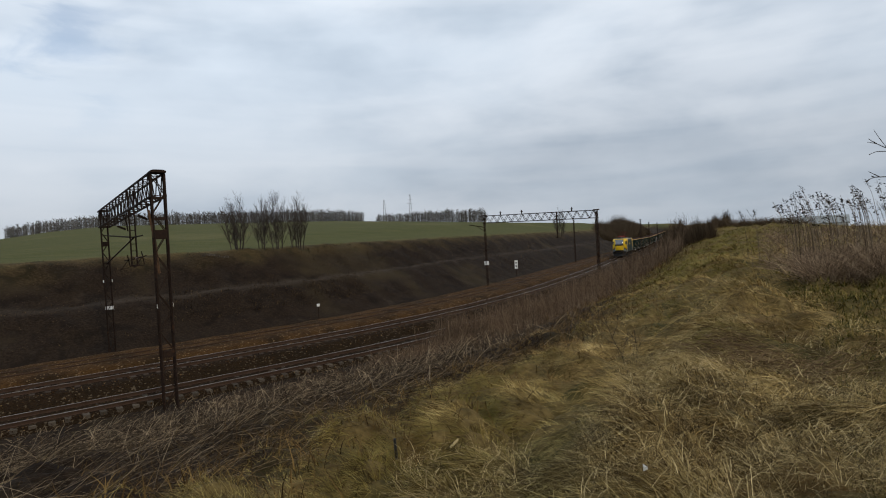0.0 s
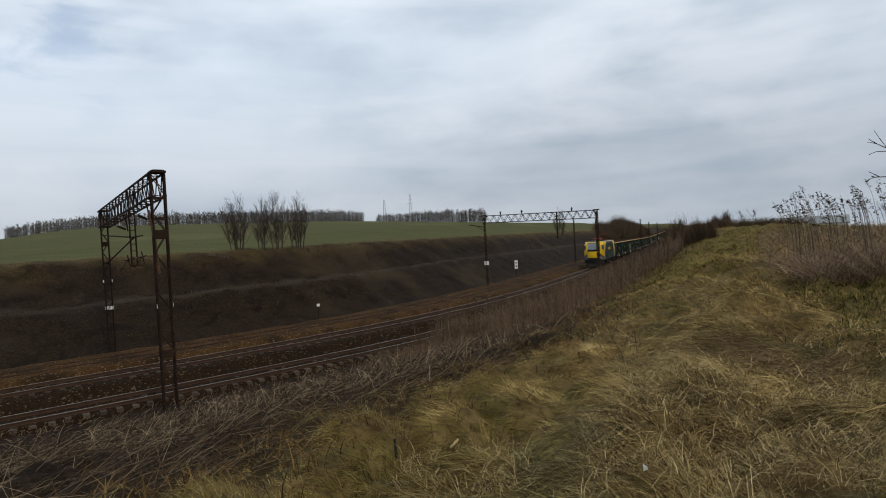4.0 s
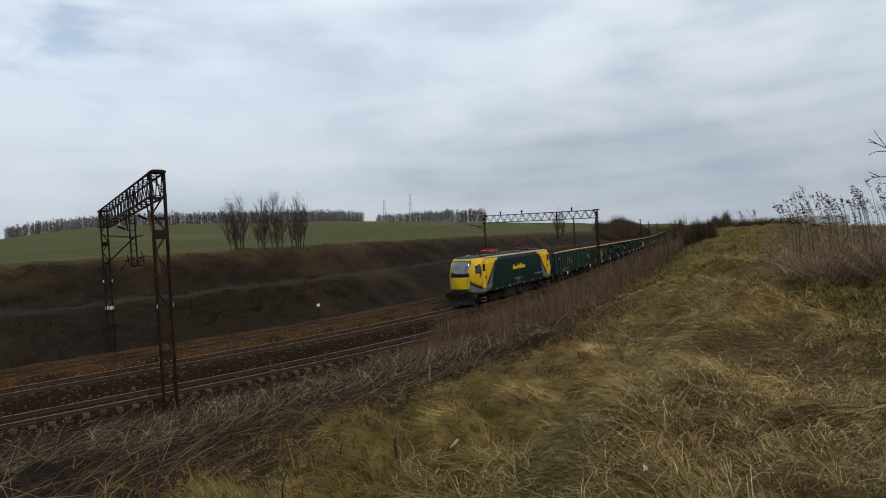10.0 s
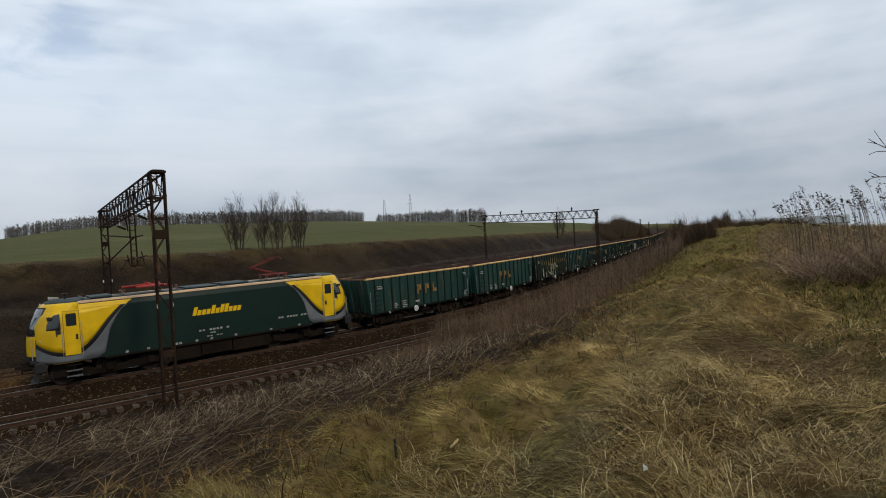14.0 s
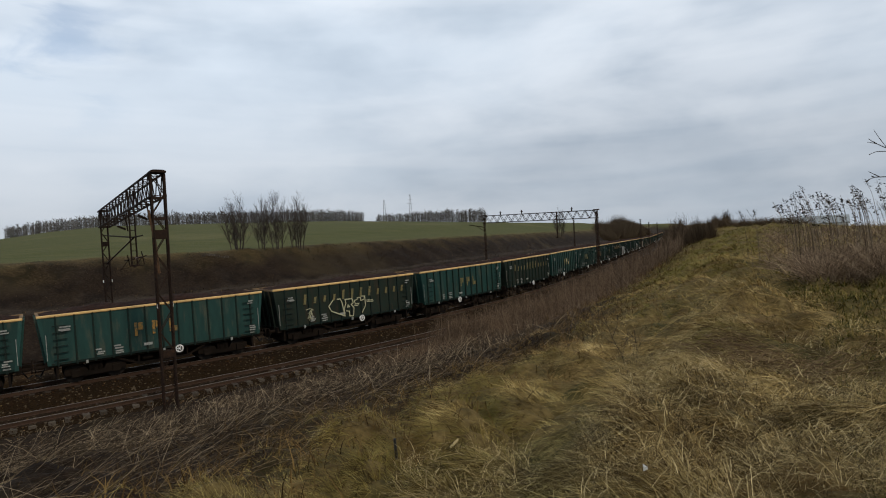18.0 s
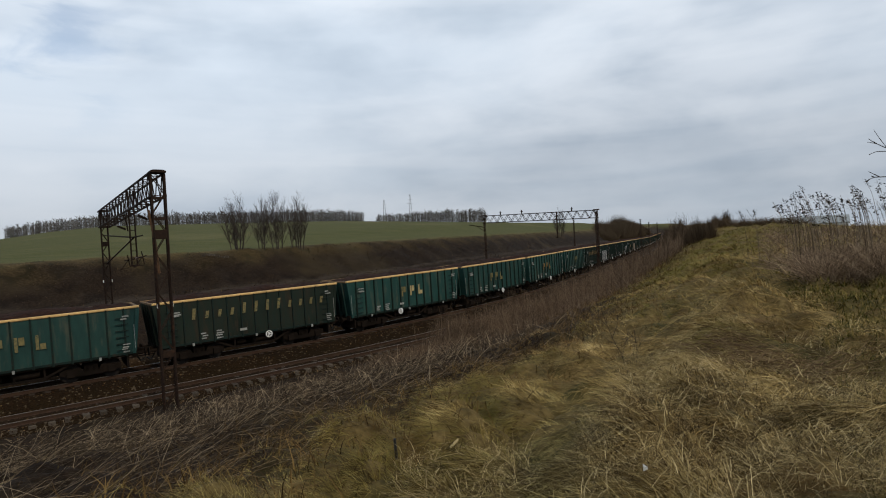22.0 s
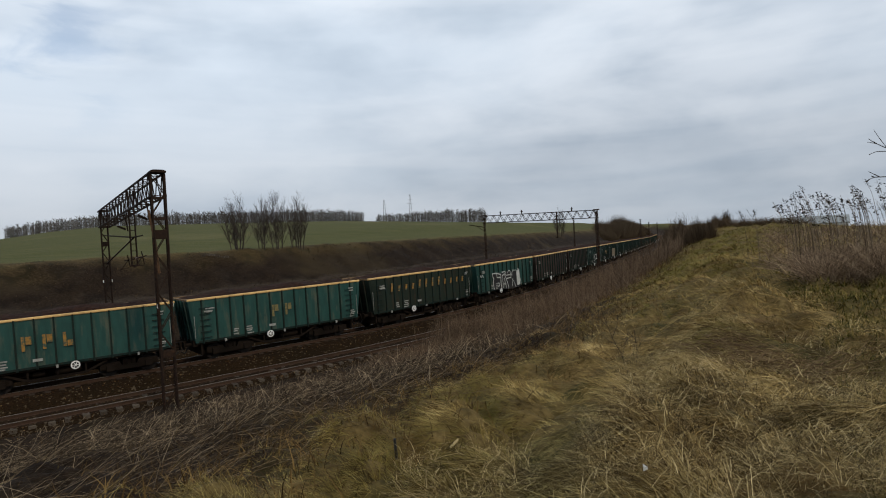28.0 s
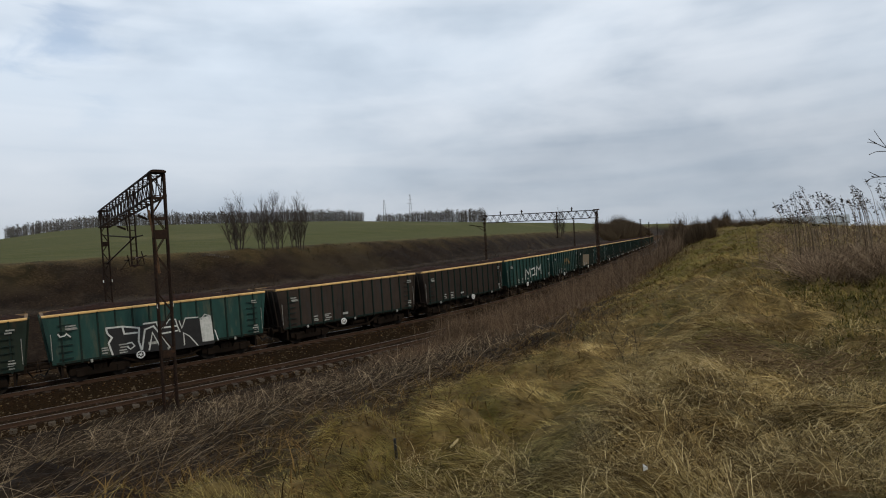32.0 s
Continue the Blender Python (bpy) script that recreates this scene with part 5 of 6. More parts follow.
        scrawl(w, tag, M["graffiti_white"], 0.085, "white sprayed outlines")
        tag = [[(0.03, 2.4), (-0.15, 2.62), (-0.45, 2.58), (-0.52, 2.22), (-0.63, 1.88)], [(-0.63, 2.46), (-0.74, 2.05), (-0.95, 2.57), (-1.61, 2.53)], [(-0.81, 1.13), (-0.81, 1.78), (-1.1, 1.56), (-1.5, 0.98)], [(-2.45, 1.7), (-2.59, 1.12)], [(-1.79, 2.44), (-1.97, 2.64), (-2.23, 2.53)], [(4.87, 2.59), (4.8, 2.45), (4.6, 2.48), (4.53, 2.57), (4.37, 2.39)], [(1.93, 1.66), (1.73, 1.68), (1.6, 1.48), (1.8, 1.34), (1.93, 1.48)]]
        scrawl(w, tag, M["graffiti_white"], 0.06, "white sprayed outlines")
    if k == 13:
        scrawl(w, [[(1.4, 1.5), (1.2, 2.4), (0.6, 1.9), (0.2, 2.4), (0.1, 1.6)], [(-0.3, 1.7), (-1.0, 1.75), (-0.9, 2.4), (-0.2, 2.3)], [(-1.3, 1.6), (-1.5, 2.5), (-2.1, 2.1), (-2.5, 2.6), (-2.6, 1.7)]], M["graffiti_white"], 0.14, "white sprayed tag")
    if k == 15:
        part("graffiti", Mesh().plate([(3.2, 1.3), (-1.0, 1.3), (-1.4, 2.6), (2.8, 2.7)], SIDE_Y, 0.003), M["graffiti_tan"], w, "tan sprayed panel")

# ---------------------------------------------------------------- plants
def ribbons(base, lean, length, width, droop, rise, seg=4, along=None, cross=None):
    """Curved blades: base (n, 3), lean: compass angle, droop 0..1, rise: share of the length that stands up;
    along, cross: the slope of the ground in the blade's direction and across it. Triangles."""
    n = len(base)
    dx, dy = np.sin(lean), np.cos(lean)
    sx, sy = np.cos(lean), -np.sin(lean)
    t = np.linspace(0, 1, seg + 1)
    up = (t[None, :] - 0.55 * droop[:, None] * t[None, :] ** 2.2) * (length * rise)[:, None]
    out = (0.25 * t[None, :] + 0.75 * t[None, :] ** 1.7) * (length * np.sqrt(np.clip(1 - rise ** 2, 0.05, 1)))[:, None]
    cx = base[:, 0, None] + dx[:, None] * out
    cy = base[:, 1, None] + dy[:, None] * out
    cz = base[:, 2, None] + up
    if along is not None:
        cz = cz + along[:, None] * out
    w = (width[:, None] * (1 - t[None, :] ** 1.5) * 0.5 + width[:, None] * 0.06)
    tip = 0.0 if cross is None else cross[:, None] * w
    left = np.stack([cx - sx[:, None] * w, cy - sy[:, None] * w, cz - tip], -1)
    right = np.stack([cx + sx[:, None] * w, cy + sy[:, None] * w, cz + tip], -1)
    verts = np.stack([left, right], 2).reshape(-1, 3)
    k = 2 * (seg + 1)
    f = []
    for i in range(seg):
        f += [(2 * i, 2 * i + 1, 2 * i + 3), (2 * i, 2 * i + 3, 2 * i + 2)]
    faces = (np.arange(n)[:, None, None] * k + np.array(f)[None]).reshape(-1, 3)
    return verts, faces


def rods(paths, radius, taper=0.5):
    """Three-sided stems along paths (n, k, 3)."""
    n, k, _ = paths.shape
    d = np.gradient(paths, axis=1)
    d /= np.linalg.norm(d, axis=2, keepdims=True) + 1e-9
    ref = np.zeros_like(d)
    ref[..., 0], ref[..., 1], ref[..., 2] = 0.31, 0.62, 0.72
    a = np.cross(d, ref)
    a /= np.linalg.norm(a, axis=2, keepdims=True) + 1e-9
    b = np.cross(d, a)
    rad = radius[:, None, None] * np.linspace(1, taper, k)[None, :, None]
    ring = [paths + rad * (a * math.cos(q) + b * math.sin(q)) for q in (0, math.tau / 3, 2 * math.tau / 3)]
    verts = np.stack(ring, 2).reshape(-1, 3)
    f = []
    for i in range(k - 1):
        for j in range(3):
            p, q = 3 * i + j, 3 * i + (j + 1) % 3
            f += [(p, q, q + 3), (p, q + 3, p + 3)]
    faces = (np.arange(n)[:, None, None] * (3 * k) + np.array(f)[None]).reshape(-1, 3)
    return verts, faces


def merge(parts):
    vs, fs, n = [], [], 0
    for v, f in parts:
        vs.append(v)
        fs.append(f + n)
        n += len(v)
    return np.concatenate(vs), np.concatenate(fs)


def scatter(rs, r0, r1, a0, a1, n):
    """Places in the plan, evenly over a sector before the camera."""
    r = np.sqrt(rs.uniform(r0 * r0, r1 * r1, n))
    a = np.radians(rs.uniform(a0, a1, n))
    return r * np.sin(a), r * np.cos(a)


def grass(seed, r0, r1, tufts, blades, long, wide, spread, a0=-41, a1=42, seg=3, stand=0.34, loose=1.0):
    """Tufts combed over the mounds and down the slope."""
    rs = np.random.RandomState(seed)
    x, y = scatter(rs, r0, r1, a0, a1, tufts)
    s, o = to_line(x, y)
    keep = o > edge_of_grass(s) - 0.3 + 0.5 * wave(x, y, 5.0, 11) + rs.uniform(-1.8, 0.9, len(x))
    # the trodden green strip has little of it
    lane = np.degrees(np.arctan2(x, y)) > 38.2 - 0.35 * np.hypot(x, y) + 2.5 * wave(x, y, 2.2, 51)
    keep &= ~(lane & (np.hypot(x, y) > 4.2) & (rs.uniform(0, 1, len(x)) < 0.5))
    x, y, s, o = x[keep], y[keep], s[keep], o[keep]
    n = len(x)
    comb = np.radians(-62) + 0.55 * wave(x, y, 4.5, 31) + 0.35 * wave(x, y, 1.4, 32)
    gx = (height(x + 0.09, y) - height(x - 0.09, y)) / 0.18
    gy = (height(x, y + 0.09) - height(x, y - 0.09)) / 0.18
    dx, dy = np.sin(comb) - 1.3 * np.clip(gx, -1, 1), np.cos(comb) - 1.3 * np.clip(gy, -1, 1)
    comb = np.arctan2(dx, dy)
    crown = np.clip(tussocks(x, y), 0, 1.2)
    vigour = np.clip(0.5 + 0.7 * crown + 0.2 * wave(x, y, 2.6, 33) + 0.5 * on_fold(x, y), 0.35, 1.8) * np.clip((o - edge_of_grass(s) + 2.5) / 4.5, 0.55, 1.0)
    mess = np.clip(0.42 + 0.25 * wave(x, y, 3.7, 35), 0.2, 0.8)
    idx = np.repeat(np.arange(n), blades)
    ang, rad = rs.uniform(0, math.tau, len(idx)), spread * np.sqrt(rs.uniform(0, 1, len(idx)))
    bx, by = x[idx] + rad * np.cos(ang), y[idx] + rad * np.sin(ang)
    lean = comb[idx] + rs.normal(0, 1, len(idx)) * mess[idx] * loose
    length = long * vigour[idx] * rs.uniform(0.55, 1.25, len(idx))
    base = np.stack([bx, by, height(bx, by) - 0.03], -1)
    rise = np.clip(rs.normal(stand, 0.16, len(idx)) + (0.10 * wave(x, y, 3.1, 34) + 0.12 * on_fold(x, y))[idx], 0.10, 0.95)
    droop = np.clip(rs.normal(0.95, 0.35, len(idx)), 0.1, 1.6)
    width = wide * rs.uniform(0.6, 1.5, len(idx))
    gx, gy = np.clip(gx[idx], -1.2, 1.2), np.clip(gy[idx], -1.2, 1.2)
    return ribbons(base, lean, length, width, droop, rise, seg, gx * np.sin(lean) + gy * np.cos(lean), gx * np.cos(lean) - gy * np.sin(lean))


def grass_mat(name, tones, single, patch):
    """Tone from blade to blade (single) and from tuft to tuft (patch)."""
    m, t, s = start(name)
    geo = t.nodes.new("ShaderNodeNewGeometry")
    cr = t.nodes.new("ShaderNodeValToRGB")
    while len(cr.color_ramp.elements) < len(tones):
        cr.color_ramp.elements.new(0.5)
    for e, (p, c) in zip(cr.color_ramp.elements, tones):
        e.position, e.color = p, (*c, 1)
    rnd, pos = geo.outputs["Random Per Island"], geo.outputs["Position"]

    def mad(a, k, b):
        n = t.nodes.new("ShaderNodeMath")
        n.operation, n.inputs[1].default_value = "MULTIPLY_ADD", k
        t.links.new(a, n.inputs[0])
        if isinstance(b, (int, float)):
            n.inputs[2].default_value = b
        else:
            t.links.new(b, n.inputs[2])
        return n.outputs[0]
    tuft = mad(noise_of(t, pos, 1.7, 4.0, (1.0, 0.75, 1.0), 0.6), patch, 0.5 - 0.5 * patch - 0.5 * single)
    t.links.new(mad(rnd, single, tuft), cr.inputs[0])
    sep = t.nodes.new("ShaderNodeSeparateXYZ")
    t.links.new(pos, sep.inputs[0])
    # greener along the brow, away from the trodden end
    green = mad(rnd, 0.16, mad(sep.outputs[1], 0.0075, noise_of(t, pos, 0.42, 4.0)))
    col = rgb(t, cr.outputs[0], (0.150, 0.124, 0.030), ramp(t, green, 0.65, 0.86))
    col = rgb(t, col, (0.13, 0.072, 0.024), ramp(t, noise_of(t, pos, 0.8, 3.0), 0.57, 0.72))
    # olive, and darkened as painted shade, down the slope; lighter on the brow
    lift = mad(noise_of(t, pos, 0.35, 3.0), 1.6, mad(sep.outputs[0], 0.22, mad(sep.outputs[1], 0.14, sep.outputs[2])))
    olive_shade = t.nodes.new("ShaderNodeMixRGB")
    olive_shade.blend_type, olive_shade.inputs[0].default_value, olive_shade.inputs[2].default_value = "MULTIPLY", 1.0, (0.66, 0.70, 0.56, 1)
    t.links.new(col, olive_shade.inputs[1])
    col = rgb(t, olive_shade.outputs[0], col, ramp(t, lift, 5.2, 6.5))
    t.links.new(col, s.inputs["Base Color"])
    s.inputs["Roughness"].default_value = 0.8
    s.inputs["Specular IOR Level"].default_value = 0.08
    return m


v, f = grass(41, 1.3, 5.5, 3900, 24, 0.30, 0.0034, 0.14)
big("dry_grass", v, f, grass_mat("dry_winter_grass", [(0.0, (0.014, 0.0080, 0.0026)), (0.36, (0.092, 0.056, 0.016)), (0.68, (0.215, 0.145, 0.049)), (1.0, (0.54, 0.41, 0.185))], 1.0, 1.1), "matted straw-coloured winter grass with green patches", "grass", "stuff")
v, f = merge([grass(42, 5.0, 12.0, 7400, 22, 0.36, 0.0062, 0.20, -41, 42, 2), grass(43, 11.0, 26.0, 8600, 18, 0.34, 0.0095, 0.26, -41, 42, 2, 0.48, 1.5)])
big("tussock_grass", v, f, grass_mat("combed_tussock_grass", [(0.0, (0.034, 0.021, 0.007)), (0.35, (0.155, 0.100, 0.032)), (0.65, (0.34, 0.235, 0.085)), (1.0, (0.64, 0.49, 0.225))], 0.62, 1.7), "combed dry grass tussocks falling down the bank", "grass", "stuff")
v, f = merge([grass(44, 24.0, 52.0, 13500, 16, 0.34, 0.026, 0.36, 4, 40, 2, 0.62, 2.2), grass(45, 50.0, 95.0, 5500, 12, 0.40, 0.042, 0.6, 10, 40, 2, 0.62, 2.2)])
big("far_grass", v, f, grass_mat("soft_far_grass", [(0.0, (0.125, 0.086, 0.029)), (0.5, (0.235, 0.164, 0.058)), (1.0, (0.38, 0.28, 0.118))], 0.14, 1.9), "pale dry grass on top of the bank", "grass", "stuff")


def straw(seed, n, r0, r1, a0, a1, wide):
    """Bleached blades lying criss-cross near by."""
    rs = np.random.RandomState(seed)
    x, y = scatter(rs, r0, r1, a0, a1, n)
    s, o = to_line(x, y)
    ok = (o > edge_of_grass(s) + 0.8) & (wave(x, y, 1.7, 56) + rs.uniform(-0.8, 1.0, n) > -0.15)
    x, y = x[ok], y[ok]
    n = len(x)
    base = np.stack([x, y, height(x, y) + rs.uniform(0.02, 0.20, n)], -1)
    return ribbons(base, rs.uniform(0, math.tau, n), rs.uniform(0.08, 0.30, n), wide * rs.uniform(0.6, 1.3, n), rs.uniform(0.2, 1.3, n), rs.uniform(0.05, 0.75, n), 2)


v, f = merge([straw(57, 17000, 1.4, 5.0, 12, 42, 0.0030), straw(58, 13000, 4.5, 9.0, 15, 42, 0.0044), straw(59, 2600, 4.0, 5.6, -6, 8, 0.0030)])
big("bleached_straw", v, f, island_mat("bleached_straw", [(0.018, 0.011, 0.005), (0.065, 0.044, 0.018), (0.155, 0.114, 0.050), (0.30, 0.232, 0.115), (0.62, 0.51, 0.30)], 0.8, False), "bleached straw blades lying over the grass", "grass", "stuff")


def green_sward(seed):
    """Short green grass of the trodden strip."""
    rs = np.random.RandomState(seed)
    x, y = scatter(rs, 1.3, 16, 20, 42, 34000)
    az, r = np.degrees(np.arctan2(x, y)), np.hypot(x, y)
    ok = (az > 36.2 - 0.35 * r + 2.8 * wave(x, y, 2.2, 51)) | (rs.uniform(0, 1, len(x)) < 0.04)
    x, y = x[ok], y[ok]
    n = len(x)
    base = np.stack([x, y, height(x, y) - 0.02], -1)
    return ribbons(base, rs.uniform(0, math.tau, n), rs.uniform(0.10, 0.30, n), rs.uniform(0.004, 0.008, n) * (0.7 + np.hypot(x, y) / 8), rs.uniform(0.2, 1.2, n), rs.uniform(0.3, 0.95, n))


v, f = green_sward(52)
big("green_grass", v, f, island_mat("short_green_grass", [(0.027, 0.032, 0.0095), (0.058, 0.062, 0.019), (0.105, 0.096, 0.033), (0.22, 0.175, 0.075)], 0.8), "short green grass beside the dry bank", "grass", "stuff")


def stems(seed, n, s0, s1, o0, o1, long, rad, up, comb, spread, inside=True, k=4, mess=0.45):
    """Dead stalks, lying and arching over the low part of the bank."""
    rs = np.random.RandomState(seed)
    s, o = rs.uniform(s0, s1, n), rs.uniform(o0, o1, n)
    p = on_line(s, o)
    x, y = p[:, 0], p[:, 1]
    if inside:
        ok = (o < edge_of_grass(s) + 0.5 * wave(x, y, 5.0, 11) + rs.uniform(-1.2, 0.9, n)) & (0.35 + wave(x, y, 3.3, 61) + rs.uniform(-0.4, 0.9, n) > 0)
        x, y, s, o = x[ok], y[ok], s[ok], o[ok]
    n = len(x)
    length = long * rs.uniform(0.4, 1.2, n)
    lean = comb + spread * wave(x, y, 4.0, 62) + rs.normal(0, mess, n)
    t = np.linspace(0, 1, k)
    stand = np.clip(rs.normal(up, 0.22, n), 0.02, 0.98)
    z0 = height(x, y)
    out = length * np.sqrt(1 - stand ** 2)
    px = x[:, None] + (np.sin(lean) * out)[:, None] * t
    py = y[:, None] + (np.cos(lean) * out)[:, None] * t
    arch = (length * stand)[:, None] * (t - rs.uniform(0.0, 0.6, n)[:, None] * t ** 2.5) + (0.12 * length * rs.uniform(0, 1, n))[:, None] * np.sin(t * math.pi)
    px = px + 0.05 * length[:, None] * rs.normal(0, 1, (n, k)) * t
    py = py + 0.05 * length[:, None] * rs.normal(0, 1, (n, k)) * t
    g = height(px, py)
    pz = np.maximum(z0[:, None] + arch, g + 0.03)
    return rods(np.stack([px, py, pz], -1), rad * rs.uniform(0.6, 1.3, n) * np.clip(np.hypot(x, y) / 17, 0.42, 1.2), 0.45)


pale = island_mat("bleached_dead_stalks", [(0.008, 0.0055, 0.004), (0.020, 0.014, 0.010), (0.037, 0.027, 0.019), (0.092, 0.071, 0.052), (0.36, 0.29, 0.215)], 0.85, False)
v, f = merge([
    stems(71, 12500, -47, -30, 10.2, 30.0, 1.15, 0.0054, 0.22, radians(62), 0.5, True, 5, 0.85),
    stems(72, 2600, -37, -24, 10.8, 22.0, 1.05, 0.0070, 0.50, radians(20), 1.2),
    stems(64, 2600, -48, -18, 6.1, 9.2, 0.5, 0.0060, 0.5, radians(20), 2.5, False),
    stems(70, 1700, -34, -27.5, 9.6, 20.0, 0.95, 0.0085, 0.62, radians(20), 3.5),
    stems(79, 2600, -42, -27, 11.0, 27.0, 0.9, 0.0070, 0.55, radians(20), 3.5),
])
def bundle(seed, cx, cy, n, lean, long):
    """A flattened heap of brown stalks in the grass."""
    rs = np.random.RandomState(seed)
    k = rs.normal(0, 0.34, n)
    x, y = cx + k * math.sin(lean) + rs.normal(0, 0.10, n), cy + k * math.cos(lean) + rs.normal(0, 0.10, n)
    t = np.linspace(0, 1, 5)
    L = long * rs.uniform(0.3, 1.2, n)
    a = lean + rs.normal(0, 0.20, n) + np.where(rs.uniform(0, 1, n) < 0.2, rs.normal(0, 0.9, n), 0)
    px, py = x[:, None] + (np.sin(a) * L)[:, None] * (t - 0.5), y[:, None] + (np.cos(a) * L)[:, None] * (t - 0.5)
    px = px + rs.normal(0, 0.012, (n, 5))
    pz = height(x, y)[:, None] + rs.uniform(0.12, 0.34, n)[:, None] + rs.normal(0, 0.06, n)[:, None] * (t - 0.5) * 2 + 0.02 * rs.normal(0, 1, (n, 5))
    return rods(np.stack([px, py, pz], -1), rs.uniform(0.0016, 0.0036, n), 0.6)


vb, fb = merge([bundle(77, 3.40, 6.7, 200, radians(128), 0.55), bundle(78, 3.50, 5.85, 150, radians(122), 0.5)])
big("flattened_stalks", vb, fb, island_mat("flattened_stalks", [(0.075, 0.048, 0.030), (0.18, 0.124, 0.082), (0.38, 0.28, 0.19)], 0.9, False), "flattened heap of brown stalks in the grass", "dead weeds", "stuff")
big("dead_stalks", v, f, pale, "bleached dead weed stalks lying over the bank", "dead weeds", "stuff")

twig_brown = island_mat("brown_twigs", [(0.042, 0.027, 0.018), (0.072, 0.048, 0.033), (0.108, 0.076, 0.054), (0.17, 0.125, 0.09)], 0.9, False)
v, f = merge([
    stems(73, 2600, -34, -12, 9.8, 19.0, 0.95, 0.007, 0.70, radians(0), 1.5),
    stems(74, 6500, -26, 22, 9.0, 17.0, 1.2, 0.0075, 0.88, radians(0), 1.5),
    stems(69, 7000, -20, 45, 7.3, 11.0, 1.35, 0.010, 0.88, radians(0), 1.5),
    stems(68, 8000, -21, 12, 7.2, 11.0, 2.35, 0.0085, 0.95, radians(0), 1.5, False),
    stems(66, 5000, -21, -4, 9.0, 14.0, 1.7, 0.0075, 0.93, radians(0), 1.5, False),
    stems(67, 2600, -25, -15, 8.0, 12.0, 1.0, 0.008, 0.85, radians(0), 1.5, False),
    stems(76, 1600, -10, 14, 9.0, 15.5, 2.6, 0.011, 0.96, radians(0), 1.5),
])
big("scrub", v, f, twig_brown, "leafless brown scrub on the bank above the tracks", "scrub", "stuff")


v, f = merge([stems(75, 8000, 0, 80, 7.6, 15.0, 1.3, 0.011, 0.90, radians(0), 1.5), stems(65, 4000, 40, 130, 7.6, 15.0, 1.6, 0.02, 0.9, radians(0), 1.5)])
big("far_scrub_bank", v, f, island_mat("grey_brown_twigs", [(0.060, 0.045, 0.036), (0.085, 0.065, 0.052), (0.12, 0.094, 0.076), (0.17, 0.14, 0.115)], 0.9, False), "grey-brown leafless scrub along the bank", "scrub", "stuff")


def litter(seed, n, s0, s1, o0, o1, long, wide, rise, near):
    rs = np.random.RandomState(seed)
    s, o = rs.uniform(s0, s1, n), rs.uniform(o0, o1, n)
    p = on_line(s, o)
    x, y = p[:, 0], p[:, 1]
    if near:
        ok = abs(o - edge_of_grass(s)) < 2.4 if near == "edge" else o < edge_of_grass(s) + 1.5
        x, y = x[ok], y[ok]
    ok = 0.55 + 0.8 * wave(x, y, 2.7, seed) + rs.uniform(-0.6, 0.6, len(x)) > 0
    x, y = x[ok], y[ok]
    n = len(x)
    base = np.stack([x, y, height(x, y) - 0.02], -1)
    return ribbons(base, rs.uniform(0, math.tau, n), long * rs.uniform(0.4, 1.3, n), wide * rs.uniform(0.6, 1.4, n), rs.uniform(0.2, 1.4, n), np.clip(rs.normal(rise, 0.25, n), 0.1, 0.95), 3)


v, f = merge([
    litter(81, 32000, -50, -12, 7.6, 31, 0.40, 0.012, 0.45, True),
    litter(86, 26000, -38, -13, 16.5, 31, 0.34, 0.008, 0.5, True),
    litter(82, 22000, -20, 70, 7.8, 18, 0.6, 0.028, 0.6, True),
])
big("brown_undergrowth", v, f, island_mat("brown_undergrowth", [(0.014, 0.0095, 0.0062), (0.030, 0.020, 0.0125), (0.056, 0.038, 0.023), (0.105, 0.074, 0.046), (0.060, 0.048, 0.017)], 0.95), "dead brown undergrowth on the lower bank", "undergrowth", "stuff")
v, f = merge([litter(90, 60000, -40, -10, 15, 32, 0.42, 0.010, 0.55, "edge"), litter(91, 12000, -12, 30, 12, 19, 0.45, 0.02, 0.6, "edge")])
big("fringe_grass", v, f, island_mat("brown_fringe_grass", [(0.022, 0.0145, 0.008), (0.055, 0.037, 0.018), (0.105, 0.073, 0.034), (0.18, 0.132, 0.064)], 0.9), "brown dead grass between the scrub and the pale tussocks", "grass", "stuff")
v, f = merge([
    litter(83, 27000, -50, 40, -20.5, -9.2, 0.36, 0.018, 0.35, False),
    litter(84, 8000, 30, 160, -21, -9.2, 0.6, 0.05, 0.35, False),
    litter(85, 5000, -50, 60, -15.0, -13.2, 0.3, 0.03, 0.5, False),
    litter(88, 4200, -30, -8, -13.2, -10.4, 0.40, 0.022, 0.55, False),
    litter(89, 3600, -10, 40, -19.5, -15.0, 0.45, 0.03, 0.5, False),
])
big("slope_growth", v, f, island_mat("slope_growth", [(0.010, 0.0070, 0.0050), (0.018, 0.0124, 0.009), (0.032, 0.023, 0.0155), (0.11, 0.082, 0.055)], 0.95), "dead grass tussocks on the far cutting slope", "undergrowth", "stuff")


# ---------------------------------------------------------------- trees
M["bark"] = surf("grey_brown_bark", (0.060, 0.048, 0.040), (0.038, 0.031, 0.027), 9, 1.2, 0.95, 0, 0.5, 0.01, streak=(1, 1, 0.3))


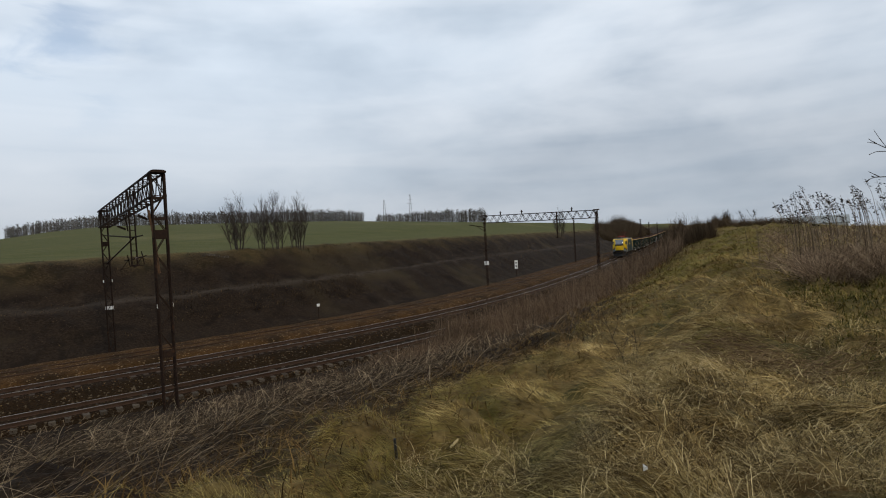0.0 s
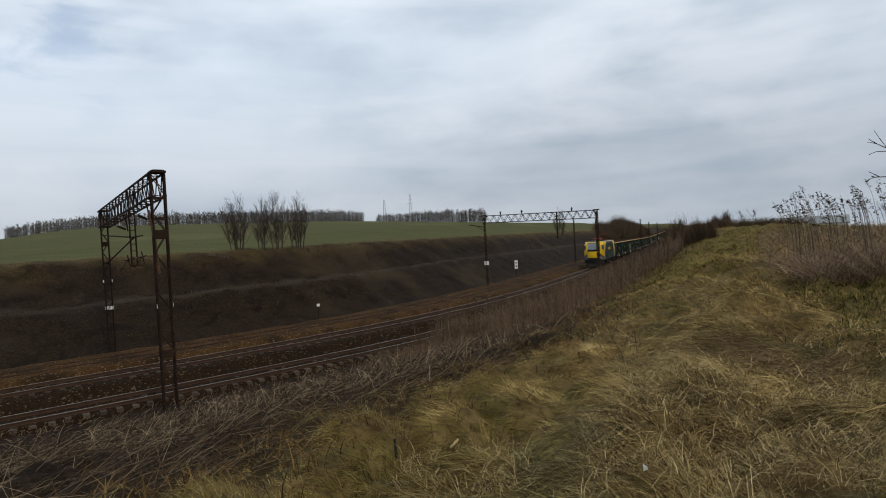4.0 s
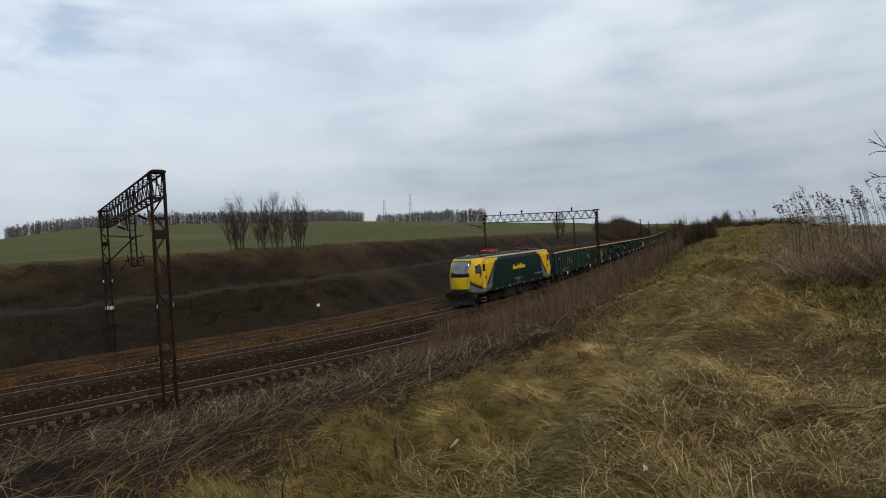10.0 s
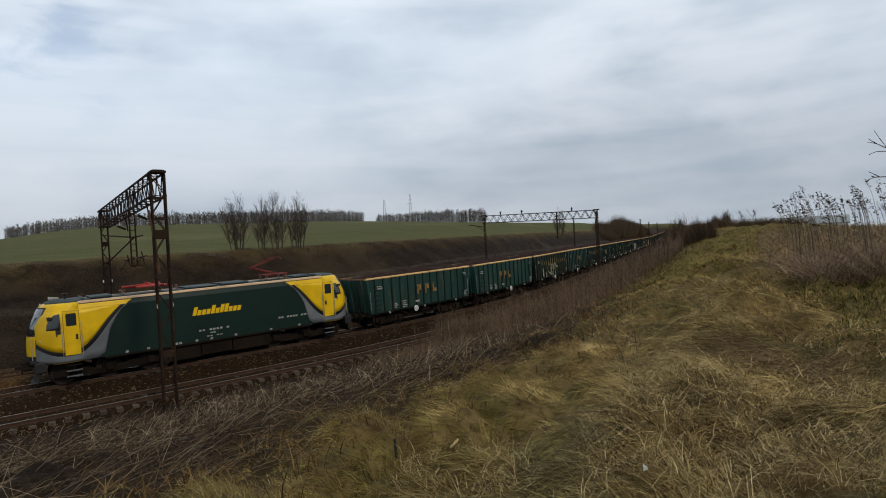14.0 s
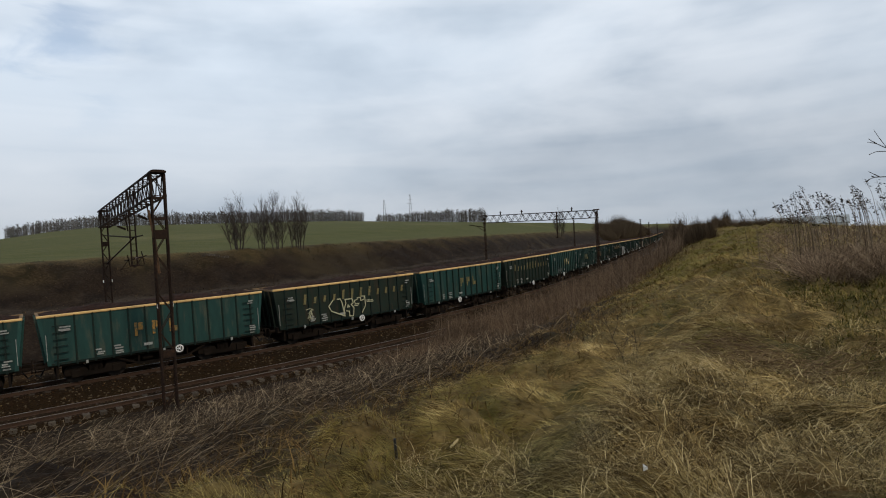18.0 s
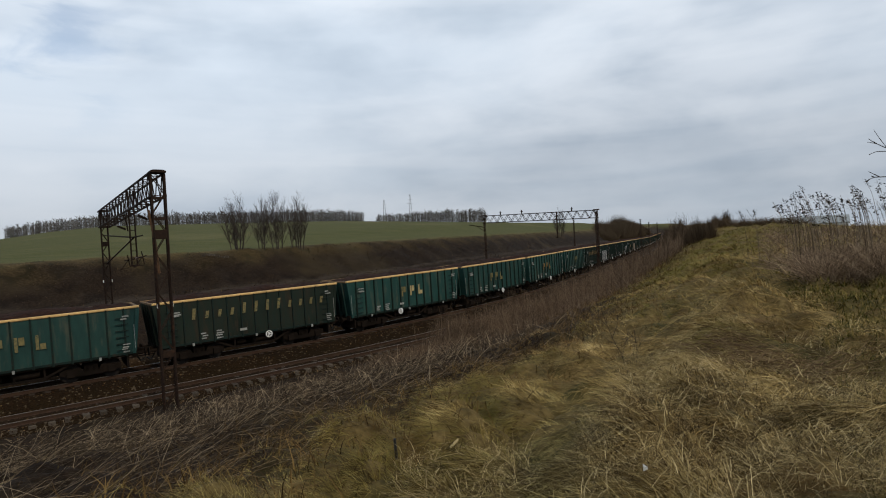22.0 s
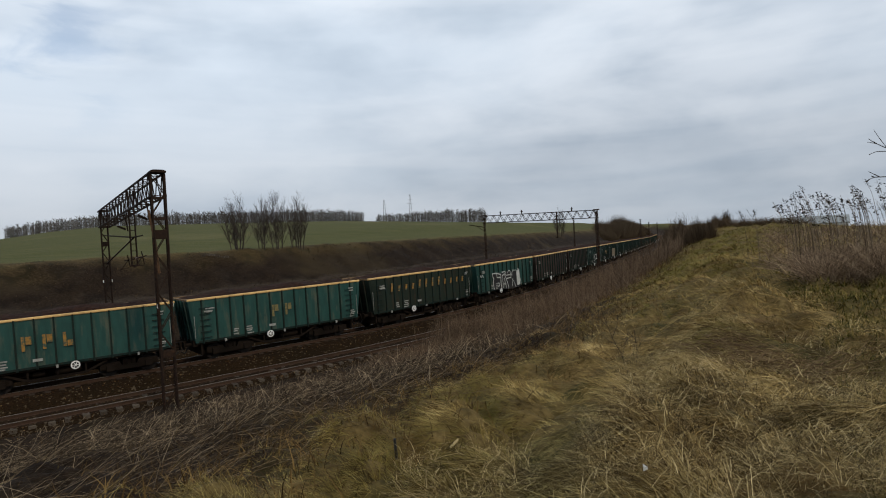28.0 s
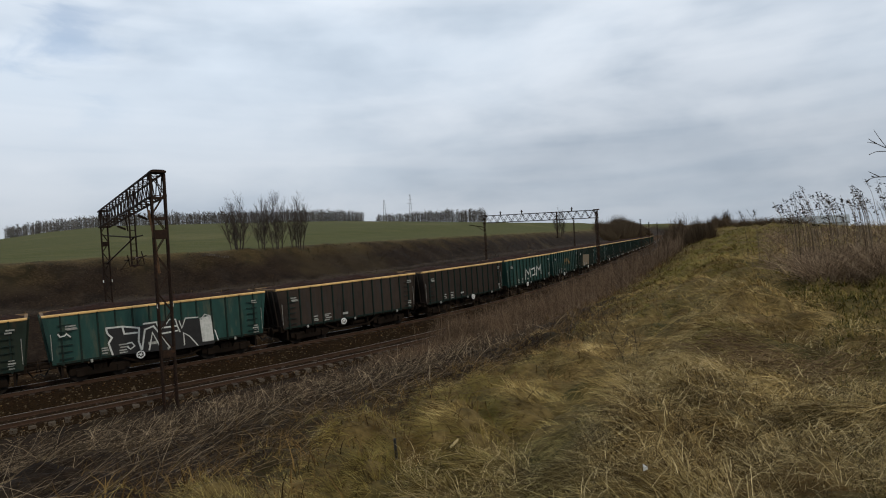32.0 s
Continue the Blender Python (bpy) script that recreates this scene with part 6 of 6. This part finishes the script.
def clump_tree(x, y, high, offsets, seed, label, group, girth=0.07, branch=26, twig=9):
    """Upright stems from one stool, with steep side branches and fine twigs."""
    rs = np.random.RandomState(seed)
    z0 = float(height(x, y))
    g = thing("bare_tree", label, "tree", group, "", pose(x, y, z0))
    t = np.linspace(0, 1, 7)
    branches, brad, twigs, trad = [], [], [], []
    for dx, k in offsets:
        h = high * k
        a = rs.uniform(0, math.tau)
        lean = 0.10 * h * rs.uniform(0.2, 1.0)
        px = dx * 0.75 + math.cos(a) * lean * t ** 1.5 + dx * 0.75 * t + rs.normal(0, 0.02, 7) * h * t
        py = 0.3 * rs.normal() + math.sin(a) * lean * t ** 1.5 + rs.normal(0, 0.02, 7) * h * t
        stem = np.stack([px, py, h * t - 0.15], -1)
        v, f = rods(stem[None], np.array([girth * rs.uniform(0.75, 1.1)]), 0.18)
        m = Mesh()
        m.v, m.f = [tuple(q) for q in v], [tuple(int(c) for c in q) for q in f]
        part("trunk", m, M["bark"], g, "grey-brown bark")
        for _ in range(branch):
            u = rs.uniform(0.10, 0.92)
            root = np.array([np.interp(u, t, stem[:, c]) for c in range(3)])
            b = rs.uniform(0, math.tau)
            L = h * (0.42 - 0.26 * u) * rs.uniform(0.6, 1.15)
            out = rs.uniform(0.35, 0.80)
            s5 = np.linspace(0, 1, 5)
            line = root + np.stack([np.cos(b) * L * out * s5 ** 0.9, np.sin(b) * L * out * s5 ** 0.9, L * s5 ** 1.15], -1) + rs.normal(0, 0.015, (5, 3)) * L * s5[:, None]
            branches.append(line)
            brad.append(girth * 0.30 * (1.1 - 0.5 * u))
            for _ in range(twig):
                w = rs.uniform(0.15, 1.0)
                r2 = np.array([np.interp(w, s5, line[:, c]) for c in range(3)])
                c2 = rs.uniform(0, math.tau)
                l2 = L * rs.uniform(0.2, 0.5)
                o2 = rs.uniform(0.25, 0.75)
                twigs.append(r2 + np.stack([np.cos(c2) * l2 * o2 * s5, np.sin(c2) * l2 * o2 * s5, l2 * s5 ** 1.1], -1) + rs.normal(0, 0.03, (5, 3)) * l2 * s5[:, None])
                trad.append(girth * 0.105)
    v, f = merge([rods(np.array(branches), np.array(brad), 0.4), rods(np.array(twigs), np.array(trad), 0.5)])
    m = Mesh()
    m.v, m.f = v.tolist(), f.tolist()
    part("crown", m, M["bark"], g, "leafless twigs")
    return g


RIM = "bare trees on the rim of the cutting"
for i, (x, y, hh, offs) in enumerate((
    (-19.65, 55.6, 4.9, ((-0.75, 0.85), (-0.35, 0.95), (0.15, 0.9), (0.45, 1.0), (-0.1, 0.7), (0.8, 0.75))),
    (-17.9, 57.3, 5.0, ((-0.3, 0.8), (0.1, 1.0), (0.45, 0.9), (0.25, 0.6))),
    (-16.6, 58.6, 5.7, ((-0.35, 0.8), (0.0, 1.0), (0.12, 0.95), (0.4, 0.75), (-0.1, 0.55))),
    (-14.95, 60.0, 5.5, ((-0.6, 0.75), (-0.25, 1.0), (0.0, 0.9), (0.3, 0.85), (0.7, 0.8), (0.1, 0.55))),
)):
    clump_tree(x, y, hh, offs, 100 + i, "leafless multi-stemmed tree on the rim of the cutting", RIM)
p = on_line(105.0, -18.2)
clump_tree(p[0], p[1], 7.4, ((-0.9, 0.75), (-0.2, 1.0), (0.5, 0.9), (1.0, 0.65)), 120, "leafless tree on the rim of the far slope", RIM, 0.10)


def sapling(x, y, runs, label):
    """A thin forked sapling: each run of (x, z) is one shoot."""
    z0 = float(height(x, y))
    g = thing("sapling", label, "sapling", "saplings on the near bank", "", pose(x, y, z0))
    for k, run in enumerate(runs):
        m = Mesh()
        for i in range(len(run) - 1):
            r = (0.0062 if k == 0 else 0.0042) * (1 - 0.2 * i)
            (xa, za), (xb, zb) = run[i], run[i + 1]
            m.tube((xa, 0.15 * xa, za), (xb, 0.15 * xb, zb), r, 5, r * 0.8)
        part("stem" if k == 0 else "twig", m, M["bark"], g)


sapling(2.72, 8.8, (
    [(0.0, -0.1), (-0.10, 0.30), (-0.24, 0.58), (-0.38, 0.98)], [(-0.10, 0.30), (-0.02, 0.52), (0.02, 0.70)], [(-0.24, 0.58), (-0.16, 0.75), (-0.14, 0.92)],
    [(-0.31, 0.76), (-0.40, 0.86), (-0.52, 0.90)], [(-0.17, 0.46), (-0.30, 0.54), (-0.40, 0.64)], [(-0.02, 0.52), (0.08, 0.60)], [(-0.38, 0.98), (-0.40, 1.10)], [(-0.05, 0.18), (0.08, 0.33), (0.12, 0.48)]), "thin forked leafless sapling on the grass bank")
sapling(3.0, 9.4, ([(0.0, -0.1), (0.05, 0.35), (0.02, 0.70)], [(0.05, 0.35), (0.14, 0.52)], [(0.03, 0.55), (-0.08, 0.66)]), "small thin leafless sapling on the grass bank")


def edge_tree():
    """The tree whose twigs reach in over the bank."""
    g = thing("bare_tree", "leafless tree with long thin twigs over the bank", "tree", "", "", pose(5.4, 5.0, float(height(5.4, 5.0))))
    part("trunk", Mesh().tube((0, 0, -0.1), (0.05, 0.05, 1.2), 0.06, 8, 0.05).tube((0.05, 0.05, 1.2), (0.0, 0.0, 2.6), 0.05, 8, 0.03), M["bark"], g)
    z0 = float(height(5.4, 5.0))
    limbs = [
        [(5.40, 5.05, 6.25), (4.6, 4.9, 6.45), (3.88, 4.86, 6.43), (3.73, 4.86, 6.44), (3.65, 4.86, 6.48), (3.58, 4.86, 6.495)],
        [(3.66, 4.86, 6.476), (3.617, 4.86, 6.502), (3.59, 4.86, 6.522)],
        [(4.6, 4.9, 6.45), (3.88, 4.86, 6.33), (3.733, 4.86, 6.448), (3.68, 4.86, 6.522), (3.635, 4.86, 6.595)],
        [(3.88, 4.86, 6.43), (3.73, 4.86, 6.411), (3.646, 4.86, 6.411), (3.589, 4.86, 6.39)],
        [(5.40, 5.0, 5.95), (4.6, 4.9, 6.16), (3.87, 4.86, 6.196), (3.72, 4.86, 6.199), (3.628, 4.86, 6.20), (3.58, 4.86, 6.184), (3.537, 4.86, 6.163)],
        [(3.666, 4.86, 6.203), (3.629, 4.86, 6.223), (3.578, 4.86, 6.25)],
        [(3.628, 4.86, 6.20), (3.60, 4.86, 6.212)]]
    for run in limbs:
        tw = Mesh()
        pts = [Vector((x - 5.4, y - 5.0, z - z0)) for x, y, z in run]
        n = len(pts) - 1
        for i in range(n):
            r = 0.0018 + (0.0050 if n > 4 else 0.0024) * (1 - i / n)
            tw.tube(pts[i], pts[i + 1], r, 5, r * 0.85)
        part("twig", tw, M["bark"], g, "thin bare twig")


edge_tree()


# ---------------------------------------------------------------- tall weeds at the field's edge
def weeds(seed, n):
    rs = np.random.RandomState(seed)
    stalks, heads = [], []
    az = np.radians(np.concatenate([rs.uniform(30.6, 41.5, n - 8), rs.uniform(27.6, 28.7, 8)]))
    r = np.where(az > radians(30.6), rs.uniform(16.0, 23.0, n), rs.uniform(23.0, 26.0, n))
    x, y = r * np.sin(az), r * np.cos(az)
    z = height(x, y)
    high = np.where(az > radians(30.6), rs.uniform(2.0, 2.65, n), rs.uniform(2.2, 2.7, n)) * np.where((rs.uniform(0, 1, n) < 0.4) & (az > radians(30.6)), 0.86, 1.0)
    t = np.linspace(0, 1, 6)
    a = rs.normal(-1.15, 0.7, n)
    bend = 0.14 * high * rs.uniform(0.3, 1.4, n)
    px = x[:, None] + (np.sin(a) * bend)[:, None] * t ** 3
    py = y[:, None] + (np.cos(a) * bend)[:, None] * t ** 3
    pz = z[:, None] - 0.05 + high[:, None] * (t - 0.10 * t ** 4)
    stalks.append(rods(np.stack([px, py, pz], -1), rs.uniform(0.004, 0.0075, n), 0.65))
    tip = np.stack([px[:, -1], py[:, -1], pz[:, -1]], -1)
    full = rs.uniform(0, 1, n) < 0.72
    idx = np.repeat(np.where(full)[0], 15)
    m = len(idx)
    back = rs.uniform(0, 1, m)[:, None] * np.stack([px[:, -1] - px[:, -2], py[:, -1] - py[:, -2], pz[:, -1] - pz[:, -2]], -1)[idx] * 0.75
    base = tip[idx] - back + rs.normal(0, 0.028, (m, 3))
    heads.append(ribbons(base, rs.uniform(0, math.tau, m), rs.uniform(0.06, 0.15, m), rs.uniform(0.024, 0.048, m), rs.uniform(0.5, 2.2, m), rs.uniform(0.1, 0.9, m), 3))
    # dead leaves hanging from the stalks
    idx = np.repeat(np.arange(n), 2)
    m = len(idx)
    k = rs.uniform(0.80, 0.98, m)
    base = np.stack([x[idx] + (np.sin(a) * bend)[idx] * k ** 3, y[idx] + (np.cos(a) * bend)[idx] * k ** 3, z[idx] - 0.05 + high[idx] * (k - 0.10 * k ** 4)], -1)
    heads.append(ribbons(base, rs.uniform(0, math.tau, m), rs.uniform(0.08, 0.2, m), rs.uniform(0.008, 0.018, m), rs.uniform(1.0, 2.6, m), rs.uniform(0.1, 0.5, m), 3))
    return merge(stalks), merge(heads)


(v1, f1), (v2, f2) = weeds(91, 185)
big("weed_heads", v2, f2, island_mat("dark_seed_heads", [(0.014, 0.013, 0.013), (0.028, 0.024, 0.022), (0.060, 0.050, 0.042)], 0.9, False), "dark seed heads and dead leaves on the tall weeds", "weeds", "stuff")
big("tall_weeds", v1, f1, island_mat("dry_weed_stalks", [(0.055, 0.042, 0.033), (0.095, 0.073, 0.057), (0.15, 0.118, 0.091), (0.30, 0.25, 0.20)], 0.9, False), "tall dry weeds with dark seed heads at the field edge", "weeds", "stuff")


def bramble(seed, a0, a1, r0, r1, n, high):
    rs = np.random.RandomState(seed)
    x, y = scatter(rs, r0, r1, a0, a1, n)
    z = height(x, y)
    t = np.linspace(0, 1, 4)
    L = high * rs.uniform(0.4, 1.25, n)
    a = rs.uniform(0, math.tau, n)
    st = rs.uniform(0.35, 0.95, n)
    px = x[:, None] + (np.sin(a) * L * np.sqrt(1 - st ** 2))[:, None] * t
    py = y[:, None] + (np.cos(a) * L * np.sqrt(1 - st ** 2))[:, None] * t
    pz = z[:, None] - 0.05 + (L * st)[:, None] * (t - 0.25 * t ** 3)
    return rods(np.stack([px, py, pz], -1), rs.uniform(0.002, 0.0045, n) * (r0 + r1) / 24, 0.4)


v, f = merge([bramble(92, 32, 42, 15, 22, 3600, 0.70), bramble(93, 29.0, 42, 20, 46, 6000, 0.85), bramble(94, 34, 42, 14.5, 19, 5200, 0.75), bramble(97, 32.0, 42, 14.6, 17.5, 5200, 1.25), bramble(96, 31.5, 36, 17, 26, 4200, 0.55)])
big("brambles", v, f, island_mat("bramble_canes", [(0.060, 0.041, 0.031), (0.115, 0.082, 0.060), (0.19, 0.140, 0.102), (0.33, 0.255, 0.185)], 0.9, False), "low leafless brown brambles under the weeds", "brambles", "stuff")


def thicket(name, seed, spots, label, tones):
    """Far leafless bushes: many twigs from each rootstock."""
    rs = np.random.RandomState(seed)
    paths, rad = [], []
    t = np.linspace(0, 1, 4)
    for x, y, z, w, h, n in spots:
        n = int(2.2 * n)
        a, k = rs.uniform(0, math.tau, n), rs.uniform(0, 1, n) ** 0.5
        lobe = 0.85 + 0.22 * np.sin(3 * a + x) * np.sin(2 * a + 2 * y)
        bx, by = x + np.sin(a) * w * 0.46 * k * lobe, y + np.cos(a) * w * 0.46 * k * lobe
        dx, dy = np.sin(a) * w * 0.12 * k * lobe + rs.normal(0, 0.13 * w, n), np.cos(a) * w * 0.12 * k * lobe + rs.normal(0, 0.13 * w, n)
        hh = 0.93 * h * lobe * np.sqrt(1 - 0.8 * k ** 2) * rs.uniform(0.35, 1.05, n)
        p = np.stack([bx[:, None] + dx[:, None] * t, by[:, None] + dy[:, None] * t, height(bx, by)[:, None] - 0.1 + hh[:, None] * (t ** 0.85)], -1)
        paths.append(p)
        rad.append(np.full(n, 0.006 + 0.00016 * math.hypot(x, y)))
    v, f = rods(np.concatenate(paths), np.concatenate(rad), 0.25)
    return big(name, v, f, island_mat(name + "_twigs", tones, 0.95), label, "bushes", "stuff")


spots = []
rs = random.Random(7)
for k in range(-7, 44):
    # hillock with scrub left of the line, far ahead
    s, o = 205 + 4.2 * k, rs.uniform(-18, -12)
    p = on_line(s, o)
    spots.append((p[0], p[1], float(height(p[0], p[1])), 7.0, (4.5 + 7.0 * math.sin(0.5 + 1.9 * min(1.0, k / 26)) - 0.07 * max(0, k)) * rs.uniform(0.85, 1.1), 400))
thicket("far_scrub", 8, spots, "leafless scrub on a hillock far along the line", [(0.045, 0.037, 0.033), (0.070, 0.058, 0.051), (0.105, 0.088, 0.077)])
spots = []
for u, r, w, h, n in ((0.388, 74, 1.7, 4.3, 1100), (0.397, 72, 1.8, 4.6, 1100), (0.408, 73, 1.7, 4.3, 1000), (0.430, 52, 1.2, 2.1, 800), (0.442, 48, 1.3, 2.3, 900), (0.454, 50, 1.2, 2.0, 800), (0.470, 64, 3.6, 1.6, 500), (0.470, 66, 0.9, 2.0, 240), (0.4865, 66, 1.1, 2.2, 300), (0.495, 64, 3.6, 1.4, 400), (0.52, 60, 2.4, 1.2, 220), (0.545, 60, 2.4, 1.0, 200), (0.57, 60, 2.6, 1.2, 200), (0.60, 58, 2.6, 1.3, 180)):
    q = math.atan(u)
    x, y = r * math.sin(q), r * math.cos(q)
    spots.append((x, y, float(height(x, y)) - 0.1, w, h, n))
thicket("bank_bushes", 9, spots, "dark leafless bushes on top of the near bank", [(0.042, 0.033, 0.029), (0.070, 0.056, 0.048), (0.11, 0.089, 0.076)])


def far_wood(seed):
    """The rows of leafless trees along the hill."""
    rs = np.random.RandomState(seed)
    az = np.concatenate([np.arange(-36.8, -7.6, 0.026), np.arange(-6.3, 4.4, 0.030)])
    az = az + rs.normal(0, 0.05, len(az))
    thin = rs.uniform(0, 1, len(az)) < 0.92
    az = az[thin]
    r = rs.uniform(365, 410, len(az))
    x, y = r * np.sin(np.radians(az)), r * np.cos(np.radians(az))
    z = height(x, y)
    h = rs.uniform(6.6, 8.3, len(az)) * np.interp(az, [-39, -36, -25, -12, -7.6, -6.3, 0, 4.4], [0.8, 0.85, 1.0, 1.0, 0.85, 0.6, 1.0, 1.15])
    t = np.linspace(0, 1, 3)
    zero = np.zeros((len(x), 3))
    parts = [rods(np.stack([x[:, None] + zero, y[:, None] + zero, z[:, None] - 0.3 + h[:, None] * t * 0.9], -1), rs.uniform(0.09, 0.18, len(x)), 0.35)]
    idx = np.repeat(np.arange(len(x)), 34)
    m = len(idx)
    k = rs.uniform(0.05, 0.92, m)
    a = rs.uniform(0, math.tau, m)
    L = h[idx] * rs.uniform(0.10, 0.24, m)
    st = rs.uniform(0.35, 0.95, m)
    px = x[idx][:, None] + (np.sin(a) * L * np.sqrt(1 - st ** 2))[:, None] * t
    py = y[idx][:, None] + (np.cos(a) * L * np.sqrt(1 - st ** 2))[:, None] * t
    pz = (z[idx] + h[idx] * k)[:, None] + (L * st)[:, None] * t
    parts.append(rods(np.stack([px, py, pz], -1), rs.uniform(0.045, 0.10, m), 0.5))
    return merge(parts)


v, f = far_wood(95)
big("far_wood", v, f, island_mat("far_wood_bark", [(0.032, 0.031, 0.034), (0.052, 0.050, 0.054), (0.082, 0.080, 0.084), (0.20, 0.20, 0.205)], 0.95, False), "rows of leafless trees along the hill", "woods", "stuff")

# ---------------------------------------------------------------- far and small things
def pylon(x, y, z, high, label):
    g = thing("power_pylon", label, "pylon", "pylons on the horizon", "", pose(x, y, z))
    tower, lace = Mesh(), Mesh()
    w0, w1 = high * 0.13, high * 0.03

    def at(i, f):
        w = w0 + (w1 - w0) * f
        a, b = ((-1, -1), (1, -1), (1, 1), (-1, 1))[i]
        return Vector((a * w / 2, b * w / 2, high * f))
    for i in range(4):
        tower.bar(at(i, 0), at(i, 1), 0.15)
    part("tower", tower, M["pylon"], g)
    for k in range(8):
        for i in range(4):
            lace.bar(at(i, k / 8), at((i + 1) % 4, (k + 1) / 8), 0.07)
    part("lacing", lace, M["pylon"], g)
    for f, w in ((0.72, 0.10), (0.84, 0.075)):
        part("crossarm", Mesh().bar((-high * w, 0, high * f), (high * w, 0, high * f), 0.15), M["pylon"], g)


M["pylon"] = surf("galvanised_steel", (0.16, 0.165, 0.17), (0.12, 0.125, 0.13), 4, 0.5, 0.6, 0.4, 0.05, 0.01)
pylon(-26.0, 500.0, float(height(-26.0, 500.0)), 27.5, "grey lattice power pylon beyond the far wood")
pylon(-54.0, 560.0, float(height(-54.0, 560.0)), 27.0, "grey lattice power pylon beyond the far wood")


def shed(x, y, z, w, d, h, turn, label):
    g = thing("farm_building", label, "building", "", "", pose(x, y, z, 0, 0, turn))
    part("wall", Mesh().box(-w / 2, w / 2, -d / 2, d / 2, -2.5, h), M["render"], g, "whitewashed wall")
    ridge = Mesh().loft([[(e * (w / 2 + 0.3), y2, z2) for y2, z2 in ((-d / 2 - 0.3, h - 0.1), (0, h + d * 0.24), (d / 2 + 0.3, h - 0.1), (d / 2 + 0.3, h - 0.3), (0, h + d * 0.24 - 0.2), (-d / 2 - 0.3, h - 0.3))] for e in (-1, 1)])
    part("roof", ridge, M["slate"], g, "grey sheet roof")
    for k in range(4):
        xx = -w / 2 + w * (k + 0.5) / 4
        part("window", Mesh().box(xx - 0.4, xx + 0.4, -d / 2 - 0.04, -d / 2 + 0.05, 0.9, 1.9), M["glass"], g)
    return g


M["render"] = surf("whitewash", (0.62, 0.62, 0.60), (0.52, 0.52, 0.50), 3, 0.4, 0.9, 0, 0.1, 0.01)
M["slate"] = surf("grey_sheet_roof", (0.27, 0.29, 0.29), (0.20, 0.215, 0.215), 3, 0.4, 0.8, 0, 0.1, 0.01)
shed(80.0, 127.0, float(height(80.0, 127.0)), 14.0, 6.0, 4.2, -32, "white farm building with a grey roof behind the weeds")

# the post stub, the splintered stick and scraps in the grass
stub = thing("post_stub", "short charred wooden post stub in the grass", "post")
hz = float(height(-0.56, 5.63))
part("stub", Mesh().tube((-0.56, 5.63, hz - 0.1), (-0.575, 5.63, hz + 0.20), 0.018, 8, 0.013), M["black"], stub)
hz = float(height(0.0, 5.9))
stick = thing("splintered_stick", "pale splintered stick lying in the grass", "stick")
part("stick", Mesh().loft([[(x + a, 5.9 + 0.008 * b, hz + z + 0.06 + 0.008 * b) for a, b in ((-w, -1), (w, -1), (w, 1), (-w, 1))] for x, z, w in ((-0.035, 0.03, 0.004), (0.0, 0.06, 0.010), (0.045, 0.105, 0.003))]), M["letter_cream"], stick)
hz = float(height(1.07, 3.26))
scrap = thing("paper_scrap", "crumpled white scrap in the grass", "litter")
part("scrap", Mesh().loft([[(1.07 + 0.7 * x, 3.26 + 0.7 * y, hz + 0.07 + 0.7 * z) for x, y, z in ((-0.02, -0.01, 0), (0.015, -0.015, 0.01), (0.02, 0.015, 0.03), (-0.01, 0.02, 0.015))], [(1.07 + 0.7 * x, 3.26 + 0.7 * y, hz + 0.09 + 0.7 * z) for x, y, z in ((-0.01, -0.01, 0), (0.02, -0.005, 0.01), (0.01, 0.02, 0.0), (-0.015, 0.01, 0.02))]]), M["white"], scrap)
for k in range(6):
    p = on_line(-24.0 + 0.55 * k, -18.6)
    hz = float(height(p[0], p[1]))
    c = thing("pale_stone", "pale broken stone on the rim of the cutting", "stone", "stones on the rim")
    part("stone", Mesh().loft([[(p[0] + 0.16 * a, p[1] + 0.12 * b, hz + z) for a, b in ((-1, -0.8), (0.9, -1), (1, 0.7), (-0.7, 1))] for z in (-0.05, 0.13)]), M["concrete"], c)


# loose stones on the ballast
def stones(seed, n):
    rs = np.random.RandomState(seed)
    s = rs.uniform(-48, 30, n)
    lane = rs.choice(3, n, p=[0.35, 0.2, 0.45])
    o = np.choose(lane, [0.0, 4.8, -4.75]) + rs.uniform(-2.2, 2.2, n)
    zz = np.choose(lane, [0.0, -0.375, 0.10]) - 0.19 - np.clip(abs(o - np.choose(lane, [0.0, 4.8, -4.75])) - 1.7, 0, 1) * 0.55
    p = on_line(s, o, zz)
    r = rs.uniform(0.02, 0.055, n)
    d = np.array([(1, 0, 0), (-1, 0, 0), (0, 1, 0), (0, -1, 0), (0, 0, 1), (0, 0, -1)], float)
    v = p[:, None] + d[None] * (r[:, None, None] * rs.uniform(0.6, 1.3, (n, 6, 1)))
    f = np.array([(0, 2, 4), (2, 1, 4), (1, 3, 4), (3, 0, 4), (2, 0, 5), (1, 2, 5), (3, 1, 5), (0, 3, 5)])
    return v.reshape(-1, 3), (np.arange(n)[:, None, None] * 6 + f[None]).reshape(-1, 3)


v, f = stones(97, 16000)
big("ballast_stones", v, f, island_mat("ballast_stones", [(0.008, 0.0046, 0.003), (0.016, 0.0092, 0.0054), (0.030, 0.017, 0.0088), (0.060, 0.036, 0.019), (0.16, 0.12, 0.078)], 0.95), "loose rust-stained ballast stones", "stones", "stuff")


def motions():
    times = [0.5 * i for i in range(65)]
    # the train brakes gently over the first eight seconds
    run = {t: -SPEED * (t - T0) + 13.5 * max(0.0, 1 - t / 8.0) ** 1.6 for t in times}
    walk(loco, [(t, ride(LOCO_S + run[t], 5.2)) for t in times])
    for k, w in enumerate(WAGONS):
        s = WAGON3_S + PITCH * (k - 2)
        walk(w, [(t, ride(s + run[t], 3.3)) for t in times])


motions()
